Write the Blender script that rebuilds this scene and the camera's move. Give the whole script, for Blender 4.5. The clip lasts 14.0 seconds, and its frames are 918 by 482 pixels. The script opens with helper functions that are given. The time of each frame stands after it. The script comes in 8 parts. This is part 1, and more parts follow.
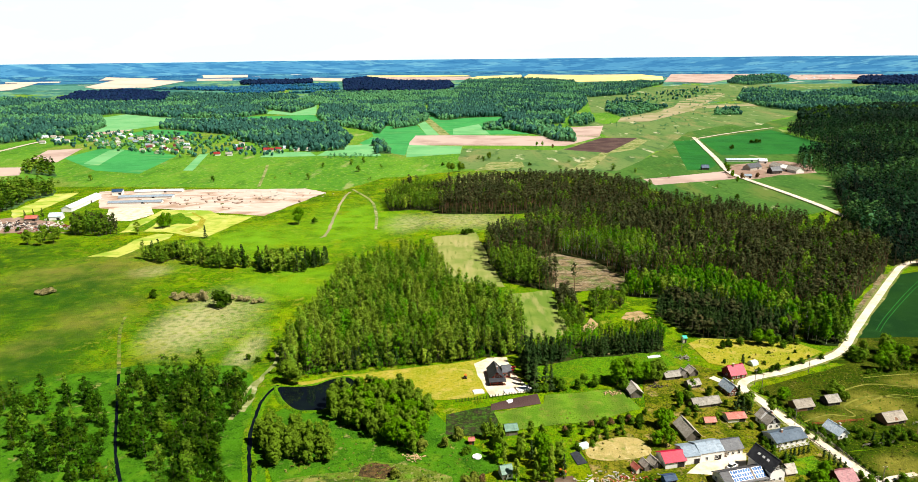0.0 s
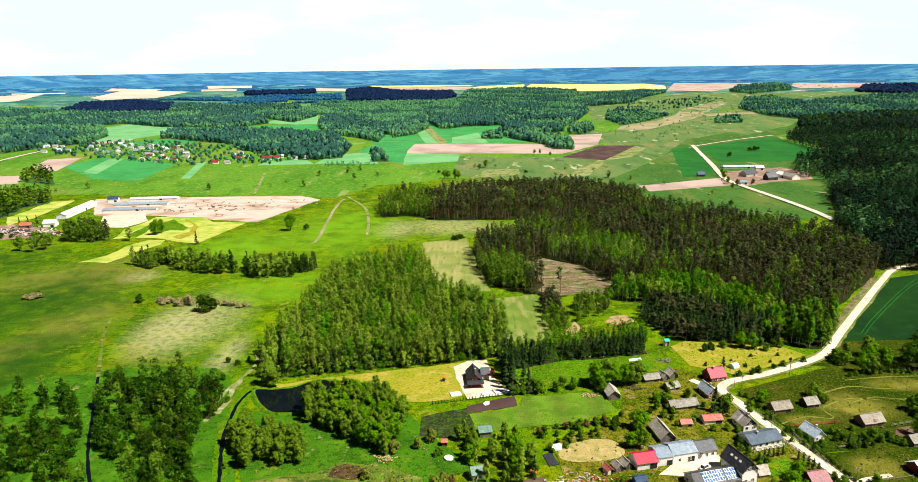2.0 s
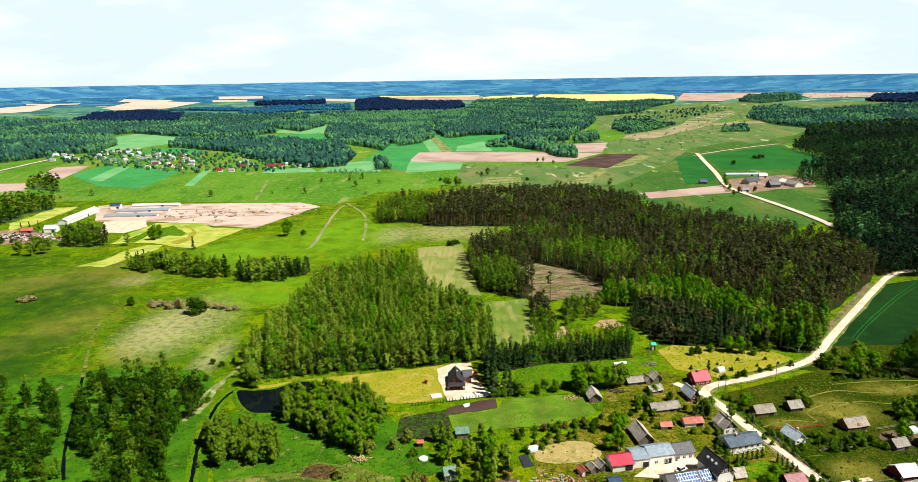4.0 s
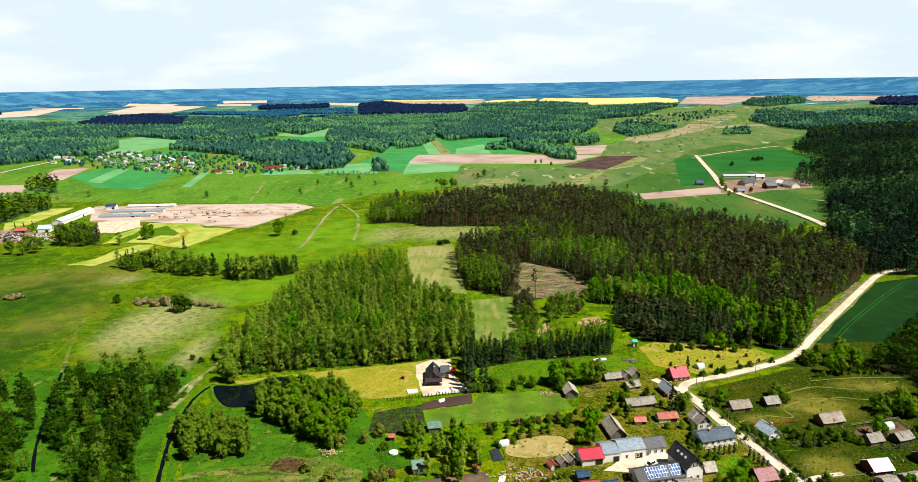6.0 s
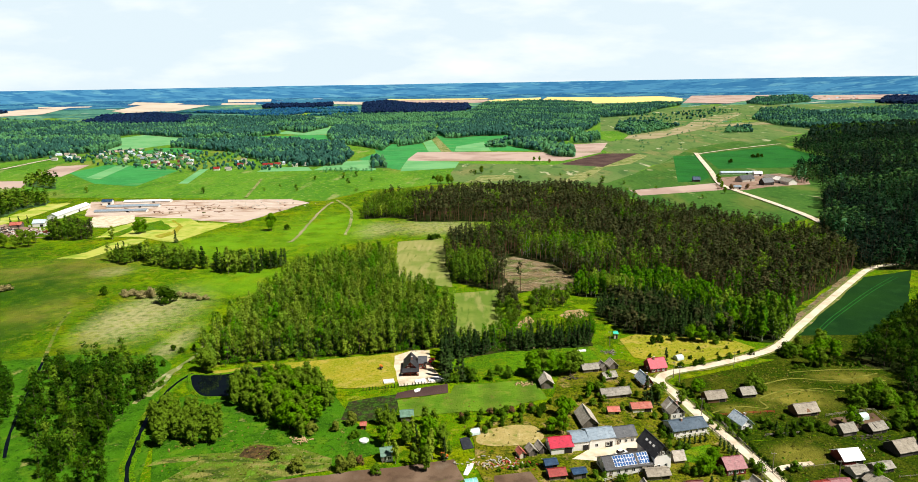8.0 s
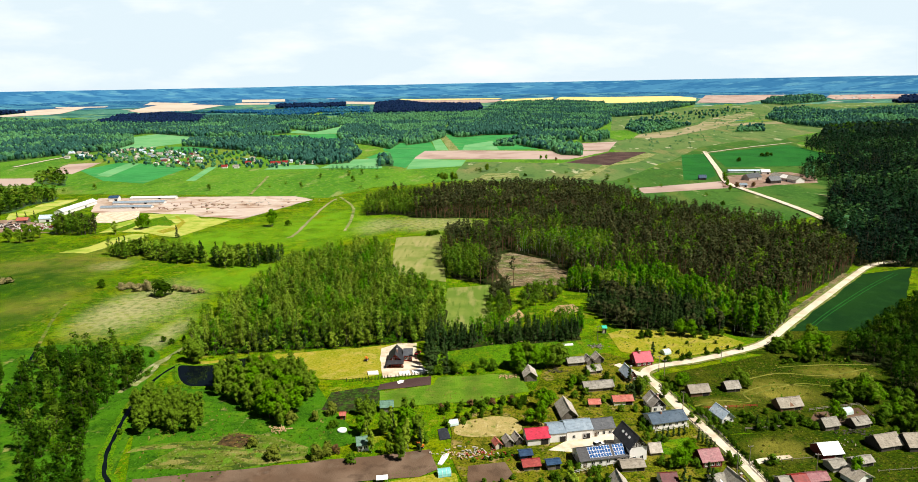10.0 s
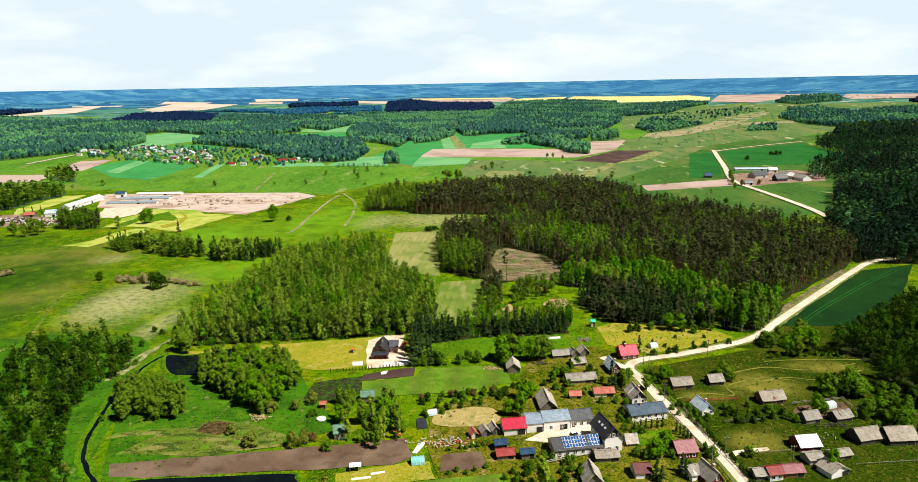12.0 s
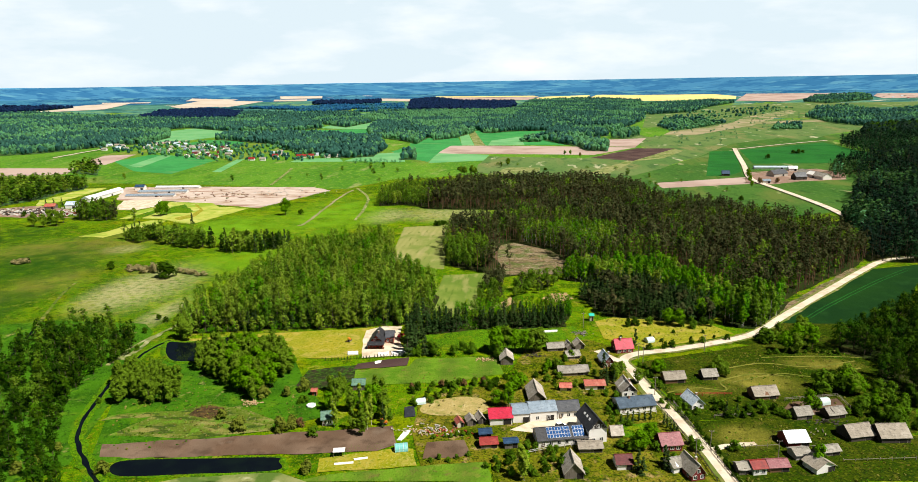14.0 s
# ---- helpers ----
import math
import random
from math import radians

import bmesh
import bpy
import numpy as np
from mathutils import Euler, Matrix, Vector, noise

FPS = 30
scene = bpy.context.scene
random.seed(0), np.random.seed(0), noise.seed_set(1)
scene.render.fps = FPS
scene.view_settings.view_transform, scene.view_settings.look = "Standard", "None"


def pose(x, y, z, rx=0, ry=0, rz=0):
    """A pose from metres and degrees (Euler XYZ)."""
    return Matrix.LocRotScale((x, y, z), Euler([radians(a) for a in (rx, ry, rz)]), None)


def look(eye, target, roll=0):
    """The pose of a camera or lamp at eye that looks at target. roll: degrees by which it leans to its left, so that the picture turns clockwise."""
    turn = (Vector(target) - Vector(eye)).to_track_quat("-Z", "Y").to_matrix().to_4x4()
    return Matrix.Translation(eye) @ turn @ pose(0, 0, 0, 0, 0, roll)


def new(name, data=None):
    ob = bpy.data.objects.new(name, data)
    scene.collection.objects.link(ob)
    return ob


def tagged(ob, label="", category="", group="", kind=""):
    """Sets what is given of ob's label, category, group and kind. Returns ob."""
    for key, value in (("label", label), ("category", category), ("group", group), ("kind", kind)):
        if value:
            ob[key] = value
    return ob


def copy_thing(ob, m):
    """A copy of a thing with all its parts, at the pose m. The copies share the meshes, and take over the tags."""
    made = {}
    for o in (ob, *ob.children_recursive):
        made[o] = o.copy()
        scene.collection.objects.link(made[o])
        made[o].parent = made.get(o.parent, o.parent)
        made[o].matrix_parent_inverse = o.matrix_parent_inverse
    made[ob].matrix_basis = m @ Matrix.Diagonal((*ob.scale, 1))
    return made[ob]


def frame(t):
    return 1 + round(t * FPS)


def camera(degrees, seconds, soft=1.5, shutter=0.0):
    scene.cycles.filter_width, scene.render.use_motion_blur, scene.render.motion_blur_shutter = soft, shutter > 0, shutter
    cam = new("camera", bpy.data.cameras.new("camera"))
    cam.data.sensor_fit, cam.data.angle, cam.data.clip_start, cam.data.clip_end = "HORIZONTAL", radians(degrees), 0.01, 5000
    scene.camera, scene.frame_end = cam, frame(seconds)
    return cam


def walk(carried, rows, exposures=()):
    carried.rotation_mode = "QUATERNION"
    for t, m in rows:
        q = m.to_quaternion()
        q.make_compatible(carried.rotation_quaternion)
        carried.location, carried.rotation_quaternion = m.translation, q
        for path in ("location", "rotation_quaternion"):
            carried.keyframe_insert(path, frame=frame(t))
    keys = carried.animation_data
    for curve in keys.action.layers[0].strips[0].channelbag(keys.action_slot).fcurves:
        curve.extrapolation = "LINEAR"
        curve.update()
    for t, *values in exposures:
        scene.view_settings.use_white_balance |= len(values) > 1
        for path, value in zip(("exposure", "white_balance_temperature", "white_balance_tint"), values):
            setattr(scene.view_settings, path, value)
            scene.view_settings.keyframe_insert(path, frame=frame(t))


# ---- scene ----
cam = camera(68.3, 14.0, soft=0.5)
METRES, EYE, TILT, LEAN, TURN = 104.0, 160.0, -15.35, 0.55, 0.0
ROWS = [
    (0.0, 0.0, 0.0, 0.0, 0.0, 0.0, -0.0),
    (0.5, 0.0327, 0.0, -0.0064, 0.11, 0.2, 0.07),
    (1.0, 0.0658, 0.0001, -0.0174, 0.2, 0.42, 0.1),
    (1.5, 0.0991, 0.0011, -0.0283, 0.33, 0.63, 0.1),
    (2.0, 0.1346, 0.0025, -0.0391, 0.47, 0.85, 0.09),
    (2.5, 0.1684, 0.0042, -0.0497, 0.66, 1.08, 0.05),
    (3.0, 0.2041, 0.006, -0.0605, 0.95, 1.32, 0.01),
    (5.5, 0.3786, 0.0197, -0.117, 1.79, 2.1, -0.1),
    (6.0, 0.4126, 0.0225, -0.1277, 1.89, 2.13, -0.1),
    (6.5, 0.4469, 0.0251, -0.139, 1.99, 2.16, -0.11),
    (7.0, 0.4811, 0.0277, -0.1503, 2.08, 2.16, -0.13),
    (7.5, 0.515, 0.0296, -0.1617, 2.2, 2.13, -0.18),
    (8.0, 0.5499, 0.0317, -0.1719, 2.4, 2.1, -0.24),
    (10.5, 0.7231, 0.0439, -0.2194, 3.89, 2.15, -0.59),
    (11.0, 0.7569, 0.0463, -0.2292, 4.15, 2.16, -0.67),
    (11.5, 0.7901, 0.0488, -0.2386, 4.44, 2.18, -0.73),
    (12.0, 0.8243, 0.0512, -0.248, 4.76, 2.14, -0.81),
    (12.5, 0.8581, 0.0533, -0.2572, 5.08, 2.09, -0.9),
    (13.0, 0.8916, 0.0539, -0.266, 5.43, 2.05, -1.03),
    (13.5, 0.9248, 0.0556, -0.2724, 6.07, 2.02, -1.27),
    (14.0, 0.9577, 0.0564, -0.2786, 6.75, 1.97, -1.51),
]
walk(cam, [(t, pose(0, 0, EYE, TILT, LEAN, TURN) @ pose(METRES * x, METRES * y, METRES * z, 90 + pitch, roll, yaw)) for t, x, y, z, yaw, pitch, roll in ROWS], [(0.0, 0.86), (3.0, 0.70), (6.0, 0.56), (9.0, 0.57), (14.0, 0.53)])

# ---- light ----
SUN_AZIMUTH, SUN_HEIGHT = 114.0, 56.0   # degrees clockwise from ahead (+y), degrees over the horizon
world = bpy.data.worlds.new("sky")
scene.world = world
world.use_nodes = True
wn, wl = world.node_tree.nodes, world.node_tree.links
wn.clear()
w_out = wn.new("ShaderNodeOutputWorld")
w_bg = wn.new("ShaderNodeBackground")
w_sky = wn.new("ShaderNodeTexSky")
w_sky.sky_type, w_sky.sun_disc = "NISHITA", False
w_sky.sun_elevation, w_sky.sun_rotation = radians(SUN_HEIGHT), radians(SUN_AZIMUTH)
w_sky.air_density, w_sky.dust_density = 0.4, 0.6
w_co = wn.new("ShaderNodeTexCoord")
w_map = wn.new("ShaderNodeMapping")
w_map.inputs["Scale"].default_value = (1.0, 1.0, 3.6)
w_noise = wn.new("ShaderNodeTexNoise")
w_noise.inputs["Scale"].default_value, w_noise.inputs["Detail"].default_value = 5.0, 7.0
w_noise.inputs["Roughness"].default_value = 0.55
w_ramp = wn.new("ShaderNodeValToRGB")
w_ramp.color_ramp.elements[0].position, w_ramp.color_ramp.elements[1].position = 0.46, 0.72
w_mix = wn.new("ShaderNodeMix")
w_mix.data_type = "RGBA"
w_cloud = wn.new("ShaderNodeMix")
w_cloud.data_type = "RGBA"
w_cloud.inputs[6].default_value, w_cloud.inputs[7].default_value = (32.5, 37.8, 40.6, 1), (42.5, 44.0, 45.0, 1)
wl.new(w_co.outputs["Generated"], w_map.inputs["Vector"])
wl.new(w_map.outputs["Vector"], w_noise.inputs["Vector"])
wl.new(w_noise.outputs["Fac"], w_ramp.inputs["Fac"])
# thin bright cloud and haze low over the horizon, fitted to the sky the camera sees; clearer sky overhead
w_sep = wn.new("ShaderNodeSeparateXYZ")
wl.new(w_co.outputs["Generated"], w_sep.inputs[0])
w_low = wn.new("ShaderNodeMapRange")
w_low.interpolation_type = "SMOOTHSTEP"
w_low.inputs[1].default_value, w_low.inputs[2].default_value = 0.19, 0.12
wl.new(w_sep.outputs[2], w_low.inputs[0])
w_haze = wn.new("ShaderNodeMapRange")
w_haze.inputs[3].default_value, w_haze.inputs[4].default_value = 0.97, 1.0
wl.new(w_ramp.outputs["Color"], w_haze.inputs[0])
wl.new(w_ramp.outputs["Color"], w_cloud.inputs[0])
wl.new(w_cloud.outputs[2], w_mix.inputs[7])
w_mul = wn.new("ShaderNodeMath")
w_mul.operation = "MULTIPLY"
wl.new(w_haze.outputs[0], w_mul.inputs[0])
wl.new(w_low.outputs[0], w_mul.inputs[1])
wl.new(w_mul.outputs[0], w_mix.inputs[0])
wl.new(w_sky.outputs["Color"], w_mix.inputs[6])
wl.new(w_mix.outputs[2], w_bg.inputs["Color"])
w_bg.inputs["Strength"].default_value = 0.017
wl.new(w_bg.outputs["Background"], w_out.inputs["Surface"])
sun = new("sun", bpy.data.lights.new("sun", "SUN"))
sun.data.energy, sun.data.angle, sun.data.color = 5.0, radians(0.5), (1.0, 0.95, 0.86)
_a, _e = radians(SUN_AZIMUTH), radians(SUN_HEIGHT)
sun.matrix_world = look((math.sin(_a) * math.cos(_e) * 500, math.cos(_a) * math.cos(_e) * 500, math.sin(_e) * 500), (0, 0, 0))


# ---- materials ----
def mix_node(n, l, fac, a, b, blend="MIX"):
    m = n.new("ShaderNodeMix")
    m.data_type, m.blend_type = "RGBA", blend
    for sock, v in ((m.inputs[0], fac), (m.inputs[6], a), (m.inputs[7], b)):
        if isinstance(v, bpy.types.NodeSocket):
            l.new(v, sock)
        elif isinstance(v, (int, float)):
            sock.default_value = v
        else:
            sock.default_value = (*v, 1)
    return m.outputs[2]


def noise_node(n, l, co, size, lo, hi, detail=5.0, stretch=(1, 1, 1), turn=0.0):
    """A noise of about that size in metres, cut to lo..hi."""
    mp = n.new("ShaderNodeMapping")
    mp.inputs["Scale"].default_value = [k / size for k in stretch]
    mp.inputs["Rotation"].default_value = (0, 0, turn)
    l.new(co, mp.inputs["Vector"])
    t = n.new("ShaderNodeTexNoise")
    t.inputs["Scale"].default_value, t.inputs["Detail"].default_value = 1.0, detail
    l.new(mp.outputs["Vector"], t.inputs["Vector"])
    r = n.new("ShaderNodeMapRange")
    r.inputs[1].default_value, r.inputs[2].default_value = lo, hi
    l.new(t.outputs["Fac"], r.inputs[0])
    return r.outputs[0]


def surface(name, base, layers=(), rough=0.8, metal=0.0, bump=(), island=0.0, each=0.0, translucent=0.0, specular=0.3, rich=1.0, stand=0.0):
    """layers: (colour, size, lo, hi, strength[, stretch, turn]); bump: (size, height in metres)."""
    m = bpy.data.materials.new(name)
    m.use_nodes = True
    n, l = m.node_tree.nodes, m.node_tree.links
    p = n["Principled BSDF"]
    p.inputs["Roughness"].default_value, p.inputs["Metallic"].default_value = rough, metal
    p.inputs["Specular IOR Level"].default_value = specular
    co = n.new("ShaderNodeTexCoord").outputs["Object"]
    col = mix_node(n, l, 0.0, base, base)
    for c, size, lo, hi, k, *more in layers:
        f = noise_node(n, l, co, size, lo, hi, 5.0, *(more or ((1, 1, 1),)))
        mm = n.new("ShaderNodeMath")
        mm.operation = "MULTIPLY"
        mm.inputs[1].default_value = k
        l.new(f, mm.inputs[0])
        col = mix_node(n, l, mm.outputs[0], col, c)
    for amount, source in ((island, "island"), (each, "each")):
        if amount:
            s = n.new("ShaderNodeNewGeometry").outputs["Random Per Island"] if source == "island" else n.new("ShaderNodeObjectInfo").outputs["Random"]
            r = n.new("ShaderNodeMapRange")
            r.inputs[3].default_value, r.inputs[4].default_value = 1 - amount, 1 + amount
            l.new(s, r.inputs[0])
            hs = n.new("ShaderNodeHueSaturation")
            l.new(r.outputs[0], hs.inputs["Value"])
            l.new(col, hs.inputs["Color"])
            col = hs.outputs[0]
    if stand:
        # each tree of a wood has a tone of its own
        mp = n.new("ShaderNodeMapping")
        mp.inputs["Scale"].default_value = (1 / stand, 1 / stand, 0)
        l.new(co, mp.inputs["Vector"])
        vo = n.new("ShaderNodeTexVoronoi")
        vo.inputs["Scale"].default_value = 1.0
        l.new(mp.outputs[0], vo.inputs["Vector"])
        sp = n.new("ShaderNodeSeparateColor")
        l.new(vo.outputs["Color"], sp.inputs[0])
        hs = n.new("ShaderNodeHueSaturation")
        for out, sock, lo, hi in ((0, "Value", 0.68, 1.28), (1, "Hue", 0.486, 0.514)):
            r = n.new("ShaderNodeMapRange")
            r.inputs[3].default_value, r.inputs[4].default_value = lo, hi
            l.new(sp.outputs[out], r.inputs[0])
            l.new(r.outputs[0], hs.inputs[sock])
        l.new(col, hs.inputs["Color"])
        col = hs.outputs[0]
    if rich != 1.0:
        hs = n.new("ShaderNodeHueSaturation")
        hs.inputs["Saturation"].default_value = rich
        l.new(col, hs.inputs["Color"])
        col = hs.outputs[0]
    l.new(col, p.inputs["Base Color"])
    if bump:
        b = n.new("ShaderNodeBump")
        b.inputs["Distance"].default_value = bump[1]
        b.inputs["Strength"].default_value = 1.0
        l.new(noise_node(n, l, co, bump[0], 0.0, 1.0, 4.0), b.inputs["Height"])
        l.new(b.outputs[0], p.inputs["Normal"])
    if translucent:
        tr, mx = n.new("ShaderNodeBsdfTranslucent"), n.new("ShaderNodeMixShader")
        mx.inputs[0].default_value = translucent
        l.new(col, tr.inputs["Color"])
        l.new(p.outputs[0], mx.inputs[1])
        l.new(tr.outputs[0], mx.inputs[2])
        l.new(mx.outputs[0], n["Material Output"].inputs["Surface"])
    return m


def stripes(m, width, turn, dark, strength=0.5):
    """Crop rows or roof seams across a material: bands of that width in metres, turned by degrees."""
    n, l = m.node_tree.nodes, m.node_tree.links
    p = n["Principled BSDF"]
    was = p.inputs["Base Color"].links[0].from_socket
    co = n.new("ShaderNodeTexCoord").outputs["Object"]
    mp = n.new("ShaderNodeMapping")
    mp.inputs["Rotation"].default_value = (0, 0, radians(turn))
    mp.inputs["Scale"].default_value = (1 / width, 0.0, 0.0)
    l.new(co, mp.inputs["Vector"])
    w = n.new("ShaderNodeTexWave")
    w.inputs["Scale"].default_value, w.inputs["Distortion"].default_value = 0.31, 0.6
    w.inputs["Detail"].default_value = 2.0
    l.new(mp.outputs["Vector"], w.inputs["Vector"])
    mm = n.new("ShaderNodeMath")
    mm.operation = "MULTIPLY"
    mm.inputs[1].default_value = strength
    l.new(w.outputs["Fac"], mm.inputs[0])
    l.new(mix_node(n, l, mm.outputs[0], was, dark), p.inputs["Base Color"])
    return m


GRASS = (0.076, 0.178, 0.006)
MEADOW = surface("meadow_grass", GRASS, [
    ((0.042, 0.130, 0.006), 70, 0.44, 0.56, 0.9),
    ((0.185, 0.205, 0.014), 42, 0.55, 0.64, 0.7),
    ((0.23, 0.20, 0.05), 24, 0.61, 0.68, 0.6),
    ((0.020, 0.075, 0.003), 18, 0.53, 0.60, 0.85, (0.7, 1.2, 1)), ((0.15, 0.10, 0.025), 30, 0.60, 0.67, 0.6), ((0.26, 0.26, 0.06), 9, 0.60, 0.66, 0.7),
    ((0.160, 0.270, 0.010), 15, 0.52, 0.62, 0.75),
    ((0.022, 0.060, 0.003), 5, 0.53, 0.62, 0.75),
    ((0.24, 0.25, 0.045), 2.0, 0.54, 0.64, 0.65),
    ((0.020, 0.045, 0.003), 1.0, 0.53, 0.62, 0.75),
    ((0.22, 0.27, 0.03), 0.5, 0.54, 0.62, 0.7)], rough=0.9, bump=(0.9, 0.9), specular=0.05, rich=1.12)


def soft_spots(m, spots_at, colour, grain, strength):
    """Patches of another colour with soft, broken edges: (centre, a point at its side, a point at its far end)."""
    n, l = m.node_tree.nodes, m.node_tree.links
    p = n["Principled BSDF"]
    co = n.new("ShaderNodeTexCoord").outputs["Object"]
    broken = noise_node(n, l, co, grain, 0.25, 0.62, 6.0)
    for c, e, f in spots_at:
        rx, ry = math.hypot(e[0] - c[0], e[1] - c[1]), math.hypot(f[0] - c[0], f[1] - c[1])
        sub = n.new("ShaderNodeVectorMath")
        sub.operation = "SUBTRACT"
        sub.inputs[1].default_value = (c[0], c[1], 0)
        l.new(co, sub.inputs[0])
        mul = n.new("ShaderNodeVectorMath")
        mul.operation = "MULTIPLY"
        mul.inputs[1].default_value = (1 / rx, 1 / ry, 0)
        l.new(sub.outputs[0], mul.inputs[0])
        ln = n.new("ShaderNodeVectorMath")
        ln.operation = "LENGTH"
        l.new(mul.outputs[0], ln.inputs[0])
        r = n.new("ShaderNodeMapRange")
        r.interpolation_type = "SMOOTHSTEP"
        r.inputs[1].default_value, r.inputs[2].default_value = 1.25, 0.2
        r.inputs[4].default_value = strength
        l.new(ln.outputs["Value"], r.inputs[0])
        mm = n.new("ShaderNodeMath")
        mm.operation = "MULTIPLY"
        l.new(r.outputs[0], mm.inputs[0])
        l.new(broken, mm.inputs[1])
        l.new(mix_node(n, l, mm.outputs[0], p.inputs["Base Color"].links[0].from_socket, colour), p.inputs["Base Color"])


# darker left meadow: cloud shade put into the grass colour
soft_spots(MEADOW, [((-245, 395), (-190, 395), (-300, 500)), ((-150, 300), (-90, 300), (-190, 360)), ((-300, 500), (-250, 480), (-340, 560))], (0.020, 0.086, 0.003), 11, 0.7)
soft_spots(MEADOW, [
    ((-160.2, 405.1), (-125.6, 404.6), (-186.7, 461.8)),
    ((-171.4, 389.2), (-149, 388.9), (-191.6, 428.9)),
    ((-121.6, 351.1), (-111.5, 351.1), (-135.7, 383.7)),
    ((-242.4, 501), (-223.4, 500.5), (-250.7, 516.4)),
    ((1.2, 662.8), (54.2, 660.5), (-2, 707)),
    ((-56.3, 651.7), (-32.9, 650.7), (-62.6, 694.4)),
    ((42, 876), (103, 872), (41, 953)),
], (0.36, 0.34, 0.16), 4, 0.72)
soft_spots(MEADOW, [
    ((-236.2, 406.1), (-204.9, 405.7), (-259.6, 442.8)),
    ((-323.2, 494.8), (-289.9, 494), (-347.3, 529.5)),
    ((-249.5, 354.9), (-229.2, 354.4), (-265.4, 380.4)),
    ((-271.2, 510), (-218, 508.7), (-304.2, 567)),
], (0.19, 0.16, 0.035), 16, 0.55)
soft_spots(MEADOW, [
    ((-109.6, 653.9), (-50.4, 651.4), (-134, 764)),
    ((-126.5, 475), (-77.9, 474), (-140, 515.2)),
    ((-190, 584.5), (-136, 582.6), (-218.1, 658.4)),
    ((-218, 919), (-119, 912), (-247, 1023)),
    ((358, 792), (404, 789), (381, 853)),
], (0.135, 0.300, 0.008), 20, 0.9)
# more cloud shade over the left meadow, painted as dark green spots
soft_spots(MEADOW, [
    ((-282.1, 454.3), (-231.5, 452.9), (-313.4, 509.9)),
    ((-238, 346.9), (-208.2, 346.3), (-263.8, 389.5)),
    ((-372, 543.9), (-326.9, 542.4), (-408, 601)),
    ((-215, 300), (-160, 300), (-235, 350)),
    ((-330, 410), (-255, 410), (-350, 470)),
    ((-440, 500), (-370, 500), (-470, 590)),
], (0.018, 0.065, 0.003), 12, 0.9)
LUSH = surface("lush_grass", (0.068, 0.180, 0.007), [
    ((0.036, 0.11, 0.005), 22, 0.45, 0.60, 0.8), ((0.18, 0.20, 0.03), 11, 0.55, 0.68, 0.8),
    ((0.020, 0.06, 0.004), 3.5, 0.52, 0.66, 0.7), ((0.15, 0.23, 0.02), 1.4, 0.52, 0.66, 0.6), ((0.20, 0.17, 0.05), 5, 0.62, 0.72, 0.6), ((0.012, 0.035, 0.002), 0.8, 0.54, 0.62, 0.75), ((0.16, 0.27, 0.02), 0.5, 0.54, 0.62, 0.7)], rough=0.9, bump=(0.8, 0.7), specular=0.1, rich=1.12)
FAR_GREEN = surface("far_pasture", (0.100, 0.225, 0.030), [
    ((0.058, 0.165, 0.022), 150, 0.44, 0.58, 0.8, (1.2, 0.5, 1)), ((0.20, 0.21, 0.050), 100, 0.54, 0.66, 0.7, (1.2, 0.5, 1)),
    ((0.042, 0.115, 0.016), 26, 0.54, 0.66, 0.6, (1.2, 0.4, 1)), ((0.30, 0.30, 0.13), 40, 0.61, 0.69, 0.6, (1.2, 0.4, 1)), ((0.13, 0.26, 0.025), 9, 0.5, 0.64, 0.6, (1.2, 0.5, 1)), ((0.04, 0.11, 0.014), 4, 0.55, 0.64, 0.6), ((0.27, 0.29, 0.11), 6, 0.60, 0.66, 0.6)], rough=0.95, bump=(3, 0.5), specular=0.03, rich=1.06)
EAST_GREEN = surface("dark_green_pasture", (0.055, 0.130, 0.022), [
    ((0.035, 0.105, 0.018), 90, 0.44, 0.58, 0.8, (1.2, 0.5, 1)), ((0.115, 0.145, 0.034), 60, 0.54, 0.66, 0.75, (1.2, 0.5, 1)), ((0.30, 0.30, 0.15), 26, 0.63, 0.68, 0.7, (1.2, 0.4, 1)), ((0.028, 0.080, 0.014), 14, 0.55, 0.65, 0.7, (1.2, 0.4, 1)), ((0.09, 0.17, 0.03), 5, 0.54, 0.64, 0.6)], rough=0.95, bump=(2, 0.5), specular=0.03)
DRY = surface("dry_meadow", (0.24, 0.245, 0.095), [
    ((0.09, 0.15, 0.02), 26, 0.42, 0.62, 0.75), ((0.36, 0.33, 0.16), 12, 0.58, 0.74, 0.6), ((0.06, 0.10, 0.012), 4, 0.55, 0.72, 0.5), ((0.42, 0.41, 0.25), 5, 0.57, 0.66, 0.6), ((0.07, 0.13, 0.02), 14, 0.56, 0.62, 0.9)], rough=0.95, bump=(1.5, 0.4), specular=0.05)
LAWN = surface("mown_lawn", (0.275, 0.250, 0.040), [
    ((0.17, 0.21, 0.020), 16, 0.42, 0.62, 0.7), ((0.38, 0.30, 0.10), 7, 0.52, 0.66, 0.7), ((0.10, 0.15, 0.012), 1.5, 0.53, 0.64, 0.65), ((0.36, 0.33, 0.10), 0.7, 0.54, 0.62, 0.6)], rough=0.95, bump=(0.7, 0.3), specular=0.05, rich=1.1)
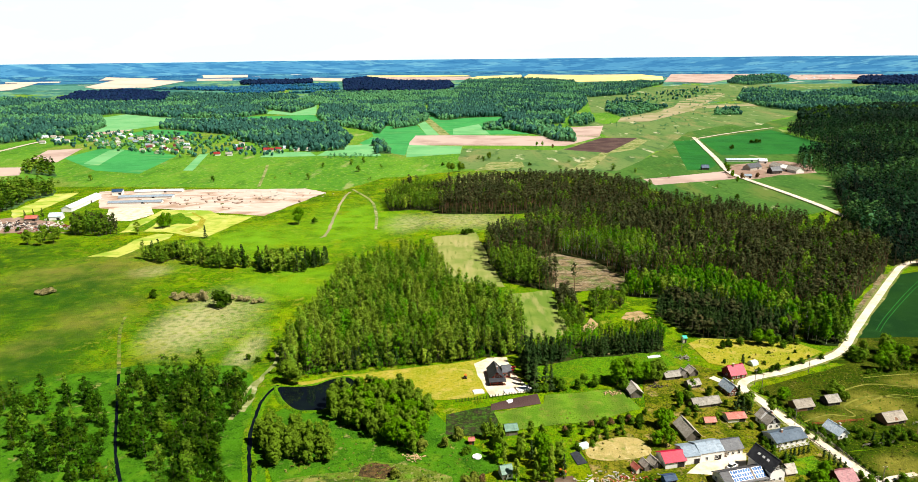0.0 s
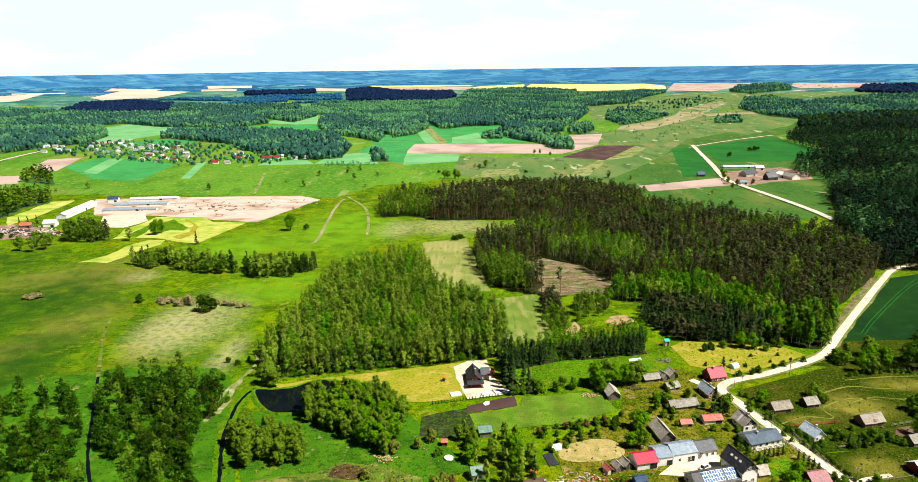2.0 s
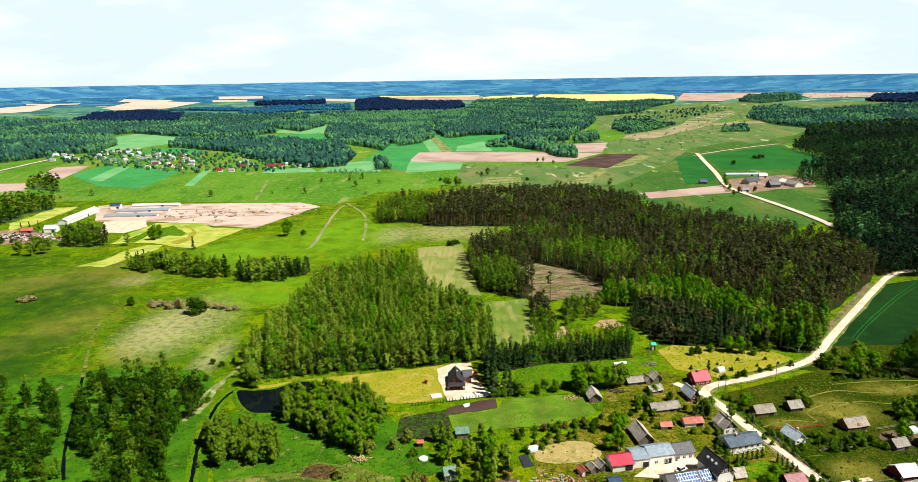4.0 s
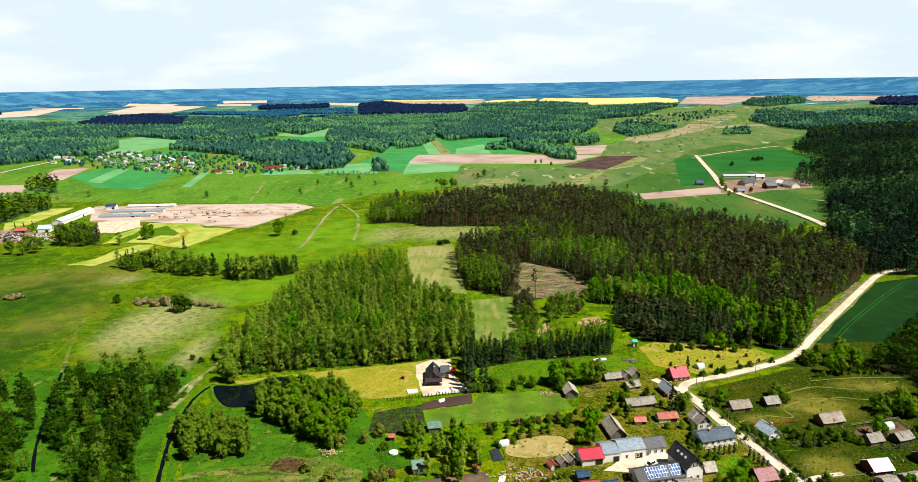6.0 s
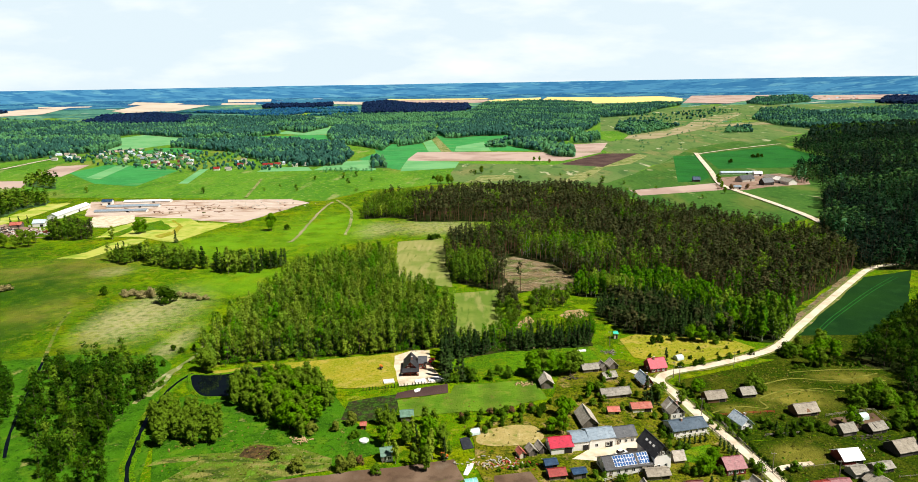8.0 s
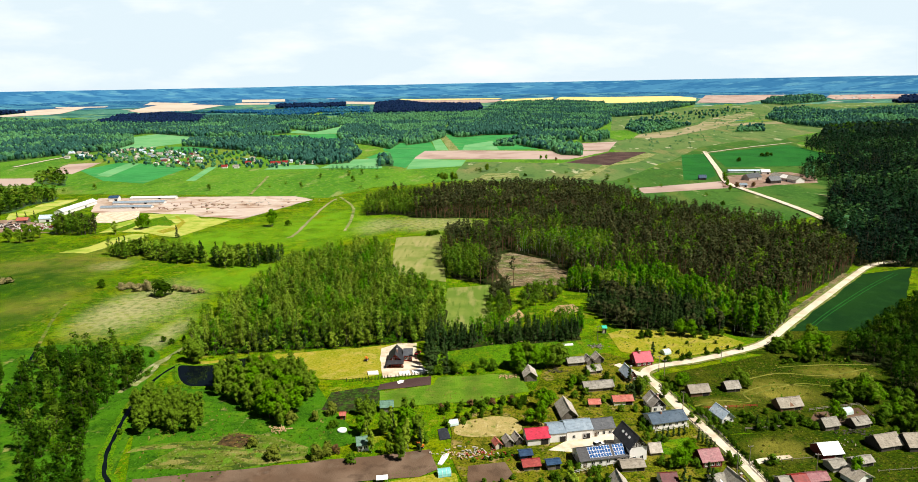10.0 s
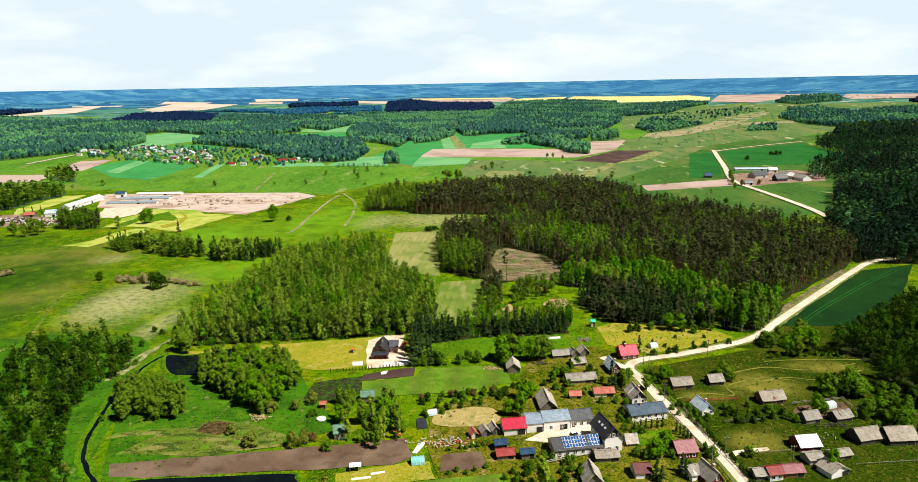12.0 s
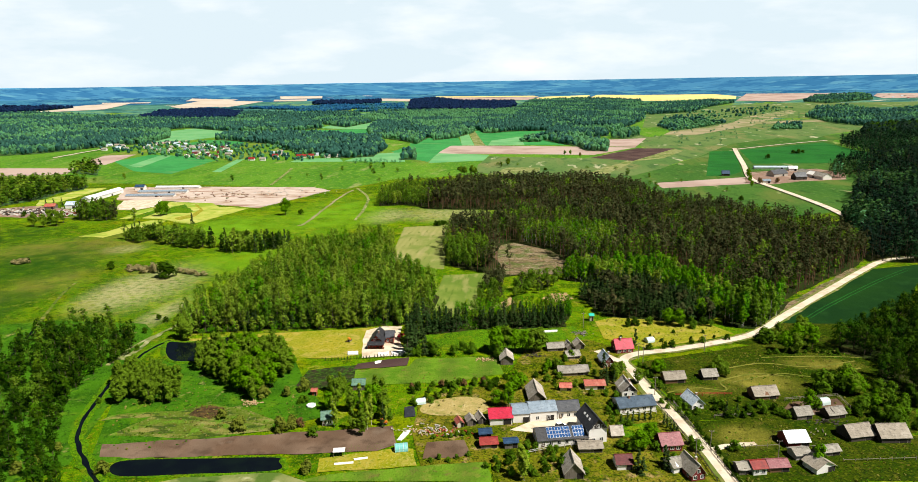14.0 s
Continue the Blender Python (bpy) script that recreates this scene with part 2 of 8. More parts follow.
MOWN = stripes(surface("mown_strip", (0.255, 0.258, 0.082), [
    ((0.14, 0.195, 0.035), 30, 0.44, 0.58, 0.8), ((0.33, 0.29, 0.125), 11, 0.54, 0.66, 0.7, (1, 0.3, 1)), ((0.10, 0.15, 0.02), 5, 0.58, 0.66, 0.7, (1.4, 0.25, 1))], rough=0.95, bump=(3.0, 0.1), specular=0.05), 4.5, 6, (0.15, 0.18, 0.04), 0.22)
MOWN_GREEN = stripes(surface("green_mown_strip", (0.165, 0.215, 0.040), [
    ((0.095, 0.165, 0.020), 22, 0.44, 0.58, 0.8), ((0.27, 0.26, 0.09), 9, 0.54, 0.66, 0.7, (1, 0.3, 1)), ((0.07, 0.13, 0.014), 4, 0.58, 0.66, 0.7, (1.4, 0.25, 1))], rough=0.95, bump=(3.0, 0.1), specular=0.05), 4.5, 6, (0.10, 0.15, 0.025), 0.22)
ROWS_GREEN = stripes(surface("garden_rows", (0.115, 0.225, 0.014), [((0.06, 0.15, 0.008), 9, 0.46, 0.6, 0.7), ((0.18, 0.22, 0.03), 4, 0.54, 0.66, 0.7), ((0.14, 0.10, 0.035), 5, 0.60, 0.68, 0.6)], rough=0.95, bump=(0.9, 0.5), specular=0.03), 1.7, 96, (0.075, 0.105, 0.016), 0.5)
STUBBLE = surface("mown_straw_patch", (0.36, 0.285, 0.105), [((0.24, 0.22, 0.06), 6, 0.46, 0.6, 0.8), ((0.46, 0.38, 0.18), 2.5, 0.54, 0.66, 0.7), ((0.15, 0.19, 0.03), 3.5, 0.60, 0.67, 0.8), ((0.22, 0.17, 0.06), 0.8, 0.54, 0.64, 0.6)], rough=0.95, bump=(0.5, 0.2), specular=0.03)
HAY = surface("yellow_hayfield", (0.38, 0.40, 0.095), [
    ((0.17, 0.29, 0.03), 26, 0.50, 0.60, 0.8, (0.5, 1.3, 1)), ((0.24, 0.33, 0.045), 8, 0.52, 0.62, 0.7), ((0.55, 0.52, 0.24), 18, 0.55, 0.72, 0.6)], rough=0.95, bump=(1.5, 0.2), specular=0.05, rich=1.05)
CROP = surface("green_crop", (0.042, 0.255, 0.062), [
    ((0.030, 0.200, 0.050), 60, 0.42, 0.60, 0.8), ((0.065, 0.290, 0.085), 16, 0.5, 0.7, 0.6), ((0.12, 0.28, 0.08), 30, 0.58, 0.66, 0.6, (0.3, 1.5, 1))], rough=0.9, bump=(1.0, 0.25), specular=0.08)
CROP_PALE = surface("pale_crop", (0.15, 0.36, 0.15), [
    ((0.09, 0.29, 0.10), 60, 0.42, 0.62, 0.7), ((0.22, 0.38, 0.15), 20, 0.55, 0.7, 0.6)], rough=0.9, bump=(1.0, 0.2), specular=0.05)
TRACK = surface("faded_track", (0.200, 0.195, 0.035), [((0.09, 0.12, 0.014), 5, 0.42, 0.58, 0.85), ((0.20, 0.18, 0.05), 3, 0.56, 0.66, 0.7)], rough=0.95, specular=0.05)
# dark crop green, with the shade over the right side put into it
CROP_DARK = surface("dark_winter_crop", (0.009, 0.040, 0.006), [
    ((0.005, 0.027, 0.006), 40, 0.42, 0.62, 0.8), ((0.016, 0.062, 0.012), 9, 0.52, 0.7, 0.5)], rough=0.9, bump=(0.8, 0.2), specular=0.05)
BARE = surface("bare_pinkish_soil", (0.48, 0.39, 0.33), [
    ((0.30, 0.20, 0.13), 40, 0.50, 0.62, 0.85), ((0.55, 0.46, 0.38), 14, 0.52, 0.7, 0.7), ((0.24, 0.19, 0.11), 22, 0.60, 0.72, 0.6), ((0.26, 0.14, 0.09), 30, 0.58, 0.66, 0.8, (0.35, 1.6, 1)), ((0.62, 0.55, 0.48), 9, 0.56, 0.66, 0.7, (0.4, 1.4, 1))], rough=0.95, bump=(3, 0.4), specular=0.05)
YARD = surface("trampled_yard_soil", (0.25, 0.165, 0.125), [((0.36, 0.27, 0.21), 18, 0.5, 0.64, 0.8), ((0.14, 0.09, 0.06), 8, 0.54, 0.66, 0.8), ((0.07, 0.10, 0.02), 14, 0.60, 0.68, 0.8)], rough=0.95, bump=(1.5, 0.3), specular=0.05)
CROP_EAST = surface("deep_green_crop", (0.018, 0.125, 0.018), [((0.012, 0.090, 0.014), 50, 0.42, 0.6, 0.8), ((0.020, 0.130, 0.032), 14, 0.5, 0.7, 0.6), ((0.05, 0.15, 0.03), 5, 0.60, 0.68, 0.4)], rough=0.9, bump=(1.0, 0.25), specular=0.06)
FIELD_PINK = surface("dry_ploughed_field", (0.42, 0.32, 0.275), [
    ((0.27, 0.18, 0.145), 80, 0.46, 0.64, 0.8), ((0.46, 0.36, 0.29), 25, 0.52, 0.7, 0.6)], rough=0.95, bump=(2, 0.3), specular=0.05)
PLOUGH = surface("dark_ploughed_soil", (0.062, 0.036, 0.034), [
    ((0.105, 0.068, 0.058), 24, 0.42, 0.62, 0.8), ((0.05, 0.035, 0.026), 6, 0.5, 0.7, 0.7), ((0.07, 0.09, 0.02), 4, 0.62, 0.74, 0.5)], rough=0.95, bump=(0.8, 0.3), specular=0.05)
SOIL = stripes(surface("garden_soil", (0.125, 0.078, 0.050), [
    ((0.200, 0.140, 0.098), 18, 0.42, 0.62, 0.8), ((0.05, 0.030, 0.020), 6, 0.52, 0.7, 0.7), ((0.26, 0.21, 0.16), 16, 0.64, 0.76, 0.6)], rough=0.95, bump=(0.6, 0.2), specular=0.05), 1.6, 96, (0.09, 0.062, 0.042), 0.35)
RAPE = surface("rapeseed_field", (0.66, 0.54, 0.19), [((0.66, 0.56, 0.22), 120, 0.45, 0.6, 0.7), ((0.80, 0.72, 0.38), 60, 0.56, 0.68, 0.7, (0.4, 1, 1)), ((0.35, 0.40, 0.12), 40, 0.62, 0.68, 0.7, (0.3, 1, 1))], rough=0.95, specular=0.05)
STRAW = surface("pale_stubble", (0.54, 0.46, 0.38), [((0.44, 0.37, 0.29), 120, 0.42, 0.6, 0.8), ((0.6, 0.53, 0.42), 40, 0.55, 0.7, 0.6)], rough=0.95, specular=0.05)
STRAW_DULL = surface("dry_marsh_grass", (0.30, 0.255, 0.15), [((0.17, 0.19, 0.07), 70, 0.42, 0.6, 0.8), ((0.40, 0.35, 0.24), 25, 0.55, 0.7, 0.6)], rough=0.95, specular=0.05)
FAR_DULL = surface("rough_far_pasture", (0.120, 0.180, 0.055), [
    ((0.070, 0.150, 0.036), 120, 0.42, 0.6, 0.8, (1.2, 0.5, 1)), ((0.20, 0.19, 0.075), 70, 0.54, 0.66, 0.75, (1.2, 0.5, 1)), ((0.045, 0.100, 0.030), 22, 0.56, 0.64, 0.7, (1.2, 0.4, 1)), ((0.46, 0.44, 0.28), 34, 0.63, 0.68, 0.8, (1.2, 0.4, 1)), ((0.05, 0.10, 0.03), 6, 0.56, 0.64, 0.6)], rough=0.95, specular=0.03)
SAND = surface("pale_sand", (0.64, 0.56, 0.43), [
    ((0.38, 0.29, 0.18), 6, 0.42, 0.62, 0.7), ((0.64, 0.57, 0.46), 2.5, 0.52, 0.7, 0.6), ((0.25, 0.25, 0.08), 5, 0.66, 0.76, 0.7)], rough=0.95, bump=(0.6, 0.15), specular=0.1)
BANK = surface("tan_sandy_bank", (0.36, 0.25, 0.12), [((0.20, 0.15, 0.06), 4, 0.45, 0.6, 0.8), ((0.50, 0.38, 0.22), 2, 0.54, 0.66, 0.7), ((0.08, 0.12, 0.02), 6, 0.58, 0.66, 0.9)], rough=0.95, bump=(1.2, 0.6), specular=0.05)
DEEP_GRASS = surface("deep_green_grass", (0.046, 0.145, 0.004), [((0.024, 0.085, 0.003), 14, 0.45, 0.6, 0.8), ((0.095, 0.185, 0.008), 9, 0.54, 0.66, 0.8), ((0.24, 0.23, 0.07), 7, 0.63, 0.69, 0.8), ((0.010, 0.045, 0.003), 2.5, 0.54, 0.64, 0.7), ((0.07, 0.18, 0.012), 0.8, 0.54, 0.64, 0.6)], rough=0.95, bump=(0.8, 0.6), specular=0.03)
GRAVEL = surface("pale_gravel_road", (0.64, 0.56, 0.44), [
    ((0.43, 0.35, 0.24), 9, 0.42, 0.62, 0.75), ((0.66, 0.58, 0.46), 2.2, 0.5, 0.7, 0.7), ((0.32, 0.27, 0.15), 3, 0.62, 0.74, 0.6)], rough=0.95, bump=(0.5, 0.08), specular=0.1)
VERGE = surface("worn_verge", (0.17, 0.17, 0.05), [
    ((0.08, 0.14, 0.015), 6, 0.42, 0.60, 0.8), ((0.36, 0.30, 0.17), 4, 0.55, 0.7, 0.7)], rough=0.95, bump=(0.5, 0.15), specular=0.05)
# olive grass, lowered further: cloud shade on this side put into the colour
PASTURE = surface("olive_pasture", (0.028, 0.052, 0.004), [
    ((0.062, 0.070, 0.010), 24, 0.44, 0.60, 0.85), ((0.020, 0.046, 0.004), 9, 0.46, 0.62, 0.8), ((0.115, 0.098, 0.024), 5, 0.60, 0.70, 0.7), ((0.012, 0.026, 0.003), 2.2, 0.52, 0.64, 0.7), ((0.10, 0.12, 0.015), 1.2, 0.54, 0.64, 0.65), ((0.010, 0.02, 0.002), 0.7, 0.54, 0.62, 0.8)], rough=0.95, bump=(0.8, 0.7), specular=0.05, rich=1.1)
soft_spots(PASTURE, [
    ((193.1, 285.8), (213.2, 287.6), (197.2, 299.9)),
    ((165.9, 274.1), (176.9, 275.1), (167.1, 279.9)),
    ((228, 307.8), (246.6, 309.4), (230.7, 314.9)),
    ((174.9, 237), (187.7, 238.2), (177.4, 246.1)),
], (0.22, 0.20, 0.03), 9, 0.95)
VILLAGE = surface("trodden_village_grass", (0.132, 0.128, 0.018), [
    ((0.060, 0.086, 0.009), 16, 0.46, 0.60, 0.85), ((0.205, 0.170, 0.035), 9, 0.52, 0.64, 0.8), ((0.34, 0.24, 0.12), 6, 0.58, 0.67, 0.75),
    ((0.020, 0.045, 0.004), 2.8, 0.53, 0.64, 0.75), ((0.17, 0.21, 0.02), 1.3, 0.54, 0.64, 0.7), ((0.012, 0.03, 0.002), 0.8, 0.54, 0.62, 0.8)], rough=0.95, bump=(0.8, 0.7), specular=0.05, rich=1.1)
SWARD = surface("dark_kitchen_garden", (0.024, 0.040, 0.008), [
    ((0.045, 0.032, 0.022), 7, 0.47, 0.6, 0.8), ((0.035, 0.095, 0.008), 4, 0.52, 0.62, 0.85), ((0.05, 0.12, 0.01), 1.2, 0.54, 0.63, 0.7), ((0.015, 0.016, 0.008), 1.5, 0.52, 0.64, 0.7)], rough=0.95, bump=(0.7, 0.4), specular=0.05)
# dark litter floor; tree shade is partly put into its colour
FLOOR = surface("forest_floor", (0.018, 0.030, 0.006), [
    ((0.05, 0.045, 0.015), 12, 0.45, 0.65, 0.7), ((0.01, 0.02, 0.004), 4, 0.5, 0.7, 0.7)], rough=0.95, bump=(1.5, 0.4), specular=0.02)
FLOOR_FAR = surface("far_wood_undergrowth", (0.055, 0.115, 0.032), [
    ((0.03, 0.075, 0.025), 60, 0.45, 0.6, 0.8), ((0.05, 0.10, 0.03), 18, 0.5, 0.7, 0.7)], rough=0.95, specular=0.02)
CLEARED = surface("felled_clearing", (0.19, 0.135, 0.075), [
    ((0.075, 0.115, 0.018), 13, 0.47, 0.58, 0.85), ((0.31, 0.25, 0.17), 6, 0.54, 0.64, 0.7, (0.4, 1, 1)), ((0.055, 0.040, 0.022), 3.5, 0.53, 0.62, 0.85, (0.4, 1, 1)), ((0.36, 0.31, 0.23), 1.2, 0.58, 0.65, 0.7), ((0.05, 0.07, 0.012), 1.6, 0.54, 0.62, 0.7)], rough=0.95, bump=(1.0, 0.5), specular=0.05)
PEAT = surface("peaty_marsh_soil", (0.060, 0.040, 0.018), [((0.14, 0.085, 0.030), 3, 0.46, 0.60, 0.8), ((0.020, 0.016, 0.008), 1.6, 0.52, 0.62, 0.8), ((0.05, 0.09, 0.012), 2.4, 0.58, 0.66, 0.8)], rough=0.95, bump=(0.8, 0.6), specular=0.05)
REED = surface("marsh_reeds", (0.095, 0.140, 0.014), [
    ((0.23, 0.21, 0.06), 7, 0.52, 0.62, 0.8, (0.4, 1, 1)), ((0.030, 0.060, 0.008), 4, 0.53, 0.60, 0.8, (0.4, 1, 1)), ((0.26, 0.25, 0.10), 1.5, 0.58, 0.68, 0.6), ((0.10, 0.22, 0.012), 5, 0.54, 0.64, 0.7)], rough=0.95, bump=(0.9, 0.8), specular=0.05)
WATER = surface("dark_pond_water", (0.003, 0.005, 0.007), [((0.005, 0.010, 0.008), 9, 0.45, 0.65, 0.8)], rough=0.05, bump=(1.5, 0.004), specular=0.5)
# far ground and backdrop: haze put into the colours as growing blue
MIDLAND = surface("hazy_far_farmland", (0.070, 0.200, 0.150), [
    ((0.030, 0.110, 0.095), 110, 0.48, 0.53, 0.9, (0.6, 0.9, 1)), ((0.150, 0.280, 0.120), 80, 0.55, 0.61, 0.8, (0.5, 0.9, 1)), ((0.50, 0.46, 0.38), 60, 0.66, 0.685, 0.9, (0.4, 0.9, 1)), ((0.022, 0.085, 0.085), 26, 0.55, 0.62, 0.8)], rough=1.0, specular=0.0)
DISTANT_LAND = surface("haze_blue_country", (0.034, 0.140, 0.235), [
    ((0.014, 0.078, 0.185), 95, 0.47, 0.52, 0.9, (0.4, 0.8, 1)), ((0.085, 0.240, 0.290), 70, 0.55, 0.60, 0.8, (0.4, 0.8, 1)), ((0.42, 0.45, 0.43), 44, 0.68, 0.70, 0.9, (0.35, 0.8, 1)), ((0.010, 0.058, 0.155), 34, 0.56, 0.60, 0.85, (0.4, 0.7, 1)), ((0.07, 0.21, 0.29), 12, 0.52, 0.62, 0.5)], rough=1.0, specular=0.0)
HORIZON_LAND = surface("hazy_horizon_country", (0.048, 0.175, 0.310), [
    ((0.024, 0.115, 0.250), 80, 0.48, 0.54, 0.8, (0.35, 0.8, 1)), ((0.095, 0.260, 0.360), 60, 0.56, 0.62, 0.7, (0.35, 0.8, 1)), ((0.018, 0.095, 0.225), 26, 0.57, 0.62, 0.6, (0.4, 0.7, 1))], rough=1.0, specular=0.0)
DISTANT = surface("haze_blue_backdrop", (0.10, 0.31, 0.50), [
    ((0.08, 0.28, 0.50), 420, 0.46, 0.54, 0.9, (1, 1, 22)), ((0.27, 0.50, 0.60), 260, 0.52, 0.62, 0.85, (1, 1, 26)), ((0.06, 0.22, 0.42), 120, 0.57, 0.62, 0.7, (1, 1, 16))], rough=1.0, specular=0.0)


def leaf(name, base, dark, bright, warm, k=0.2, vary=0.28, stand=4.6):
    return surface(name, base, [(dark, 22, 0.44, 0.62, 0.75), (bright, 8, 0.52, 0.70, 0.7), (warm, 13, 0.60, 0.74, 0.55)], rough=0.6, island=vary * 0.7, translucent=k, specular=0.02, stand=stand, rich=1.06)


LEAF_BIRCH = leaf("birch_leaves", (0.178, 0.268, 0.033), (0.120, 0.205, 0.022), (0.230, 0.318, 0.046), (0.220, 0.262, 0.050), 0.28)
LEAF_ALDER = leaf("alder_leaves", (0.095, 0.175, 0.018), (0.055, 0.115, 0.012), (0.135, 0.225, 0.024), (0.125, 0.165, 0.026), 0.24)
LEAF_BRIGHT = leaf("fresh_green_leaves", (0.075, 0.195, 0.012), (0.046, 0.140, 0.010), (0.115, 0.250, 0.018), (0.140, 0.205, 0.024), 0.24)
LEAF_PINE = leaf("pine_needles", (0.050, 0.057, 0.021), (0.020, 0.029, 0.010), (0.088, 0.094, 0.032), (0.105, 0.078, 0.038), 0.08)
LEAF_SPRUCE = leaf("spruce_needles", (0.032, 0.062, 0.016), (0.018, 0.040, 0.011), (0.052, 0.092, 0.020), (0.050, 0.062, 0.017), 0.1)
LEAF_RUST = leaf("budding_brown_twigs", (0.13, 0.085, 0.035), (0.08, 0.06, 0.02), (0.17, 0.14, 0.05), (0.2, 0.09, 0.04))
LEAF_BUSH = leaf("garden_bush_leaves", (0.060, 0.135, 0.012), (0.034, 0.085, 0.008), (0.105, 0.195, 0.020), (0.120, 0.150, 0.024), 0.22)
LEAF_WILLOW = leaf("pale_willow_leaves", (0.12, 0.155, 0.025), (0.07, 0.11, 0.014), (0.18, 0.20, 0.04), (0.17, 0.15, 0.05))
# far leaves: some haze blue is mixed into the green
LEAF_FAR = leaf("haze_toned_wood_leaves", (0.105, 0.265, 0.115), (0.074, 0.215, 0.108), (0.150, 0.330, 0.135), (0.150, 0.270, 0.115), 0.35, 0.18, stand=9.0)
# east forest: shaded and lit copies, light and cloud shade put into leaf colour
LEAF_EAST_MID = leaf("shaded_forest_leaves", (0.018, 0.054, 0.018), (0.010, 0.034, 0.014), (0.034, 0.082, 0.026), (0.030, 0.058, 0.018), 0.10, stand=7.0)
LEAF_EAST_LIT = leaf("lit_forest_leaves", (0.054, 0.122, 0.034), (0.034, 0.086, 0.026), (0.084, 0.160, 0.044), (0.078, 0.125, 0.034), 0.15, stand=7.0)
LEAF_EAST = leaf("shaded_forest_needles", (0.006, 0.018, 0.009), (0.004, 0.012, 0.007), (0.010, 0.027, 0.012), (0.009, 0.021, 0.009), 0.02, stand=8.0)
# thicket leaves darkened: cloud shade and edge dimming put into the colour
LEAF_THICKET = leaf("shade_toned_thicket_leaves", (0.022, 0.056, 0.004), (0.012, 0.034, 0.003), (0.055, 0.108, 0.008), (0.060, 0.072, 0.010), 0.12)
# far conifers and distant woods: haze put into the leaf colours as blue
LEAF_FAR_DARK = leaf("haze_toned_pine_needles", (0.040, 0.118, 0.088), (0.030, 0.092, 0.078), (0.062, 0.155, 0.100), (0.058, 0.122, 0.084), 0.28, 0.2, stand=9.0)
LEAF_DISTANT = leaf("haze_toned_distant_wood", (0.060, 0.205, 0.250), (0.044, 0.170, 0.240), (0.090, 0.250, 0.270), (0.085, 0.225, 0.240), 0.5, 0.12, stand=9.0)
LEAF_HAZY = leaf("haze_blue_wood", (0.040, 0.150, 0.290), (0.030, 0.120, 0.270), (0.058, 0.185, 0.305), (0.052, 0.170, 0.280), 0.5, 0.12, stand=9.0)
LEAF_DRY = leaf("dry_twigs", (0.27, 0.245, 0.11), (0.19, 0.18, 0.07), (0.34, 0.31, 0.16), (0.28, 0.22, 0.11), 0.25)
LEAF_TUFT = leaf("dry_grass_blades", (0.19, 0.18, 0.04), (0.11, 0.13, 0.02), (0.28, 0.25, 0.09), (0.24, 0.19, 0.08), 0.2)
# navy leaf copy: cloud shade and haze put into the colour
LEAF_NAVY = leaf("cloud_shade_conifers", (0.008, 0.018, 0.048), (0.006, 0.012, 0.040), (0.012, 0.026, 0.056), (0.010, 0.022, 0.044), 0.03, 0.12, stand=9.0)
BARK = surface("grey_brown_bark", (0.11, 0.085, 0.06), [((0.05, 0.04, 0.03), 0.5, 0.45, 0.6, 0.8)], rough=0.9)
BARK_PALE = surface("white_birch_bark", (0.45, 0.43, 0.38), [((0.06, 0.055, 0.05), 0.6, 0.55, 0.66, 0.9)], rough=0.85)
BARK_PINE = surface("rusty_pine_bark", (0.20, 0.10, 0.055), [((0.09, 0.06, 0.045), 3, 0.45, 0.6, 0.8)], rough=0.9)


def roof_mat(name, c, worn, rough=0.5, metal=0.0, seam=0.0):
    return surface(name, c, [(worn, 2.4, 0.46, 0.60, 0.8), ([k * 0.45 for k in c], 1.0, 0.54, 0.66, 0.6), ([k * 0.5 for k in c], 0.5, 0.52, 0.64, 0.5, (0.25, 2.5, 1)), (worn, 0.4, 0.54, 0.66, 0.5)], rough=rough, metal=metal, each=0.10, bump=(0.3, 0.03), specular=0.3)


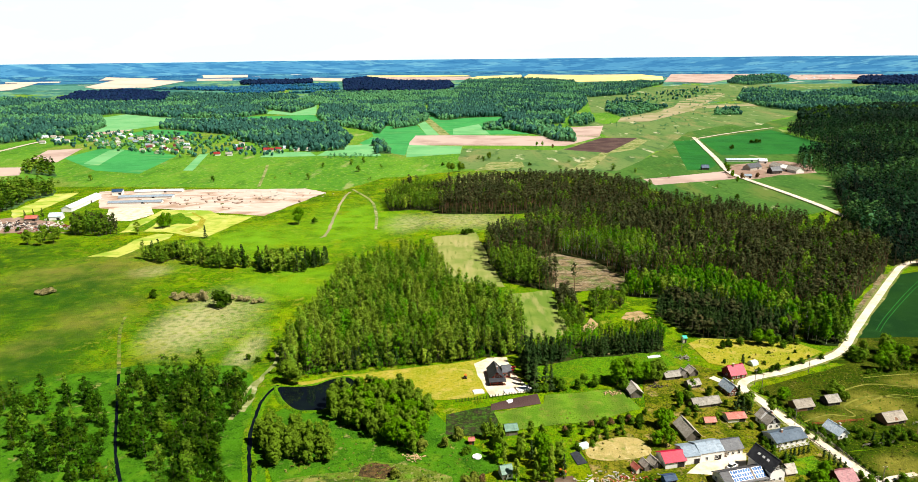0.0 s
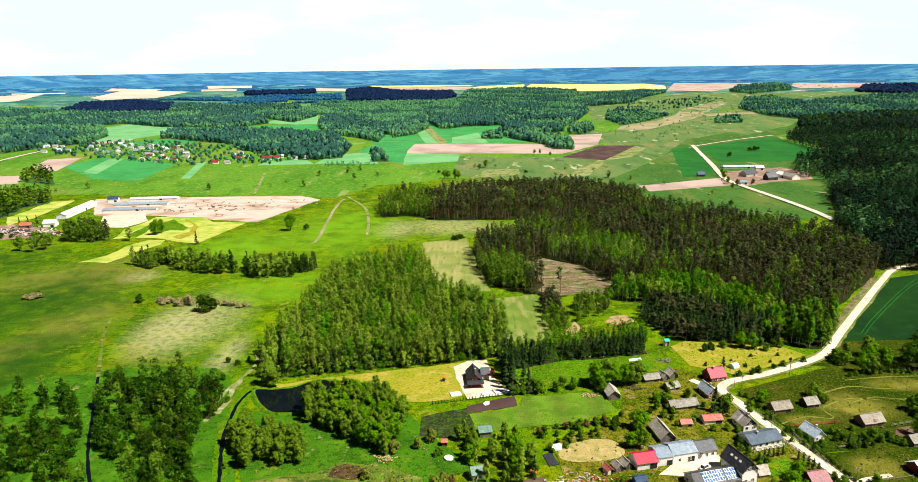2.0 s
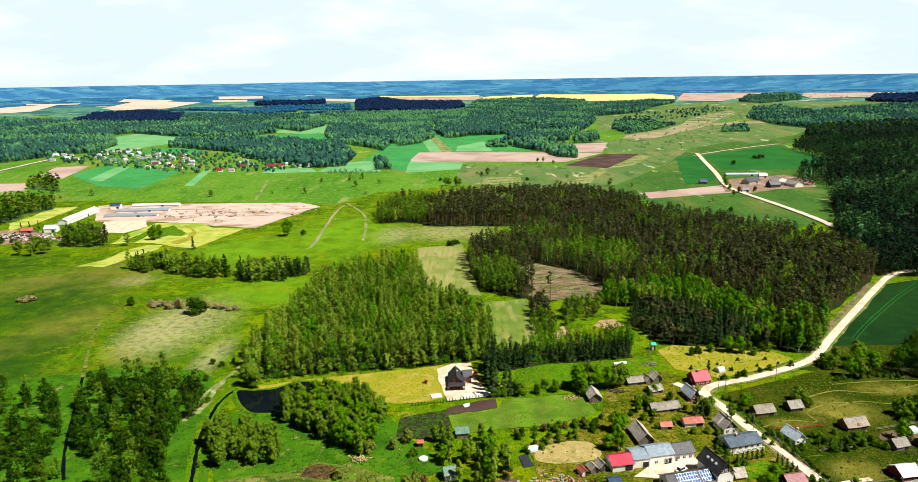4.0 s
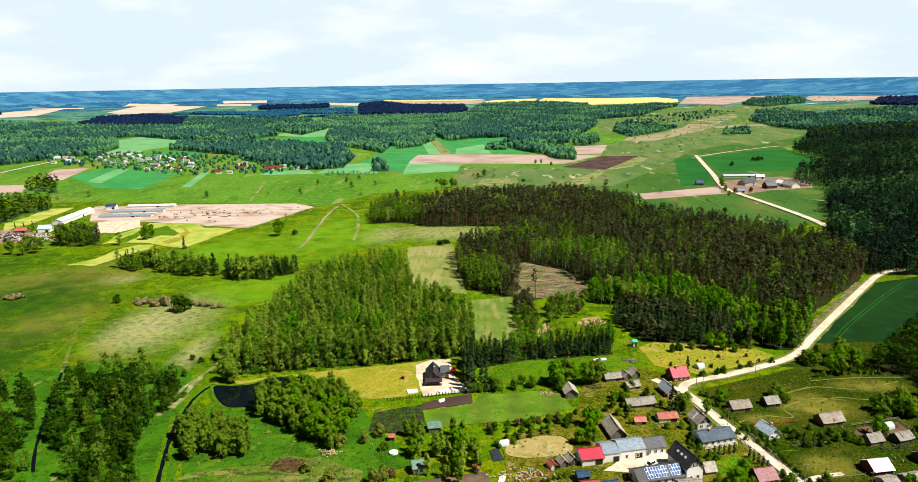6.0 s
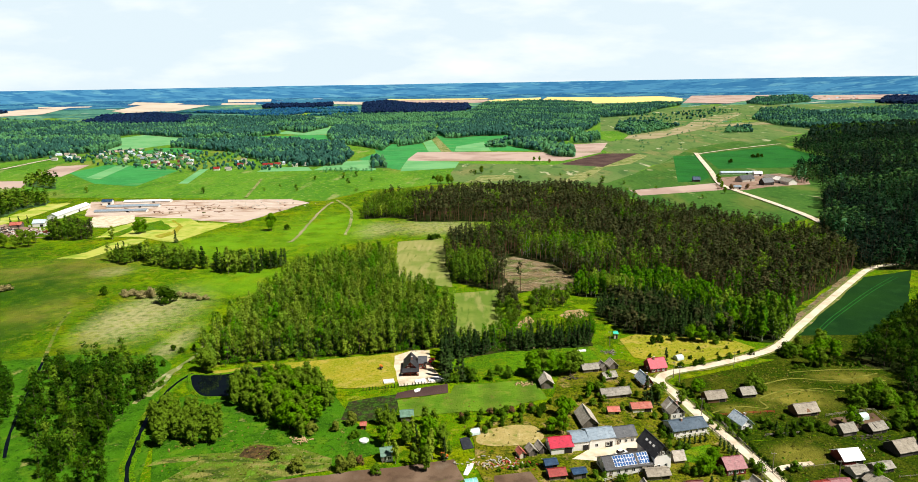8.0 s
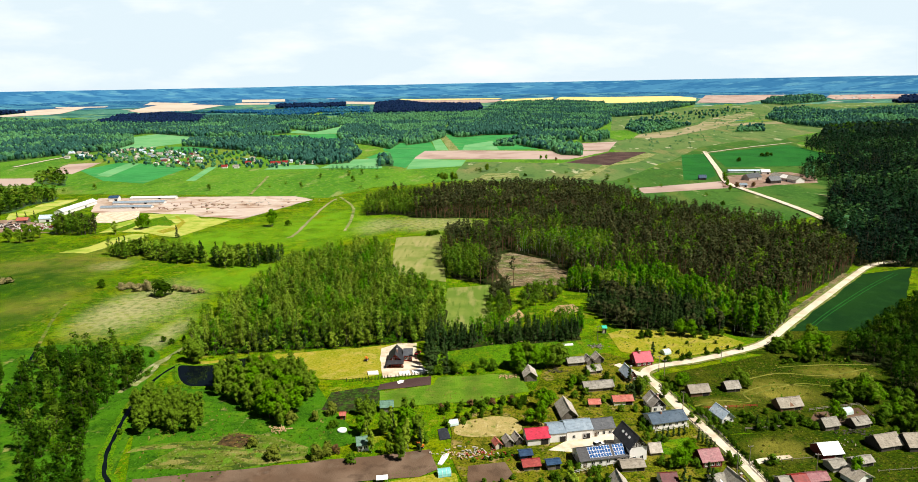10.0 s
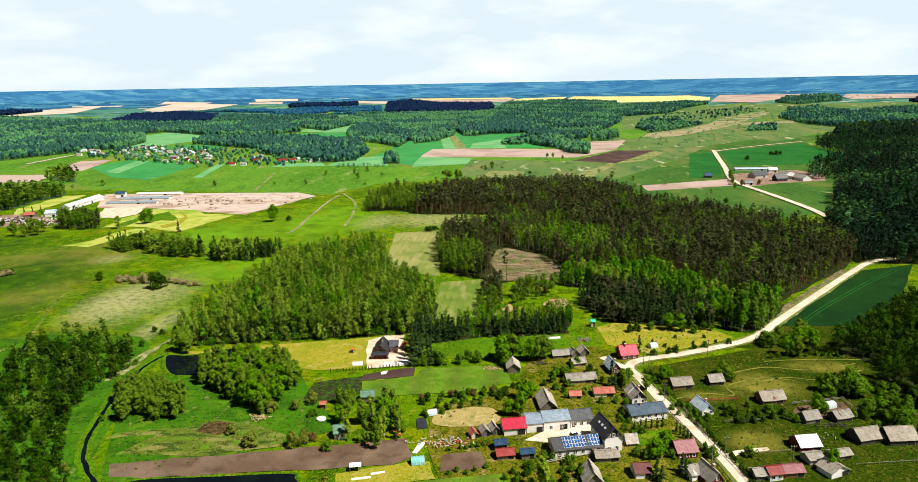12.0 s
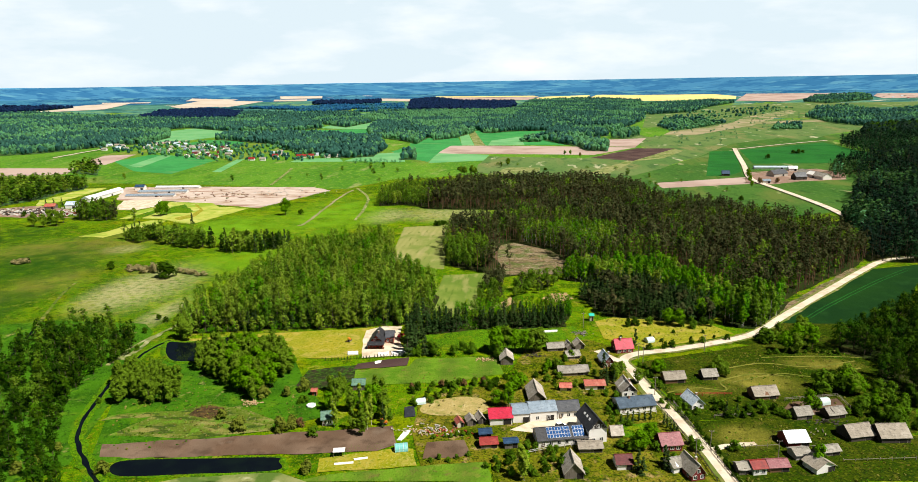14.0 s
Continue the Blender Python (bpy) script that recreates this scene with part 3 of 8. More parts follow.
ROOF = {
    "crimson": roof_mat("crimson_sheet_roof", (0.42, 0.006, 0.035), (0.50, 0.02, 0.06)),
    "red": roof_mat("red_sheet_roof", (0.22, 0.016, 0.012), (0.30, 0.04, 0.03)),
    "salmon": roof_mat("faded_red_roof", (0.40, 0.10, 0.07), (0.46, 0.18, 0.13)),
    "maroon": roof_mat("maroon_sheet_roof", (0.10, 0.012, 0.014), (0.14, 0.03, 0.028)),
    "mauve": roof_mat("mauve_sheet_roof", (0.23, 0.07, 0.08), (0.30, 0.13, 0.13)),
    "ice": roof_mat("pale_blue_metal_roof", (0.42, 0.52, 0.62), (0.58, 0.64, 0.70), 0.35),
    "white": roof_mat("bright_zinc_roof", (0.78, 0.80, 0.82), (0.86, 0.86, 0.86), 0.35),
    "zinc": roof_mat("grey_blue_sheet_roof", (0.22, 0.28, 0.34), (0.29, 0.35, 0.41), 0.4),
    "slate": roof_mat("slate_blue_roof", (0.055, 0.085, 0.12), (0.085, 0.12, 0.16), 0.4),
    "char": roof_mat("charcoal_tile_roof", (0.030, 0.030, 0.034), (0.055, 0.055, 0.06), 0.5),
    "graphite": roof_mat("graphite_roof", (0.060, 0.065, 0.075), (0.10, 0.105, 0.115), 0.5),
    "navy": roof_mat("navy_sheet_roof", (0.018, 0.05, 0.11), (0.04, 0.09, 0.17), 0.4),
    "eternit": roof_mat("weathered_fibre_cement_roof", (0.26, 0.24, 0.20), (0.37, 0.345, 0.30), 0.9),
    "tan": roof_mat("tan_weathered_board_roof", (0.27, 0.235, 0.185), (0.36, 0.32, 0.265), 0.9),
    "thatch": roof_mat("grey_weathered_wood_roof", (0.365, 0.324, 0.270), (0.513, 0.466, 0.405), 0.95),
    "green": roof_mat("green_sheet_roof", (0.10, 0.20, 0.14), (0.16, 0.27, 0.2), 0.5),
    "teal": roof_mat("bright_teal_roof", (0.02, 0.48, 0.33), (0.05, 0.55, 0.4), 0.5),
}
WALL = {
    "white": surface("white_render", (0.78, 0.76, 0.72), [((0.66, 0.63, 0.57), 2.5, 0.5, 0.7, 0.6), ((0.5, 0.46, 0.4), 0.8, 0.62, 0.75, 0.4)], rough=0.9),
    "cream": surface("cream_render", (0.62, 0.55, 0.42), [((0.5, 0.43, 0.32), 2, 0.5, 0.7, 0.6)], rough=0.9),
    "brown": surface("brown_timber", (0.17, 0.085, 0.045), [((0.10, 0.05, 0.03), 0.5, 0.5, 0.7, 0.7, (1, 1, 8))], rough=0.8),
    "log": surface("red_brown_logs", (0.33, 0.045, 0.025), [((0.2, 0.03, 0.02), 0.35, 0.5, 0.65, 0.7, (0.2, 0.2, 2))], rough=0.6),
    "darkred": surface("dark_red_boards", (0.16, 0.022, 0.022), [((0.09, 0.015, 0.015), 0.5, 0.5, 0.7, 0.7)], rough=0.8),
    "wood": surface("grey_weathered_boards", (0.16, 0.135, 0.11), [((0.09, 0.075, 0.06), 0.5, 0.48, 0.66, 0.8, (1, 1, 0.15)), ((0.25, 0.22, 0.19), 1.2, 0.55, 0.7, 0.5)], rough=0.95),
    "dark": surface("dark_tarred_boards", (0.05, 0.042, 0.036), [((0.09, 0.075, 0.06), 0.6, 0.5, 0.7, 0.7)], rough=0.9),
    "brick": surface("grey_block_wall", (0.42, 0.39, 0.34), [((0.3, 0.27, 0.23), 0.9, 0.5, 0.68, 0.6)], rough=0.95),
    "blue": surface("blue_boards", (0.03, 0.09, 0.17), [((0.02, 0.05, 0.1), 0.5, 0.5, 0.7, 0.6)], rough=0.7),
}
PANE = surface("window_pane", (0.015, 0.02, 0.025), rough=0.08, specular=0.6)
FRAME_WHITE = surface("white_window_paint", (0.8, 0.79, 0.76), rough=0.5)
PLANK = surface("door_planks", (0.13, 0.09, 0.06), [((0.07, 0.05, 0.035), 0.3, 0.5, 0.7, 0.7, (1, 1, 0.1))], rough=0.85)
# the shade inside a barn opening, put into a slab's colour
DARK_OPENING = surface("dark_opening_slab", (0.02, 0.017, 0.015), rough=0.95)
CHIMNEY = surface("chimney_brick", (0.30, 0.16, 0.11), [((0.4, 0.25, 0.19), 0.25, 0.5, 0.65, 0.7)], rough=0.9)
POLE = surface("weathered_pole_wood", (0.24, 0.21, 0.17), [((0.15, 0.13, 0.1), 0.4, 0.5, 0.7, 0.7)], rough=0.9)
CONCRETE = surface("pale_concrete", (0.5, 0.48, 0.44), [((0.36, 0.34, 0.3), 1.2, 0.5, 0.7, 0.7)], rough=0.9)
SHEETING = surface("white_plastic_sheeting", (0.82, 0.82, 0.80), [((0.65, 0.65, 0.62), 0.8, 0.5, 0.7, 0.6)], rough=0.4, bump=(0.4, 0.08))
TIMBER = surface("stacked_fresh_timber", (0.50, 0.33, 0.18), [((0.32, 0.2, 0.1), 0.4, 0.5, 0.65, 0.8)], rough=0.8)
FILM = surface("greenhouse_film", (0.55, 0.68, 0.66), [((0.4, 0.55, 0.52), 0.9, 0.5, 0.7, 0.6)], rough=0.25, specular=0.5)
FILM_TEAL = surface("teal_greenhouse_film", (0.18, 0.48, 0.46), [((0.4, 0.65, 0.62), 0.9, 0.5, 0.7, 0.6)], rough=0.25, specular=0.5)
TARP = surface("black_mulch_sheet", (0.025, 0.028, 0.035), [((0.07, 0.075, 0.085), 0.8, 0.5, 0.7, 0.6)], rough=0.5)
CELL = surface("solar_cell_glass", (0.02, 0.075, 0.22), [((0.10, 0.25, 0.5), 1.2, 0.52, 0.7, 0.6)], rough=0.15, specular=0.6)
CAR_WHITE = surface("white_car_paint", (0.75, 0.75, 0.74), rough=0.25, specular=0.5)
CAR_RED = surface("red_car_paint", (0.35, 0.015, 0.02), rough=0.25, specular=0.5)
ORANGE = surface("orange_machine_paint", (0.60, 0.16, 0.02), [((0.4, 0.1, 0.02), 0.4, 0.5, 0.65, 0.6)], rough=0.5)
RUBBER = surface("tyre_rubber", (0.02, 0.02, 0.02), rough=0.9)
ALU = surface("aluminium_rail", (0.7, 0.71, 0.73), rough=0.35, metal=0.6)


# ---- builders ----
def land(x, y):
    """Height of the ground: flat farmland, raised far out so the horizon fits the camera's view."""
    r = math.hypot(x - 50, y)
    return 60 * max(0.0, (r - 2400) / 2400) ** 1.5 + 71 * max(0.0, (r - 4380) / 410) ** 1.3


def mesh_object(name, bm, material, label="", category="", kind="", group="", parent=None):
    me = bpy.data.meshes.new(name)
    bm.to_mesh(me)
    bm.free()
    for m in material if isinstance(material, (list, tuple)) else [material]:
        me.materials.append(m)
    ob = new(name, me)
    if parent:
        ob.parent = parent
    return tagged(ob, label, category, group, kind)


def part(name, bm, material, parent, label=""):
    return mesh_object(name, bm, material, label, parent=parent)


def thing(name, m, label, category, group=""):
    ob = new(name)
    ob.empty_display_size = 0.5
    ob.matrix_world = m
    return tagged(ob, label, category, group)


def box(bm, x0, y0, z0, x1, y1, z1):
    v = [bm.verts.new(p) for p in ((x0, y0, z0), (x1, y0, z0), (x1, y1, z0), (x0, y1, z0), (x0, y0, z1), (x1, y0, z1), (x1, y1, z1), (x0, y1, z1))]
    for f in ((3, 2, 1, 0), (4, 5, 6, 7), (0, 1, 5, 4), (1, 2, 6, 5), (2, 3, 7, 6), (3, 0, 4, 7)):
        bm.faces.new([v[i] for i in f])
    return bm


def boxed(*a):
    return box(bmesh.new(), *a)


def prism(bm, outline, y0, y1):
    """An outline in x, z drawn out along y."""
    a = [bm.verts.new((x, y0, z)) for x, z in outline]
    b = [bm.verts.new((x, y1, z)) for x, z in outline]
    n = len(outline)
    bm.faces.new(a)
    bm.faces.new(b[::-1])
    for i in range(n):
        bm.faces.new((a[i], b[i], b[(i + 1) % n], a[(i + 1) % n]))
    bmesh.ops.recalc_face_normals(bm, faces=bm.faces)
    return bm


def rounded(points, steps=5, closed=True):
    """A smooth line through the points."""
    n, out = len(points), []
    for i in range(n if closed else n - 1):
        p = [Vector(points[(i + k) % n] if closed else points[min(max(i + k, 0), n - 1)]) for k in (-1, 0, 1, 2)]
        for s in range(steps):
            t = s / steps
            q = 0.5 * (2 * p[1] + (p[2] - p[0]) * t + (2 * p[0] - 5 * p[1] + 4 * p[2] - p[3]) * t * t + (3 * p[1] - p[0] - 3 * p[2] + p[3]) * t ** 3)
            out.append((q.x, q.y))
    if not closed:
        out.append(tuple(points[-1]))
    return out


def ragged(points, step=8.0, amount=1.2):
    """The outline with an uneven edge."""
    out = []
    for i, p in enumerate(points):
        q = points[(i + 1) % len(points)]
        d = math.hypot(q[0] - p[0], q[1] - p[1])
        k = max(1, min(60, int(d / step)))
        for s in range(k):
            x, y = p[0] + (q[0] - p[0]) * s / k, p[1] + (q[1] - p[1]) * s / k
            w = noise.noise_vector((x / 17, y / 17, 0)) * amount * 1.5 + noise.noise_vector((x / 5, y / 5, 4)) * amount
            out.append((x + w.x, y + w.y))
    return out


LAYER = [0]


def patch(name, points, material, label, category="field", edge=0.0, smooth=False, lift=None):
    """A piece of ground cover that lies on the land."""
    LAYER[0] += 1
    if smooth:
        points = rounded(points)
    if edge:
        points = ragged(points, max(4.0, edge * 6), edge)
    far = max(math.hypot(x, y) for x, y in points)
    dz = lift if lift is not None else 0.04 + 0.0025 * LAYER[0] + (0.25 if far > 2300 else 0) + (1.2 if far > 3900 else 0)
    bm = bmesh.new()
    bm.faces.new([bm.verts.new((x, y, 0)) for x, y in points])
    bmesh.ops.triangulate(bm, faces=bm.faces[:])
    if far > 2300:
        for _ in range(7):
            e = [e for e in bm.edges if e.calc_length() > 130]
            if not e:
                break
            bmesh.ops.subdivide_edges(bm, edges=e, cuts=1, use_grid_fill=True)
            bmesh.ops.triangulate(bm, faces=[f for f in bm.faces if len(f.verts) > 3])
    for v in bm.verts:
        v.co.z = land(v.co.x, v.co.y) + dz
    bmesh.ops.recalc_face_normals(bm, faces=bm.faces)
    for f in bm.faces:
        if f.normal.z < 0:
            f.normal_flip()
    return mesh_object(name, bm, material, label, category, "structure")


def strip(name, points, width, material, label, category, lift=0.5, crown=0.0, smooth=True, edge=0.0):
    """A road, path or ditch of that width along a line."""
    pts = rounded(points, 8, False) if smooth else points
    bm, rows = bmesh.new(), []
    for i, p in enumerate(pts):
        a, b = Vector(pts[max(i - 1, 0)]), Vector(pts[min(i + 1, len(pts) - 1)])
        d = (b - a).normalized()
        nrm = Vector((-d.y, d.x))
        row = []
        for s in (-1, -0.5, 0, 0.5, 1):
            w = width / 2 * s * (1 + (edge * noise.noise((p[0] / 6, p[1] / 6, s)) if abs(s) == 1 else 0))
            q = Vector(p) + nrm * w
            row.append(bm.verts.new((q.x, q.y, land(q.x, q.y) + lift + crown * (1 - s * s))))
        rows.append(row)
    for r, q in zip(rows, rows[1:]):
        for i in range(4):
            bm.faces.new((r[i], q[i], q[i + 1], r[i + 1])).normal_update()
    for f in bm.faces:
        if f.normal.z < 0:
            f.normal_flip()
    return mesh_object(name, bm, material, label, category, "structure")


# ---- trees ----
def crown_points(rng, kind, n):
    """Leaf centres, outward directions and leaf size for a tree 1 m high."""
    pts, nrm = [], []
    clumps = {"birch": 20, "pine": 14, "spruce": 26, "round": 28, "bush": 14, "column": 12, "alder": 30}[kind]
    clumps = min(clumps, max(6, n // 4))
    for c in range(clumps):
        a = rng.uniform(0, 2 * np.pi)
        u = (c + rng.uniform(0.0, 1.0)) / clumps
        k1 = rng.uniform(0.35, 1.0)
        if kind == "birch":
            z, r, cr = 0.20 + 0.72 * u, 0.118 * np.sin(np.pi * (0.20 + 0.70 * u)) ** 0.8 * k1, 0.064 * (1.1 - 0.35 * u)
        elif kind == "pine":
            z, r, cr = 0.56 + 0.39 * u, 0.105 * np.sin(np.pi * (0.30 + 0.55 * u)) * k1, 0.056 - 0.014 * u
        elif kind == "spruce":
            z, r, cr = 0.06 + 0.89 * u, 0.125 * (1 - u) * (0.5 + 0.5 * k1), 0.055 * (1.1 - u) + 0.008
        elif kind == "alder":
            z, r, cr = 0.18 + 0.72 * u, 0.180 * np.sin(np.pi * (0.20 + 0.70 * u)) ** 0.8 * k1, 0.074 * (1.1 - 0.3 * u)
        elif kind == "round":
            z, r, cr = 0.26 + 0.60 * u, 0.30 * np.sin(np.pi * (0.14 + 0.76 * u)) * k1, 0.115 - 0.02 * u
        elif kind == "column":
            z, r, cr = 0.08 + 0.84 * u, 0.06 * np.sin(np.pi * (0.25 + 0.7 * u)), 0.09 * (1.15 - u)
        else:
            z, r, cr = 0.20 + 0.55 * u, 0.40 * (1 - 0.7 * u) * k1, 0.19
        cx, cy = r * np.cos(a), r * np.sin(a)
        k = max(1, n // clumps)
        d = rng.normal(size=(k, 3))
        d[:, 2] += 0.3
        d /= np.linalg.norm(d, axis=1)[:, None]
        s = cr * rng.uniform(0.45, 1.15, size=(k, 1))
        flat = np.array([1, 1, {"pine": 0.55, "spruce": 0.5, "birch": 1.15}.get(kind, 1.0)])
        pts.append(np.array([cx, cy, z]) + d * s * flat)
        out = pts[-1] - np.array([0, 0, z - 0.06])
        out /= np.linalg.norm(out, axis=1)[:, None] + 1e-6
        nrm.append(0.55 * d + 0.8 * out + np.array([0, 0, 0.3]) + rng.normal(scale=0.25 if n > 60 else 0.12, size=(k, 3)))
    return np.concatenate(pts), np.concatenate(nrm)


def tree_arrays(kind, n, size, seed):
    """Crown leaves (triangles), then trunk and limb quads, of a tree 1 m high."""
    rng = np.random.default_rng(seed)
    c, d = crown_points(rng, kind, n)
    d /= np.linalg.norm(d, axis=1)[:, None]
    t = np.cross(d, rng.normal(size=d.shape))
    t /= np.linalg.norm(t, axis=1)[:, None]
    b = np.cross(d, t)
    s = size * rng.uniform(0.65, 1.35, size=(len(c), 1))
    j = lambda: s * rng.uniform(0.55, 1.1, size=(len(c), 1))
    crown = np.stack([c - t * j() - b * j() * 0.8, c + t * j() - b * j() * 0.8, c + b * j() * 1.2 + t * j() * rng.uniform(-0.6, 0.6, size=(len(c), 1))], 1)
    stem = []

    def limb(p, q, r0, r1, sides):
        p, q = np.array(p, float), np.array(q, float)
        w = (q - p) / np.linalg.norm(q - p)
        u = np.cross(w, (0.3, 0.9, 0.1))
        u /= np.linalg.norm(u)
        v = np.cross(w, u)
        ring = [(np.cos(k * 2 * np.pi / sides), np.sin(k * 2 * np.pi / sides)) for k in range(sides + 1)]
        for (c0, s0), (c1, s1) in zip(ring, ring[1:]):
            stem.append([p + (u * c0 + v * s0) * r0, p + (u * c1 + v * s1) * r0, q + (u * c1 + v * s1) * r1, q + (u * c0 + v * s0) * r1])

    top = {"pine": 0.9, "spruce": 0.95, "bush": 0.4}.get(kind, 0.8)
    thick = {"round": 0.02, "bush": 0.02}.get(kind, 0.011)
    limb((0, 0, -0.02), (0, 0, top), thick, thick * 0.25, 5 if n > 60 else 3)
    if n > 60:
        for k in range(5):
            q = c[rng.integers(len(c))]
            limb((0, 0, max(0.2, q[2] - 0.2)), q, thick * 0.45, thick * 0.1, 3)
    return crown, np.array(stem)


def faces_object(name, groups, materials, **tags):
    """One mesh out of arrays of triangles or quads, one array for each material."""
    v = np.concatenate([g.reshape(-1, 3) for g in groups])
    sizes = np.concatenate([np.full(len(g), g.shape[1], np.int32) for g in groups])
    me = bpy.data.meshes.new(name)
    me.vertices.add(len(v))
    me.vertices.foreach_set("co", v.astype(np.float32).ravel())
    me.loops.add(len(v))
    me.loops.foreach_set("vertex_index", np.arange(len(v), dtype=np.int32))
    me.polygons.add(len(sizes))
    me.polygons.foreach_set("loop_start", (np.cumsum(sizes) - sizes).astype(np.int32))
    me.polygons.foreach_set("material_index", np.concatenate([np.full(len(g), i, np.int32) for i, g in enumerate(groups)]))
    for m in materials:
        me.materials.append(m)
    me.update(calc_edges=True)
    return tagged(new(name, me), **tags)


TEMPLATES = {}


def simple_tree(kind, seed):
    """A small far tree 1 m high: a faceted crown, full at its middle, on a short stem."""
    rng = np.random.default_rng(seed)
    z0, r0, z1, r1, top = 0.16, 0.19, 0.60, 0.24, 0.92
    a = np.arange(4) * np.pi / 2 + rng.uniform(0, 6.28) + rng.uniform(-0.4, 0.4, 4)
    low, mid = [np.stack([q * np.cos(a + w), q * np.sin(a + w), z + rng.uniform(-0.10, 0.10, 4)], 1) for q, z, w in ((r0 * rng.uniform(0.75, 1.2, 4), z0, 0.0), (r1 * rng.uniform(0.75, 1.25, 4), z1, 0.3))]
    tip = np.array([rng.uniform(-0.08, 0.08), rng.uniform(-0.08, 0.08), top])
    tris = []
    for k in range(4):
        n = (k + 1) % 4
        tris += [[mid[k], mid[n], tip], [low[k], low[n], mid[k]], [low[n], mid[n], mid[k]]]
    return np.array(tris), np.array([[(-0.025, 0, -0.02), (0.025, 0, -0.02), (0, 0, 0.3)]], float)


def template(kind, n, size, i):
    key = (kind, n, size, i)
    if kind == "dome" and key not in TEMPLATES:
        TEMPLATES[key] = simple_tree(kind, hash_seed(kind) + 31 * i)
    if key not in TEMPLATES:
        TEMPLATES[key] = tree_arrays(kind, n, size, hash_seed(kind) + 31 * i + n)
    return TEMPLATES[key]


def hash_seed(text):
    return sum(ord(ch) * (k + 3) for k, ch in enumerate(text)) % 9973


def inside(px, py, poly):
    hit = np.zeros(len(px), bool)
    for (x0, y0), (x1, y1) in zip(poly, poly[1:] + poly[:1]):
        if y0 != y1:
            cross = ((y0 > py) != (y1 > py)) & (px < (x1 - x0) * (py - y0) / (y1 - y0) + x0)
            hit ^= cross
    return hit


def spots(poly, step, seed, holes=(), jitter=0.45, keep=1.0, patchy=0.0):
    rng = np.random.default_rng(seed)
    xs, ys = [p[0] for p in poly], [p[1] for p in poly]
    gx, gy = np.meshgrid(np.arange(min(xs), max(xs), step), np.arange(min(ys), max(ys), step))
    gx, gy = gx.ravel(), gy.ravel()
    gx = gx + rng.uniform(-jitter, jitter, len(gx)) * step
    gy = gy + rng.uniform(-jitter, jitter, len(gy)) * step
    ok = inside(gx, gy, poly) & (rng.uniform(size=len(gx)) < keep)
    for h in holes:
        ok &= ~inside(gx, gy, h)
    if patchy:
        ok &= np.array([noise.noise((x / patchy, y / patchy * 2.2, 1.3)) > -0.10 if o else False for x, y, o in zip(gx, gy, ok)])
    return np.stack([gx[ok], gy[ok]], 1)


def plant(xy, mix, detail, size, seed, spread=0.22, group=26):
    """Trees at the spots. mix: (kind, metres high, width factor, share, material slot). Returns quads by slot."""
    rng = np.random.default_rng(seed)
    out = {}
    share = np.cumsum([m[3] for m in mix])
    for x, y in xy:
        # kinds stand in loose groups
        wide_group = group if mix[0][0] != "dome" else 150
        g = 0.5 + noise.noise((x / wide_group, y / wide_group, seed % 7)) * 0.9 + (rng.uniform() - 0.5) * 0.6
        kind, high, wide, _, slot = mix[int(np.searchsorted(share / share[-1], min(max(g, 0), 0.999)))]
        crown, stem = template(kind, detail, size, int(rng.integers(5)))
        h = high * rng.uniform(1 - spread, 1 + spread)
        a = rng.uniform(0, 2 * np.pi)
        w = h * wide * rng.uniform(0.85, 1.2)
        m = np.array([[w * np.cos(a), -w * np.sin(a), 0], [w * np.sin(a), w * np.cos(a), 0], [0, 0, h]])
        o = np.array([x, y, land(x, y)])
        out.setdefault(slot, []).append(crown @ m.T + o)
        out.setdefault("bark", []).append(stem @ m.T + o)
    return {k: np.concatenate(v) for k, v in out.items()}


def wood(name, poly, step, mix, materials, label, detail=90, size=0.05, seed=1, holes=(), keep=1.0, category="woodland", bark=None, floor=FLOOR, spread=0.22, patchy=0.0, group=26):
    """A wood of many trees, one object."""
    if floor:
        patch("forest_floor", poly, floor, "forest floor under the trees, coloured darker than the meadow", "ground", edge=1.5)
    g = plant(spots(poly, step, seed, holes, keep=keep, patchy=patchy), mix, detail, size, seed, spread, group)
    slots = [k for k in materials if k in g]
    return faces_object(name, [g[k] for k in slots] + [g["bark"]], [materials[k] for k in slots] + [bark or BARK], label=label, category=category, kind="stuff")


def single_tree(kind, n, size, seed, material, bark, name, label, group, category="tree"):
    """One tree 1 m high: the pattern that the planted trees are copied from."""
    crown, stem = tree_arrays(kind, n, size, seed)
    ob = thing(name, Matrix.Identity(4), label, category, group)
    for nm, arr, mt in (("trunk", stem, bark), ("crown", crown, material)):
        faces_object(nm, [arr], [mt]).parent = ob
    return ob


# ---- the land ----
bm = bmesh.new()
radii = [0, 60, 150, 300, 500, 800, 1200, 1700, 2100] + [2400 + 100 * i for i in range(20)] + [4380 + 35 * i for i in range(13)]
rings = []
for r in radii[1:]:
    rings.append([bm.verts.new((50 + r * math.sin(k * math.pi / 60), r * math.cos(k * math.pi / 60), land(50 + r * math.sin(k * math.pi / 60), r * math.cos(k * math.pi / 60)))) for k in range(120)])
mid = bm.verts.new((50, 0, 0))
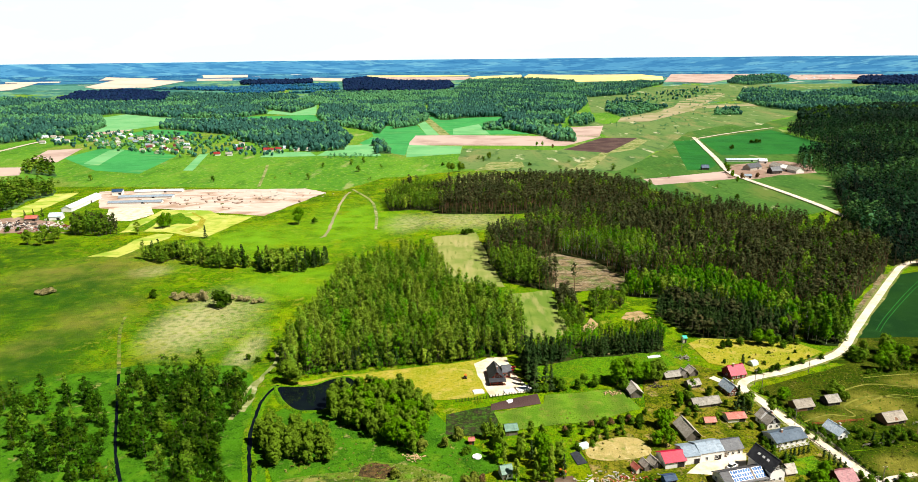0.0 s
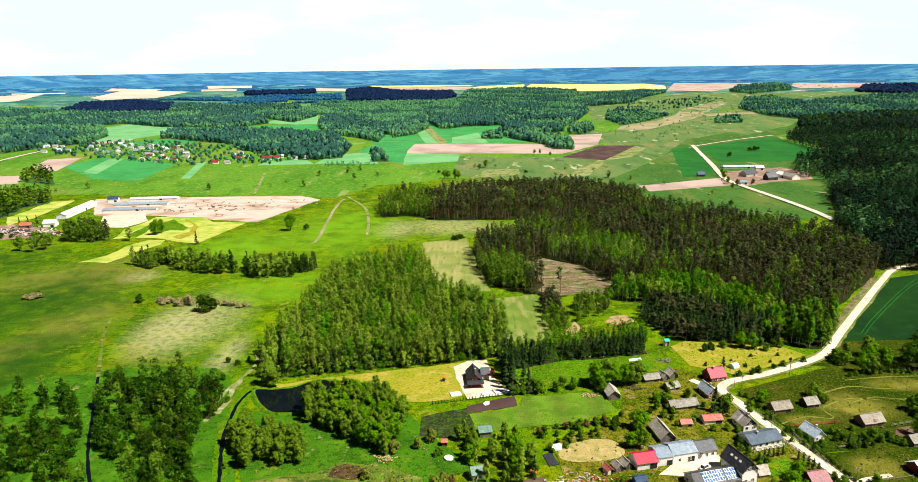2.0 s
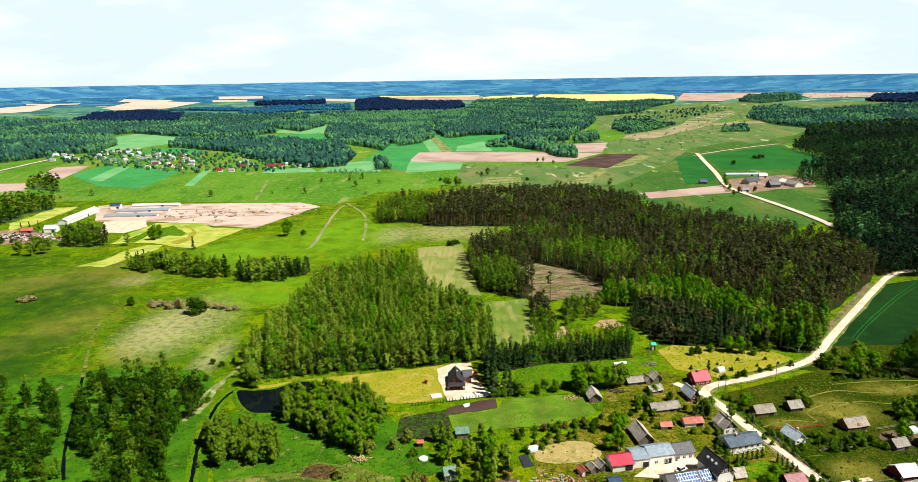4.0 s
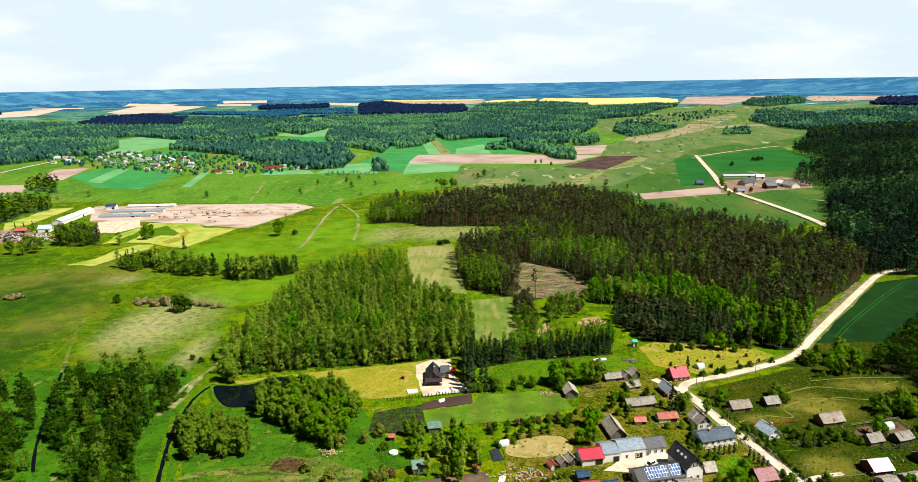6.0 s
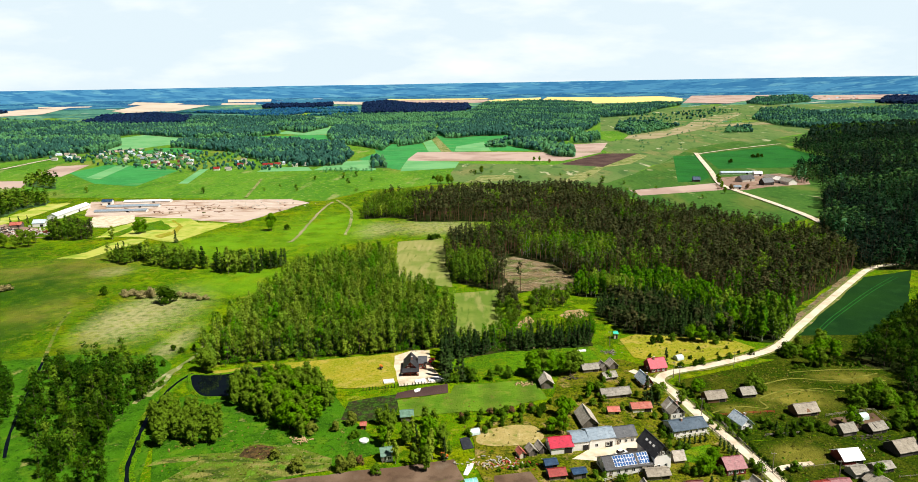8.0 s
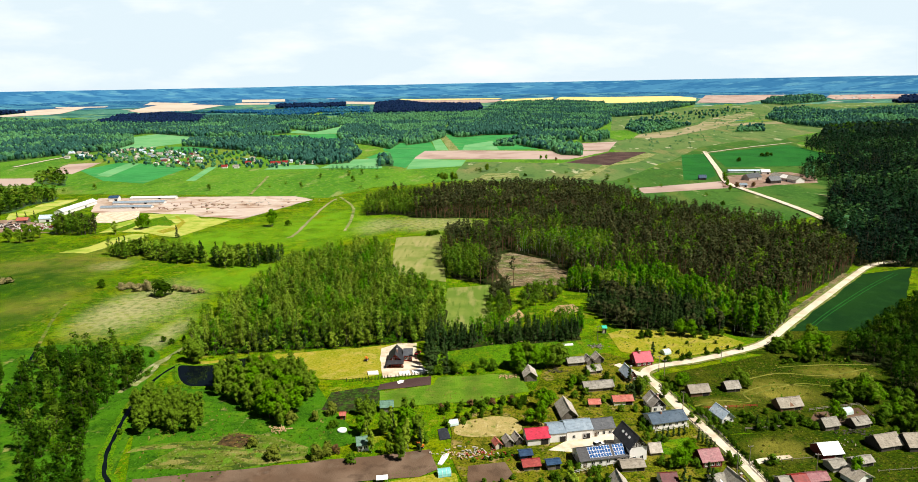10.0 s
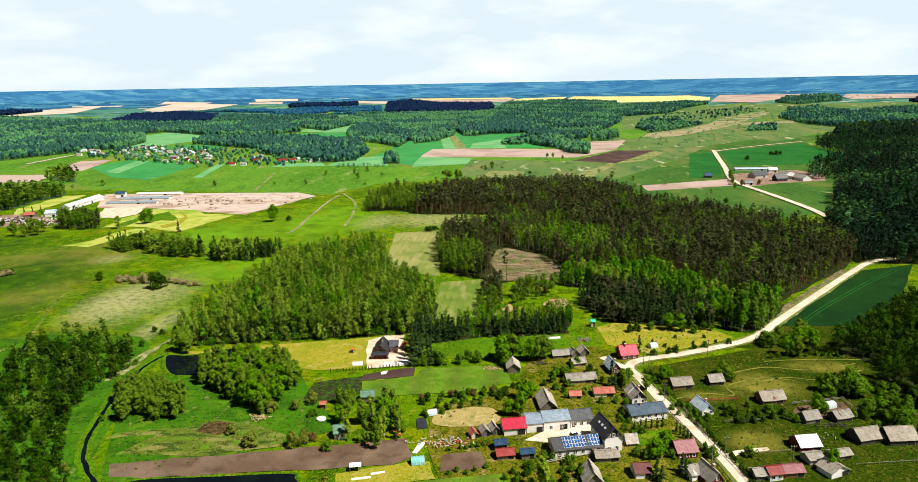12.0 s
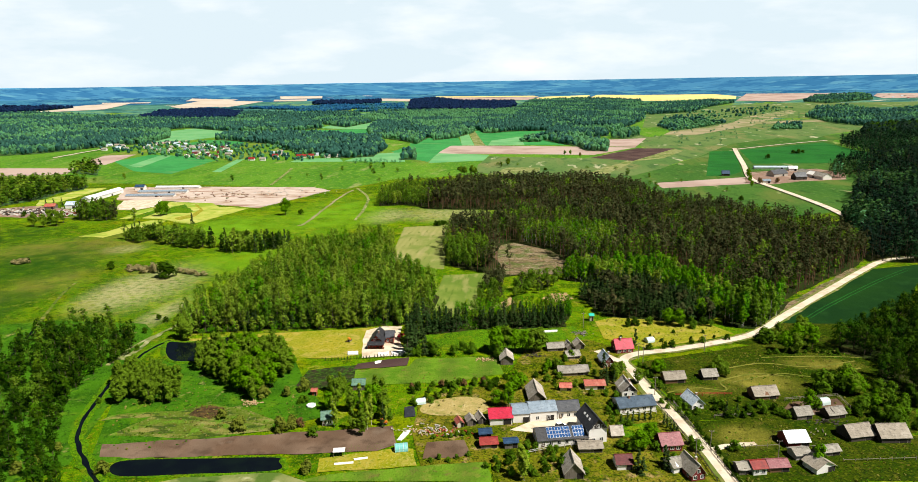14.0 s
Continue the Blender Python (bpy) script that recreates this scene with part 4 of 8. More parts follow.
for k in range(120):
    bm.faces.new((mid, rings[0][(k + 1) % 120], rings[0][k]))
    for a, b in zip(rings, rings[1:]):
        bm.faces.new((a[k], a[(k + 1) % 120], b[(k + 1) % 120], b[k]))
for f in bm.faces:
    f.smooth = True
    # outer rings take the haze-coloured materials
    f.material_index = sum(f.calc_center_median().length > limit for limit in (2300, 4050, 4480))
    if f.normal.z < 0:
        f.normal_flip()
bmesh.ops.recalc_face_normals(bm, faces=bm.faces)
mesh_object("ground", bm, [MEADOW, MIDLAND, DISTANT_LAND, HORIZON_LAND], "green meadow land, coloured haze-blue towards the horizon", "ground", "structure")
bm = bmesh.new()
rim = []
for k in range(241):
    a = k * math.pi / 120
    x, y = 50 + 4790 * math.sin(a), 4790 * math.cos(a)
    top = 134 + 4 * noise.noise((math.sin(a) * 6, math.cos(a) * 6, 0)) + 2.5 * noise.noise((math.sin(a) * 40, math.cos(a) * 40, 3))
    rim.append((bm.verts.new((x, y, 100)), bm.verts.new((50 + (x - 50) * 1.003, y * 1.003, top))))
for p, q in zip(rim, rim[1:]):
    bm.faces.new((p[0], q[0], q[1], p[1]))
mesh_object("backdrop", bm, DISTANT, "distant wooded country at the horizon in painted haze blue", "backdrop", "structure")

# far pastures
patch("far_pasture", [(-653, 876), (-818, 886), (-2694, 2899), (-2060, 2925), (-1268, 2893), (-707, 3322), (274, 3566), (1346, 3269), (1703, 2680), (689, 1018), (423, 788), (237, 799), (111, 1005), (-103, 911), (-147, 823), (-355, 857), (-518, 867)], FAR_GREEN, "wide green pasture with lighter and darker grass", "pasture", edge=4, lift=0.02)
# ---- far fields ----
def far_field(pts, material, label, category="field", edge=0.0, lift=None):
    return patch("field", pts, material, label, category, edge=edge, lift=lift)

far_field([(108, 1005), (224, 957), (342, 1147), (477, 1429), (629, 1583), (761, 1648), (864, 1768), (1094, 2207), (1300, 2400), (1000, 1700), (700, 1500), (560, 1080), (520, 900), (430, 720), (380, 690), (332, 660), (250, 720), (236, 828), (160, 930)], EAST_GREEN, "wide dark green pasture with paler spots", "pasture", edge=6, lift=0.032)
far_field([(290, 1656), (446, 1864), (726, 2261), (1096, 2665), (1094, 2207), (864, 1768), (761, 1648), (592, 1469), (462, 1308), (342, 1147), (224, 957), (131, 936), (8, 970), (-2, 1213), (177, 1159), (296, 1332)], FAR_DULL, "dull olive rough pasture", "pasture", edge=14, lift=0.045)
far_field([(157, 961), (215, 1099), (295, 1272), (345, 1328), (361, 1296), (305, 1170), (260, 1115), (197, 981)], DRY, "dry flowery meadow strip", "meadow", edge=16)
far_field([(26, 974), (52, 1039), (107, 1048), (97, 993)], DRY, "dry pale patch of meadow", "meadow", edge=12)
far_field([(342, 1147), (477, 1429), (629, 1583), (629, 1512), (401, 1250)], EAST_GREEN, "lighter green pasture strip", "pasture")
far_field([(-101, 1256), (-107, 1415), (-2, 1412), (284, 1365), (190, 1225), (114, 1235)], FIELD_PINK, "dry pinkish ploughed field strip")
far_field([(180, 1175), (280, 1344), (351, 1338), (247, 1131)], PLOUGH, "dark brown freshly ploughed field")
far_field([(-88, 1103), (-98, 1262), (4, 1232), (1, 1140)], CROP_PALE, "pale green young crop field")
far_field([(-85, 1853), (102, 1957), (125, 1599), (192, 1418), (-19, 1416)], CROP, "bright green crop field")
far_field([(-15, 1539), (46, 1643), (63, 1419), (-14, 1428)], CROP_PALE, "paler green corner of a crop field")
far_field([(-101, 1835), (-85, 1853), (-19, 1416), (-41, 1418)], DRY, "yellow-green crop strip")
far_field([(-90, 1876), (-111, 2156), (-85, 2151), (-61, 1871)], CROP_PALE, "pale green gap between woods")
far_field([(-127, 1839), (-103, 1835), (-42, 1418), (-69, 1421)], CROP_PALE, "pale crop strip beside green field")
far_field([(-188, 1457), (-217, 1691), (-138, 1711), (-90, 1444), (-99, 1235)], CROP, "green crop field beside a wood")
far_field([(321, 948), (401, 1278), (450, 1296), (380, 995), (352, 953)], CROP_EAST, "bright green crop field beside a gravel road")
far_field([(460, 1305), (662, 1453), (659, 1213), (575, 1098), (423, 1091)], CROP_EAST, "wide bright green crop field")
far_field([(241, 882), (300, 907), (369, 938), (360, 878), (246, 840)], FIELD_PINK, "pinkish bare field strip")
far_field([(236, 828), (354, 860), (380, 704), (332, 679), (250, 720)], EAST_GREEN, "green pasture beside a gravel road")
far_field([(359, 855), (419, 913), (508, 906), (406, 712), (387, 713), (378, 810)], EAST_GREEN, "dark green meadow below a farm", "meadow")
far_field([(353, 883), (387, 989), (444, 1011), (492, 1028), (516, 987), (488, 919), (427, 901), (381, 872)], YARD, "trampled brown farmyard soil", "farmyard", edge=2)
far_field([(-400, 733), (-451, 832), (-347, 839), (-196, 838), (-164, 811), (-205, 689), (-320, 726)], BARE, "wide bare pinkish soil lot", "bare ground", edge=1.5)
far_field([(-312.3, 543.4), (-299.2, 563.1), (-297.2, 596.4), (-288.7, 617.1), (-270.9, 616.9), (-268.3, 601.3), (-278.6, 574.6), (-285.5, 541.3)], HAY, "yellow mown hayfield strip", edge=2)
far_field([(-325, 623), (-331, 663), (-325, 722), (-271, 718), (-253, 694), (-216, 690), (-228.3, 632.9), (-236.5, 601.2), (-256.3, 611.6), (-284.2, 625.1), (-310, 628)], HAY, "yellow-green mown field in curved strips", edge=2)
far_field([(-298, 642), (-306, 691), (-300, 708), (-268, 668), (-269, 656), (-284, 659), (-289, 645)], LUSH, "green grassy mound among mown strips", "meadow", edge=1.5)
far_field([(-318, 631), (-316, 666), (-318, 698), (-310, 691), (-304, 648), (-303.9, 628)], LUSH, "narrow unmown green strip", "meadow", edge=1)
far_field([(-270.3, 630.5), (-261, 650), (-268, 681), (-289, 708), (-285, 708), (-260, 674), (-252.1, 638.7), (-257.4, 619.5)], LAWN, "dull mown strip in a curve", "meadow", edge=1)
far_field([(-364, 673), (-388, 731), (-347, 741), (-326, 702), (-336, 672)], SAND, "tan bare plot below sheds", "bare ground", edge=1)
far_field([(-501, 674), (-469, 694), (-414, 672), (-389, 631), (-375, 626), (-420, 630), (-436, 625), (-464, 629), (-505, 640)], YARD, "brown trodden scrap yard", "farmyard", edge=2)
far_field([(-468, 687), (-494, 726), (-493, 764), (-498, 815), (-471, 827), (-466, 779), (-462, 721)], HAY, "pale yellow field edge by farm buildings", edge=2)
far_field([(-232, 1132), (-227, 1179), (-146, 1187), (-135, 1115)], CROP, "small green field with a hedge")
far_field([(314, 1797), (421, 2264), (512, 2337), (413, 1688), (340, 1602)], FAR_GREEN, "green pasture between woods")

# far country to the north-west
far_field([(-2619, 2638), (-3220, 3237), (-2329, 3166), (-2332, 3428), (-2213, 3676), (-2028, 3137), (-2146, 2940)], STRAW, "pale stubble strip far away")
far_field([(-1813, 3350), (-1929, 3948), (-1506, 3829), (-1488, 3341), (-1681, 3219)], STRAW, "pale stubble field far away")
far_field([(-1448, 3837), (-1511, 4005), (-1316, 4034), (-1261, 3863)], STRAW, "pale field far away")
far_field([(-1990, 3830), (-2010, 3960), (-1740, 4010), (-1725, 3890)], STRAW, "pale stubble strip far away")
far_field([(-2330, 3560), (-2380, 3640), (-2130, 3720), (-2100, 3640)], STRAW, "pale stubble strip far away")
far_field([(-1500, 4080), (-1540, 4180), (-1290, 4250), (-1260, 4150)], STRAW, "pale stubble strip far away")
far_field([(-856, 3875), (-875, 4104), (-637, 4009), (-596, 3780)], STRAW, "pale field far away")
far_field([(-519, 3875), (-528, 4166), (41, 4092), (109, 3896), (-146, 3741)], FIELD_PINK, "pinkish ploughed field far away")
far_field([(-574, 4180), (-565, 4290), (39, 4260), (76, 4143), (-315, 4150)], RAPE, "thin yellow rapeseed strip far away")
far_field([(-1002, 1560), (-1021, 1806), (-983, 2085), (-750, 2002), (-681, 1862), (-744, 1804), (-741, 1679), (-763, 1593), (-846, 1514)], CROP_PALE, "pale green pasture between woods")
far_field([(-857, 1509), (-845, 1580), (-763, 1593), (-748, 1499)], FIELD_PINK, "narrow bare field strip")
far_field([(-732, 1468), (-717, 1589), (-602, 1558), (-579, 1461)], CROP, "green strip near a village")
far_field([(-578, 2015), (-582, 2294), (-489, 2355), (-409, 1962), (-469, 1948)], CROP_PALE, "pale field between woods")
far_field([(-629, 1783), (-645, 1906), (-416, 1953), (-343, 1754)], CROP, "green field in front of a wood")
far_field([(-180, 1415), (-215, 1707), (-111, 1688), (-67, 1412)], CROP, "green crop field beside a wood")
far_field([(-192, 1295), (-178, 1404), (-99, 1397), (-91, 1120), (-140, 1181)], CROP, "bright green crop field")
far_field([(-666, 1132), (-663, 1252), (-551, 1210), (-480, 1146), (-461, 964), (-542, 996)], CROP, "bright green crop field below a village")
far_field([(-596, 1066), (-638, 1237), (-609, 1231), (-562, 1045)], CROP_PALE, "pale green strip below a village")
far_field([(-408, 988), (-448, 1163), (-435, 1170), (-393, 987)], CROP_PALE, "pale green crop strip below a village")
far_field([(-707, 1100), (-751, 1232), (-699, 1255), (-648, 1083)], FIELD_PINK, "pinkish bare field near a village")
far_field([(-765, 921), (-855, 1035), (-671, 1033), (-632, 960)], FIELD_PINK, "tan stubble field")
far_field([(-332, 1118), (-337, 1175), (-261, 1177), (-239, 1126)], CROP_PALE, "pale green field at a village edge")
far_field([(-240, 1130), (-230, 1252), (-163, 1279), (-131, 1123)], CROP_PALE, "pale field with a hedge")
# far country to the north-east
far_field([(357, 3937), (422, 4253), (703, 4151), (1072, 4102), (1131, 3870), (1061, 3612), (931, 3558), (613, 3572)], RAPE, "yellow rapeseed field in bloom")
far_field([(42, 3972), (111, 4133), (378, 4237), (361, 3994), (174, 3877)], RAPE, "yellow rapeseed strip in bloom")
far_field([(1023, 3468), (1239, 4073), (1519, 3990), (1739, 3871), (1630, 3732), (1453, 3651), (1203, 3339)], FIELD_PINK, "wide pinkish bare field")
far_field([(1714, 3623), (1812, 3810), (2225, 3656), (2052, 3356), (1666, 3423)], FIELD_PINK, "wide pinkish bare field")
far_field([(1059, 2591), (1330, 3184), (1690, 3152), (1875, 3051), (1544, 2863), (1295, 2806)], FAR_DULL, "grey-green rough pasture", "pasture")
far_field([(508, 2782), (718, 3026), (1030, 3229), (1327, 3237), (1457, 3045), (1096, 2665), (683, 2126), (505, 1964), (371, 1925)], FAR_DULL, "dull grey-green rough pasture", "pasture")
far_field([(383, 1662), (443, 1854), (543, 1905), (664, 2128), (771, 2406), (1036, 2766), (1031, 2679), (840, 2320), (673, 1978), (460, 1663)], STRAW_DULL, "pale dry marshy strip of land", "marsh")
far_field([(700, 2046), (748, 2144), (977, 2254), (931, 2146)], STRAW_DULL, "pale dry strip")
far_field([(227, 1387), (234, 1542), (331, 1576), (282, 1371)], FIELD_PINK, "pinkish sandy field")

# near ground cover
patch("field", [(-14.4, 480.1), (-25.6, 596.5), (14.2, 613.6), (20.4, 556.9), (30.8, 457.5), (0.6, 469.4)], MOWN, "pale mown strip with faint rows", edge=1)
patch("field", [(33.2, 372.3), (33.2, 441.5), (62.8, 450.2), (64.2, 374.8), (50.2, 358.5)], MOWN_GREEN, "pale green mown strip between trees", edge=1)
patch("sand_pit", [(100.6, 396.4), (106.2, 405.9), (114.8, 409.1), (119.2, 396.1), (109, 388)], BANK, "pale sandy bank dug out between trees", "sand pit", edge=1.5)
patch("sand_pit", [(71.1, 374.7), (80.5, 397.7), (84.5, 386.3), (79.5, 372.7)], BANK, "small bare sandy bank", "sand pit", edge=1.2)
patch("meadow", [(130.5, 357.8), (140.3, 364.8), (183.6, 366.2), (198, 344.8), (187.8, 334.7), (149.8, 318.7), (132.8, 333.4)], LAWN, "yellow-green orchard meadow", "meadow", edge=3)
patch("meadow", [(36.3, 319.1), (37.5, 333.9), (117.5, 349.4), (122.9, 329.7), (113.4, 311.9), (78.4, 308.7), (55.3, 308.7)], LUSH, "green grass strip along a wood", "meadow", edge=1)
patch("field", [(228.8, 361.4), (258.9, 399.6), (325.9, 476.9), (368.6, 494.1), (307.2, 393.8), (265.6, 361.1)], CROP_DARK, "dark green winter crop field beside the road", edge=0.6)
patch("meadow", [(145.2, 302.1), (171.8, 314.9), (205.6, 328.9), (256.1, 325.6), (263.1, 293.1), (239.3, 245.2), (207.7, 242.3), (197.1, 254.1), (157.9, 246.7), (150.3, 283.2)], PASTURE, "dark green pasture beside the road", "meadow", edge=1)
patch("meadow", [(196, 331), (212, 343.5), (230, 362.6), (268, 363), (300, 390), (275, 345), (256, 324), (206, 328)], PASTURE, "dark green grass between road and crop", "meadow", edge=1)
patch("meadow", [(157.9, 246.7), (197.1, 254.1), (207.7, 242.3), (238.2, 243), (222.6, 211.7), (164.5, 206), (162.6, 229.6)], PASTURE, "rough olive-green pasture", "meadow", edge=2)
patch("meadow", [(-172, 205), (-235, 290), (-220, 322), (-170, 334), (-127, 338), (-104, 324), (-92, 285), (-83, 235), (-60, 192), (-78, 170), (-130, 185)], DEEP_GRASS, "deep green wet grass among alders", "meadow", edge=9)
patch("meadow", [(-57, 184.6), (-79, 235.2), (-86, 284), (-78, 298), (-20.6, 295), (-3.6, 263.6), (12, 233.2), (-28, 211.6)], DEEP_GRASS, "lush green grass along the stream", "meadow", edge=5)
patch("village_ground", [(50.2, 229.8), (50, 257), (81, 274.1), (93, 311.9), (125.5, 330.3), (141.5, 316), (142.2, 288.7), (150, 266), (156, 237.4), (164, 197.6), (86.5, 189.9), (83.2, 210.3), (59.2, 205)], VILLAGE, "trodden village grass with bare patches", "ground", edge=2)
patch("lawn", [(-84.9, 313), (-56.3, 321.3), (-19, 330.4), (9.8, 338.1), (17.8, 305.6), (5.7, 295.8), (-20.1, 293.6), (-42.6, 304.4), (-64.7, 298.7)], LAWN, "mown yellow-green lawn beside a wooden house", "lawn", edge=0.8)
patch("yard", [(11.4, 305.1), (6.4, 332.4), (14.2, 340.2), (24.8, 341.1), (27.1, 322.2), (35, 301.1), (14.2, 296.5)], SAND, "pale sandy yard round a new wooden house", "yard", edge=1.0)
patch("field", [(-7.1, 262.2), (-8.2, 280.8), (2.9, 285.8), (14.2, 288.1), (17.1, 271.5), (7.7, 261.7)], SWARD, "dark kitchen garden soil with weeds", edge=2.2)
patch("field", [(12.9, 282.6), (13.3, 289.4), (26.2, 294.7), (37.5, 298.5), (37.7, 290.1), (25.7, 285)], PLOUGH, "tilled brown garden soil", edge=1.3)
patch("field", [(18.7, 265.6), (14.3, 281.4), (25.8, 284.4), (38.7, 289.5), (40.6, 297.3), (79.1, 303.4), (83.1, 283.5), (57.9, 272.1)], ROWS_GREEN, "green garden field with faint rows", edge=0.8)
patch("field", [(52.3, 244.2), (54.1, 254.7), (72, 260.1), (78, 254.2), (77, 246.5), (64.5, 241.9)], STUBBLE, "dry yellowish mown oval of grass", smooth=True, edge=0.8)
patch("field", [(-57.3, 199.9), (-62.1, 208.4), (-8.8, 219.8), (43.4, 231.9), (47, 219.5), (40.4, 214), (22, 209.8), (-40, 200.8)], SOIL, "long ploughed brown garden field", edge=0.8)
patch("meadow", [(23.8, 197.9), (22, 206.3), (48.4, 216.8), (54, 216.1), (57.4, 205.6), (43.3, 202)], LAWN, "yellowish grass strip beside a garden", "meadow", edge=0.6)
patch("field", [(17.7, 191.8), (28.2, 197), (59.1, 205.4), (81.5, 210.1), (84, 198.2)], ROWS_GREEN, "green garden field with pale edges", edge=0.6)
patch("field", [(58.7, 209.8), (58.1, 221), (71.2, 224.3), (75, 215.3), (72.6, 212.3)], SOIL, "small tilled garden bed", edge=0.5)
patch("yard", [(87.7, 233.3), (95.8, 240), (106.1, 243.8), (117.6, 246.7), (113.6, 235.7), (101.5, 231.5)], SAND, "pale gravel farmyard", "yard", edge=1)
patch("lawn", [(125.5, 233.7), (130.5, 240.4), (144.3, 244.5), (144.8, 234.2), (135.8, 230.4)], LUSH, "green garden lawn", "lawn", edge=0.6)
patch("garden_bed", [(196.9, 259.9), (201.3, 266.4), (221.3, 271.4), (221.6, 261.2), (203.9, 254.7)], SOIL, "brown tilled fenced vegetable bed", "garden bed", edge=0.4)
patch("marsh", [(-65.1, 214.6), (-56.2, 231.8), (-37.2, 243.8), (-2.9, 234.2), (-3.9, 224.7), (-30.1, 215.6)], REED, "marshy reeds and tussocks", "marsh", edge=2)
patch("meadow", [(-29.7, 187.1), (-17.9, 192.5), (11.7, 196.8), (21.7, 192.1)], DRY, "pale dry grass beside the water", "meadow", edge=1)

# mown strips and tracks
for line in ([(153.2, 270.7), (166.4, 276.4), (178.2, 275.2), (178.5, 284.5), (195.3, 293.3), (209.7, 291.5)], [(182.4, 297.3), (201.5, 305.5), (221.3, 303.3), (245.1, 312)], [(182.6, 283.1), (205.6, 294.2), (222.4, 292.6), (244.2, 303.9)], [(203.6, 312.6), (225.8, 315.9), (249.6, 316.5)]):
    strip("mown_track", line, 0.9, TRACK, "pale mown track through rough pasture", "track", 0.36, edge=0.6)
strip("dirt_track", [(-105.8, 276.7), (-106.5, 288.2), (-107.1, 302.2), (-104.3, 317.4), (-101, 336), (-104, 352)], 2.4, DRY, "pale dry bank beside the stream", "bank", 0.33, edge=1.3)
strip("dirt_track", [(160.6, 225.4), (168.7, 229.4), (177.5, 231.8)], 2.5, SAND, "bare earth track in pasture", "track", 0.36, edge=0.6)
strip("dry_verge", [(216, 354.6), (240.1, 387), (274.6, 428), (316.1, 477.1)], 7.0, CLEARED, "dry tan verge between road and forest", "verge", 0.30, edge=0.5)
# water
def pond(pts, label, lip):
    ring = rounded(pts, 6)
    c = Vector((sum(p[0] for p in ring) / len(ring), sum(p[1] for p in ring) / len(ring)))
    patch("pond_water", ring, WATER, label, "pond", lift=0.40)
    bm, prev, first = bmesh.new(), None, None
    for p in ring + ring[:1]:
        d = (Vector(p) - c).normalized()
        row = [bm.verts.new((p[0] + d.x * k, p[1] + d.y * k, z)) for k, z in ((-0.6, 0.3), (0.4, 0.62), (lip * 0.5, 0.65), (lip, 0.1))]
        if prev:
            for i in range(3):
                bm.faces.new((prev[i], row[i], row[i + 1], prev[i + 1]))
        prev = row
    for f in bm.faces:
        f.normal_update()
        if f.normal.z < 0:
            f.normal_flip()
    mesh_object("pond_bank", bm, LUSH, "grassy raised bank round a pond", "bank", "structure")

pond([(-92.3, 307.9), (-89.5, 300), (-84.6, 291.8), (-77.6, 284.9), (-69.6, 284.4), (-63.1, 286.8), (-58.7, 298.7), (-54.6, 311.4), (-57.3, 317.0), (-61.9, 317.9), (-68.0, 315.0), (-74.3, 309.7), (-84.2, 307.8)], "dark still pond water with curved shore", 2.5)
pond([(-43.5, 188.9), (-48.6, 197.6), (-22.9, 202), (5.1, 205.5), (8.8, 203.1), (9.4, 197.3), (-17.9, 192.5)], "long dark rectangular pond", 2.0)
patch("marsh_hollow", [(-41, 232.4), (-40.5, 239.5), (-36.5, 242.5), (-30, 241), (-26.5, 235), (-31, 230.6)], PEAT, "brown peaty hollow with dead reeds", "marsh", edge=0.8)
patch("marsh_hollow", [(-74, 226), (-72, 230), (-56, 235), (-41, 236.5), (-41, 232.8), (-56, 230.5)], REED, "shallow reedy hollow in wet grass", "marsh", edge=0.9)
strip("stream_bank", [(-104, 284), (-102.6, 294), (-103.6, 308), (-103.4, 322)], 3.0, DRY, "pale dry grass on a stream bank", "bank", 0.32, edge=0.8)
STREAM_LOW = [(-34.4, 174.9), (-48.6, 185.3), (-60.8, 196.5), (-73, 209.5), (-80.2, 222.3), (-85.3, 236.8), (-93.2, 264.9), (-96.3, 293.8), (-92.9, 309.8)]
strip("stream_bank", STREAM_LOW, 5.5, LUSH, "grassy bank along a narrow stream", "bank", 0.34, 0.1, edge=0.5)
strip("stream", STREAM_LOW, 1.5, WATER, "narrow dark stream between banks", "stream", 0.50, edge=0.8)
strip("ditch", [(-134.3, 230.6), (-147, 252.8), (-163.2, 287.4), (-180.2, 324.2)], 1.3, WATER, "straight narrow drainage ditch", "ditch", 0.3, edge=0.6)
strip("ditch", [(-180.2, 324.2), (-206.2, 379.1), (-216.3, 407.9)], 2.0, REED, "overgrown end of a drainage ditch", "ditch", 0.3, edge=0.6)
strip("path", [(-127.4, 598), (-125.6, 616), (-131.6, 697), (-135.7, 761), (-135.9, 797), (-134, 814)], 3.0, STRAW_DULL, "pale farm path through a meadow", "path", 0.3, edge=0.8)
strip("ditch", [(-80.9, 627), (-89, 696), (-103, 762), (-134, 830)], 3.0, DRY, "dry reedy ditch across the meadow", "ditch", 0.3, edge=0.6)

# tractor marks in the winter crop
for line in ([(245.8, 373), (266, 396.3), (312.5, 445.5), (348, 479.4)], [(246.9, 371.1), (267.9, 395.3), (314.5, 444.1), (349.1, 476.4)]):
    strip("tractor_track", line, 0.45, CROP_EAST, "faint wheel track in a winter crop", "track", 0.36, edge=0.5)
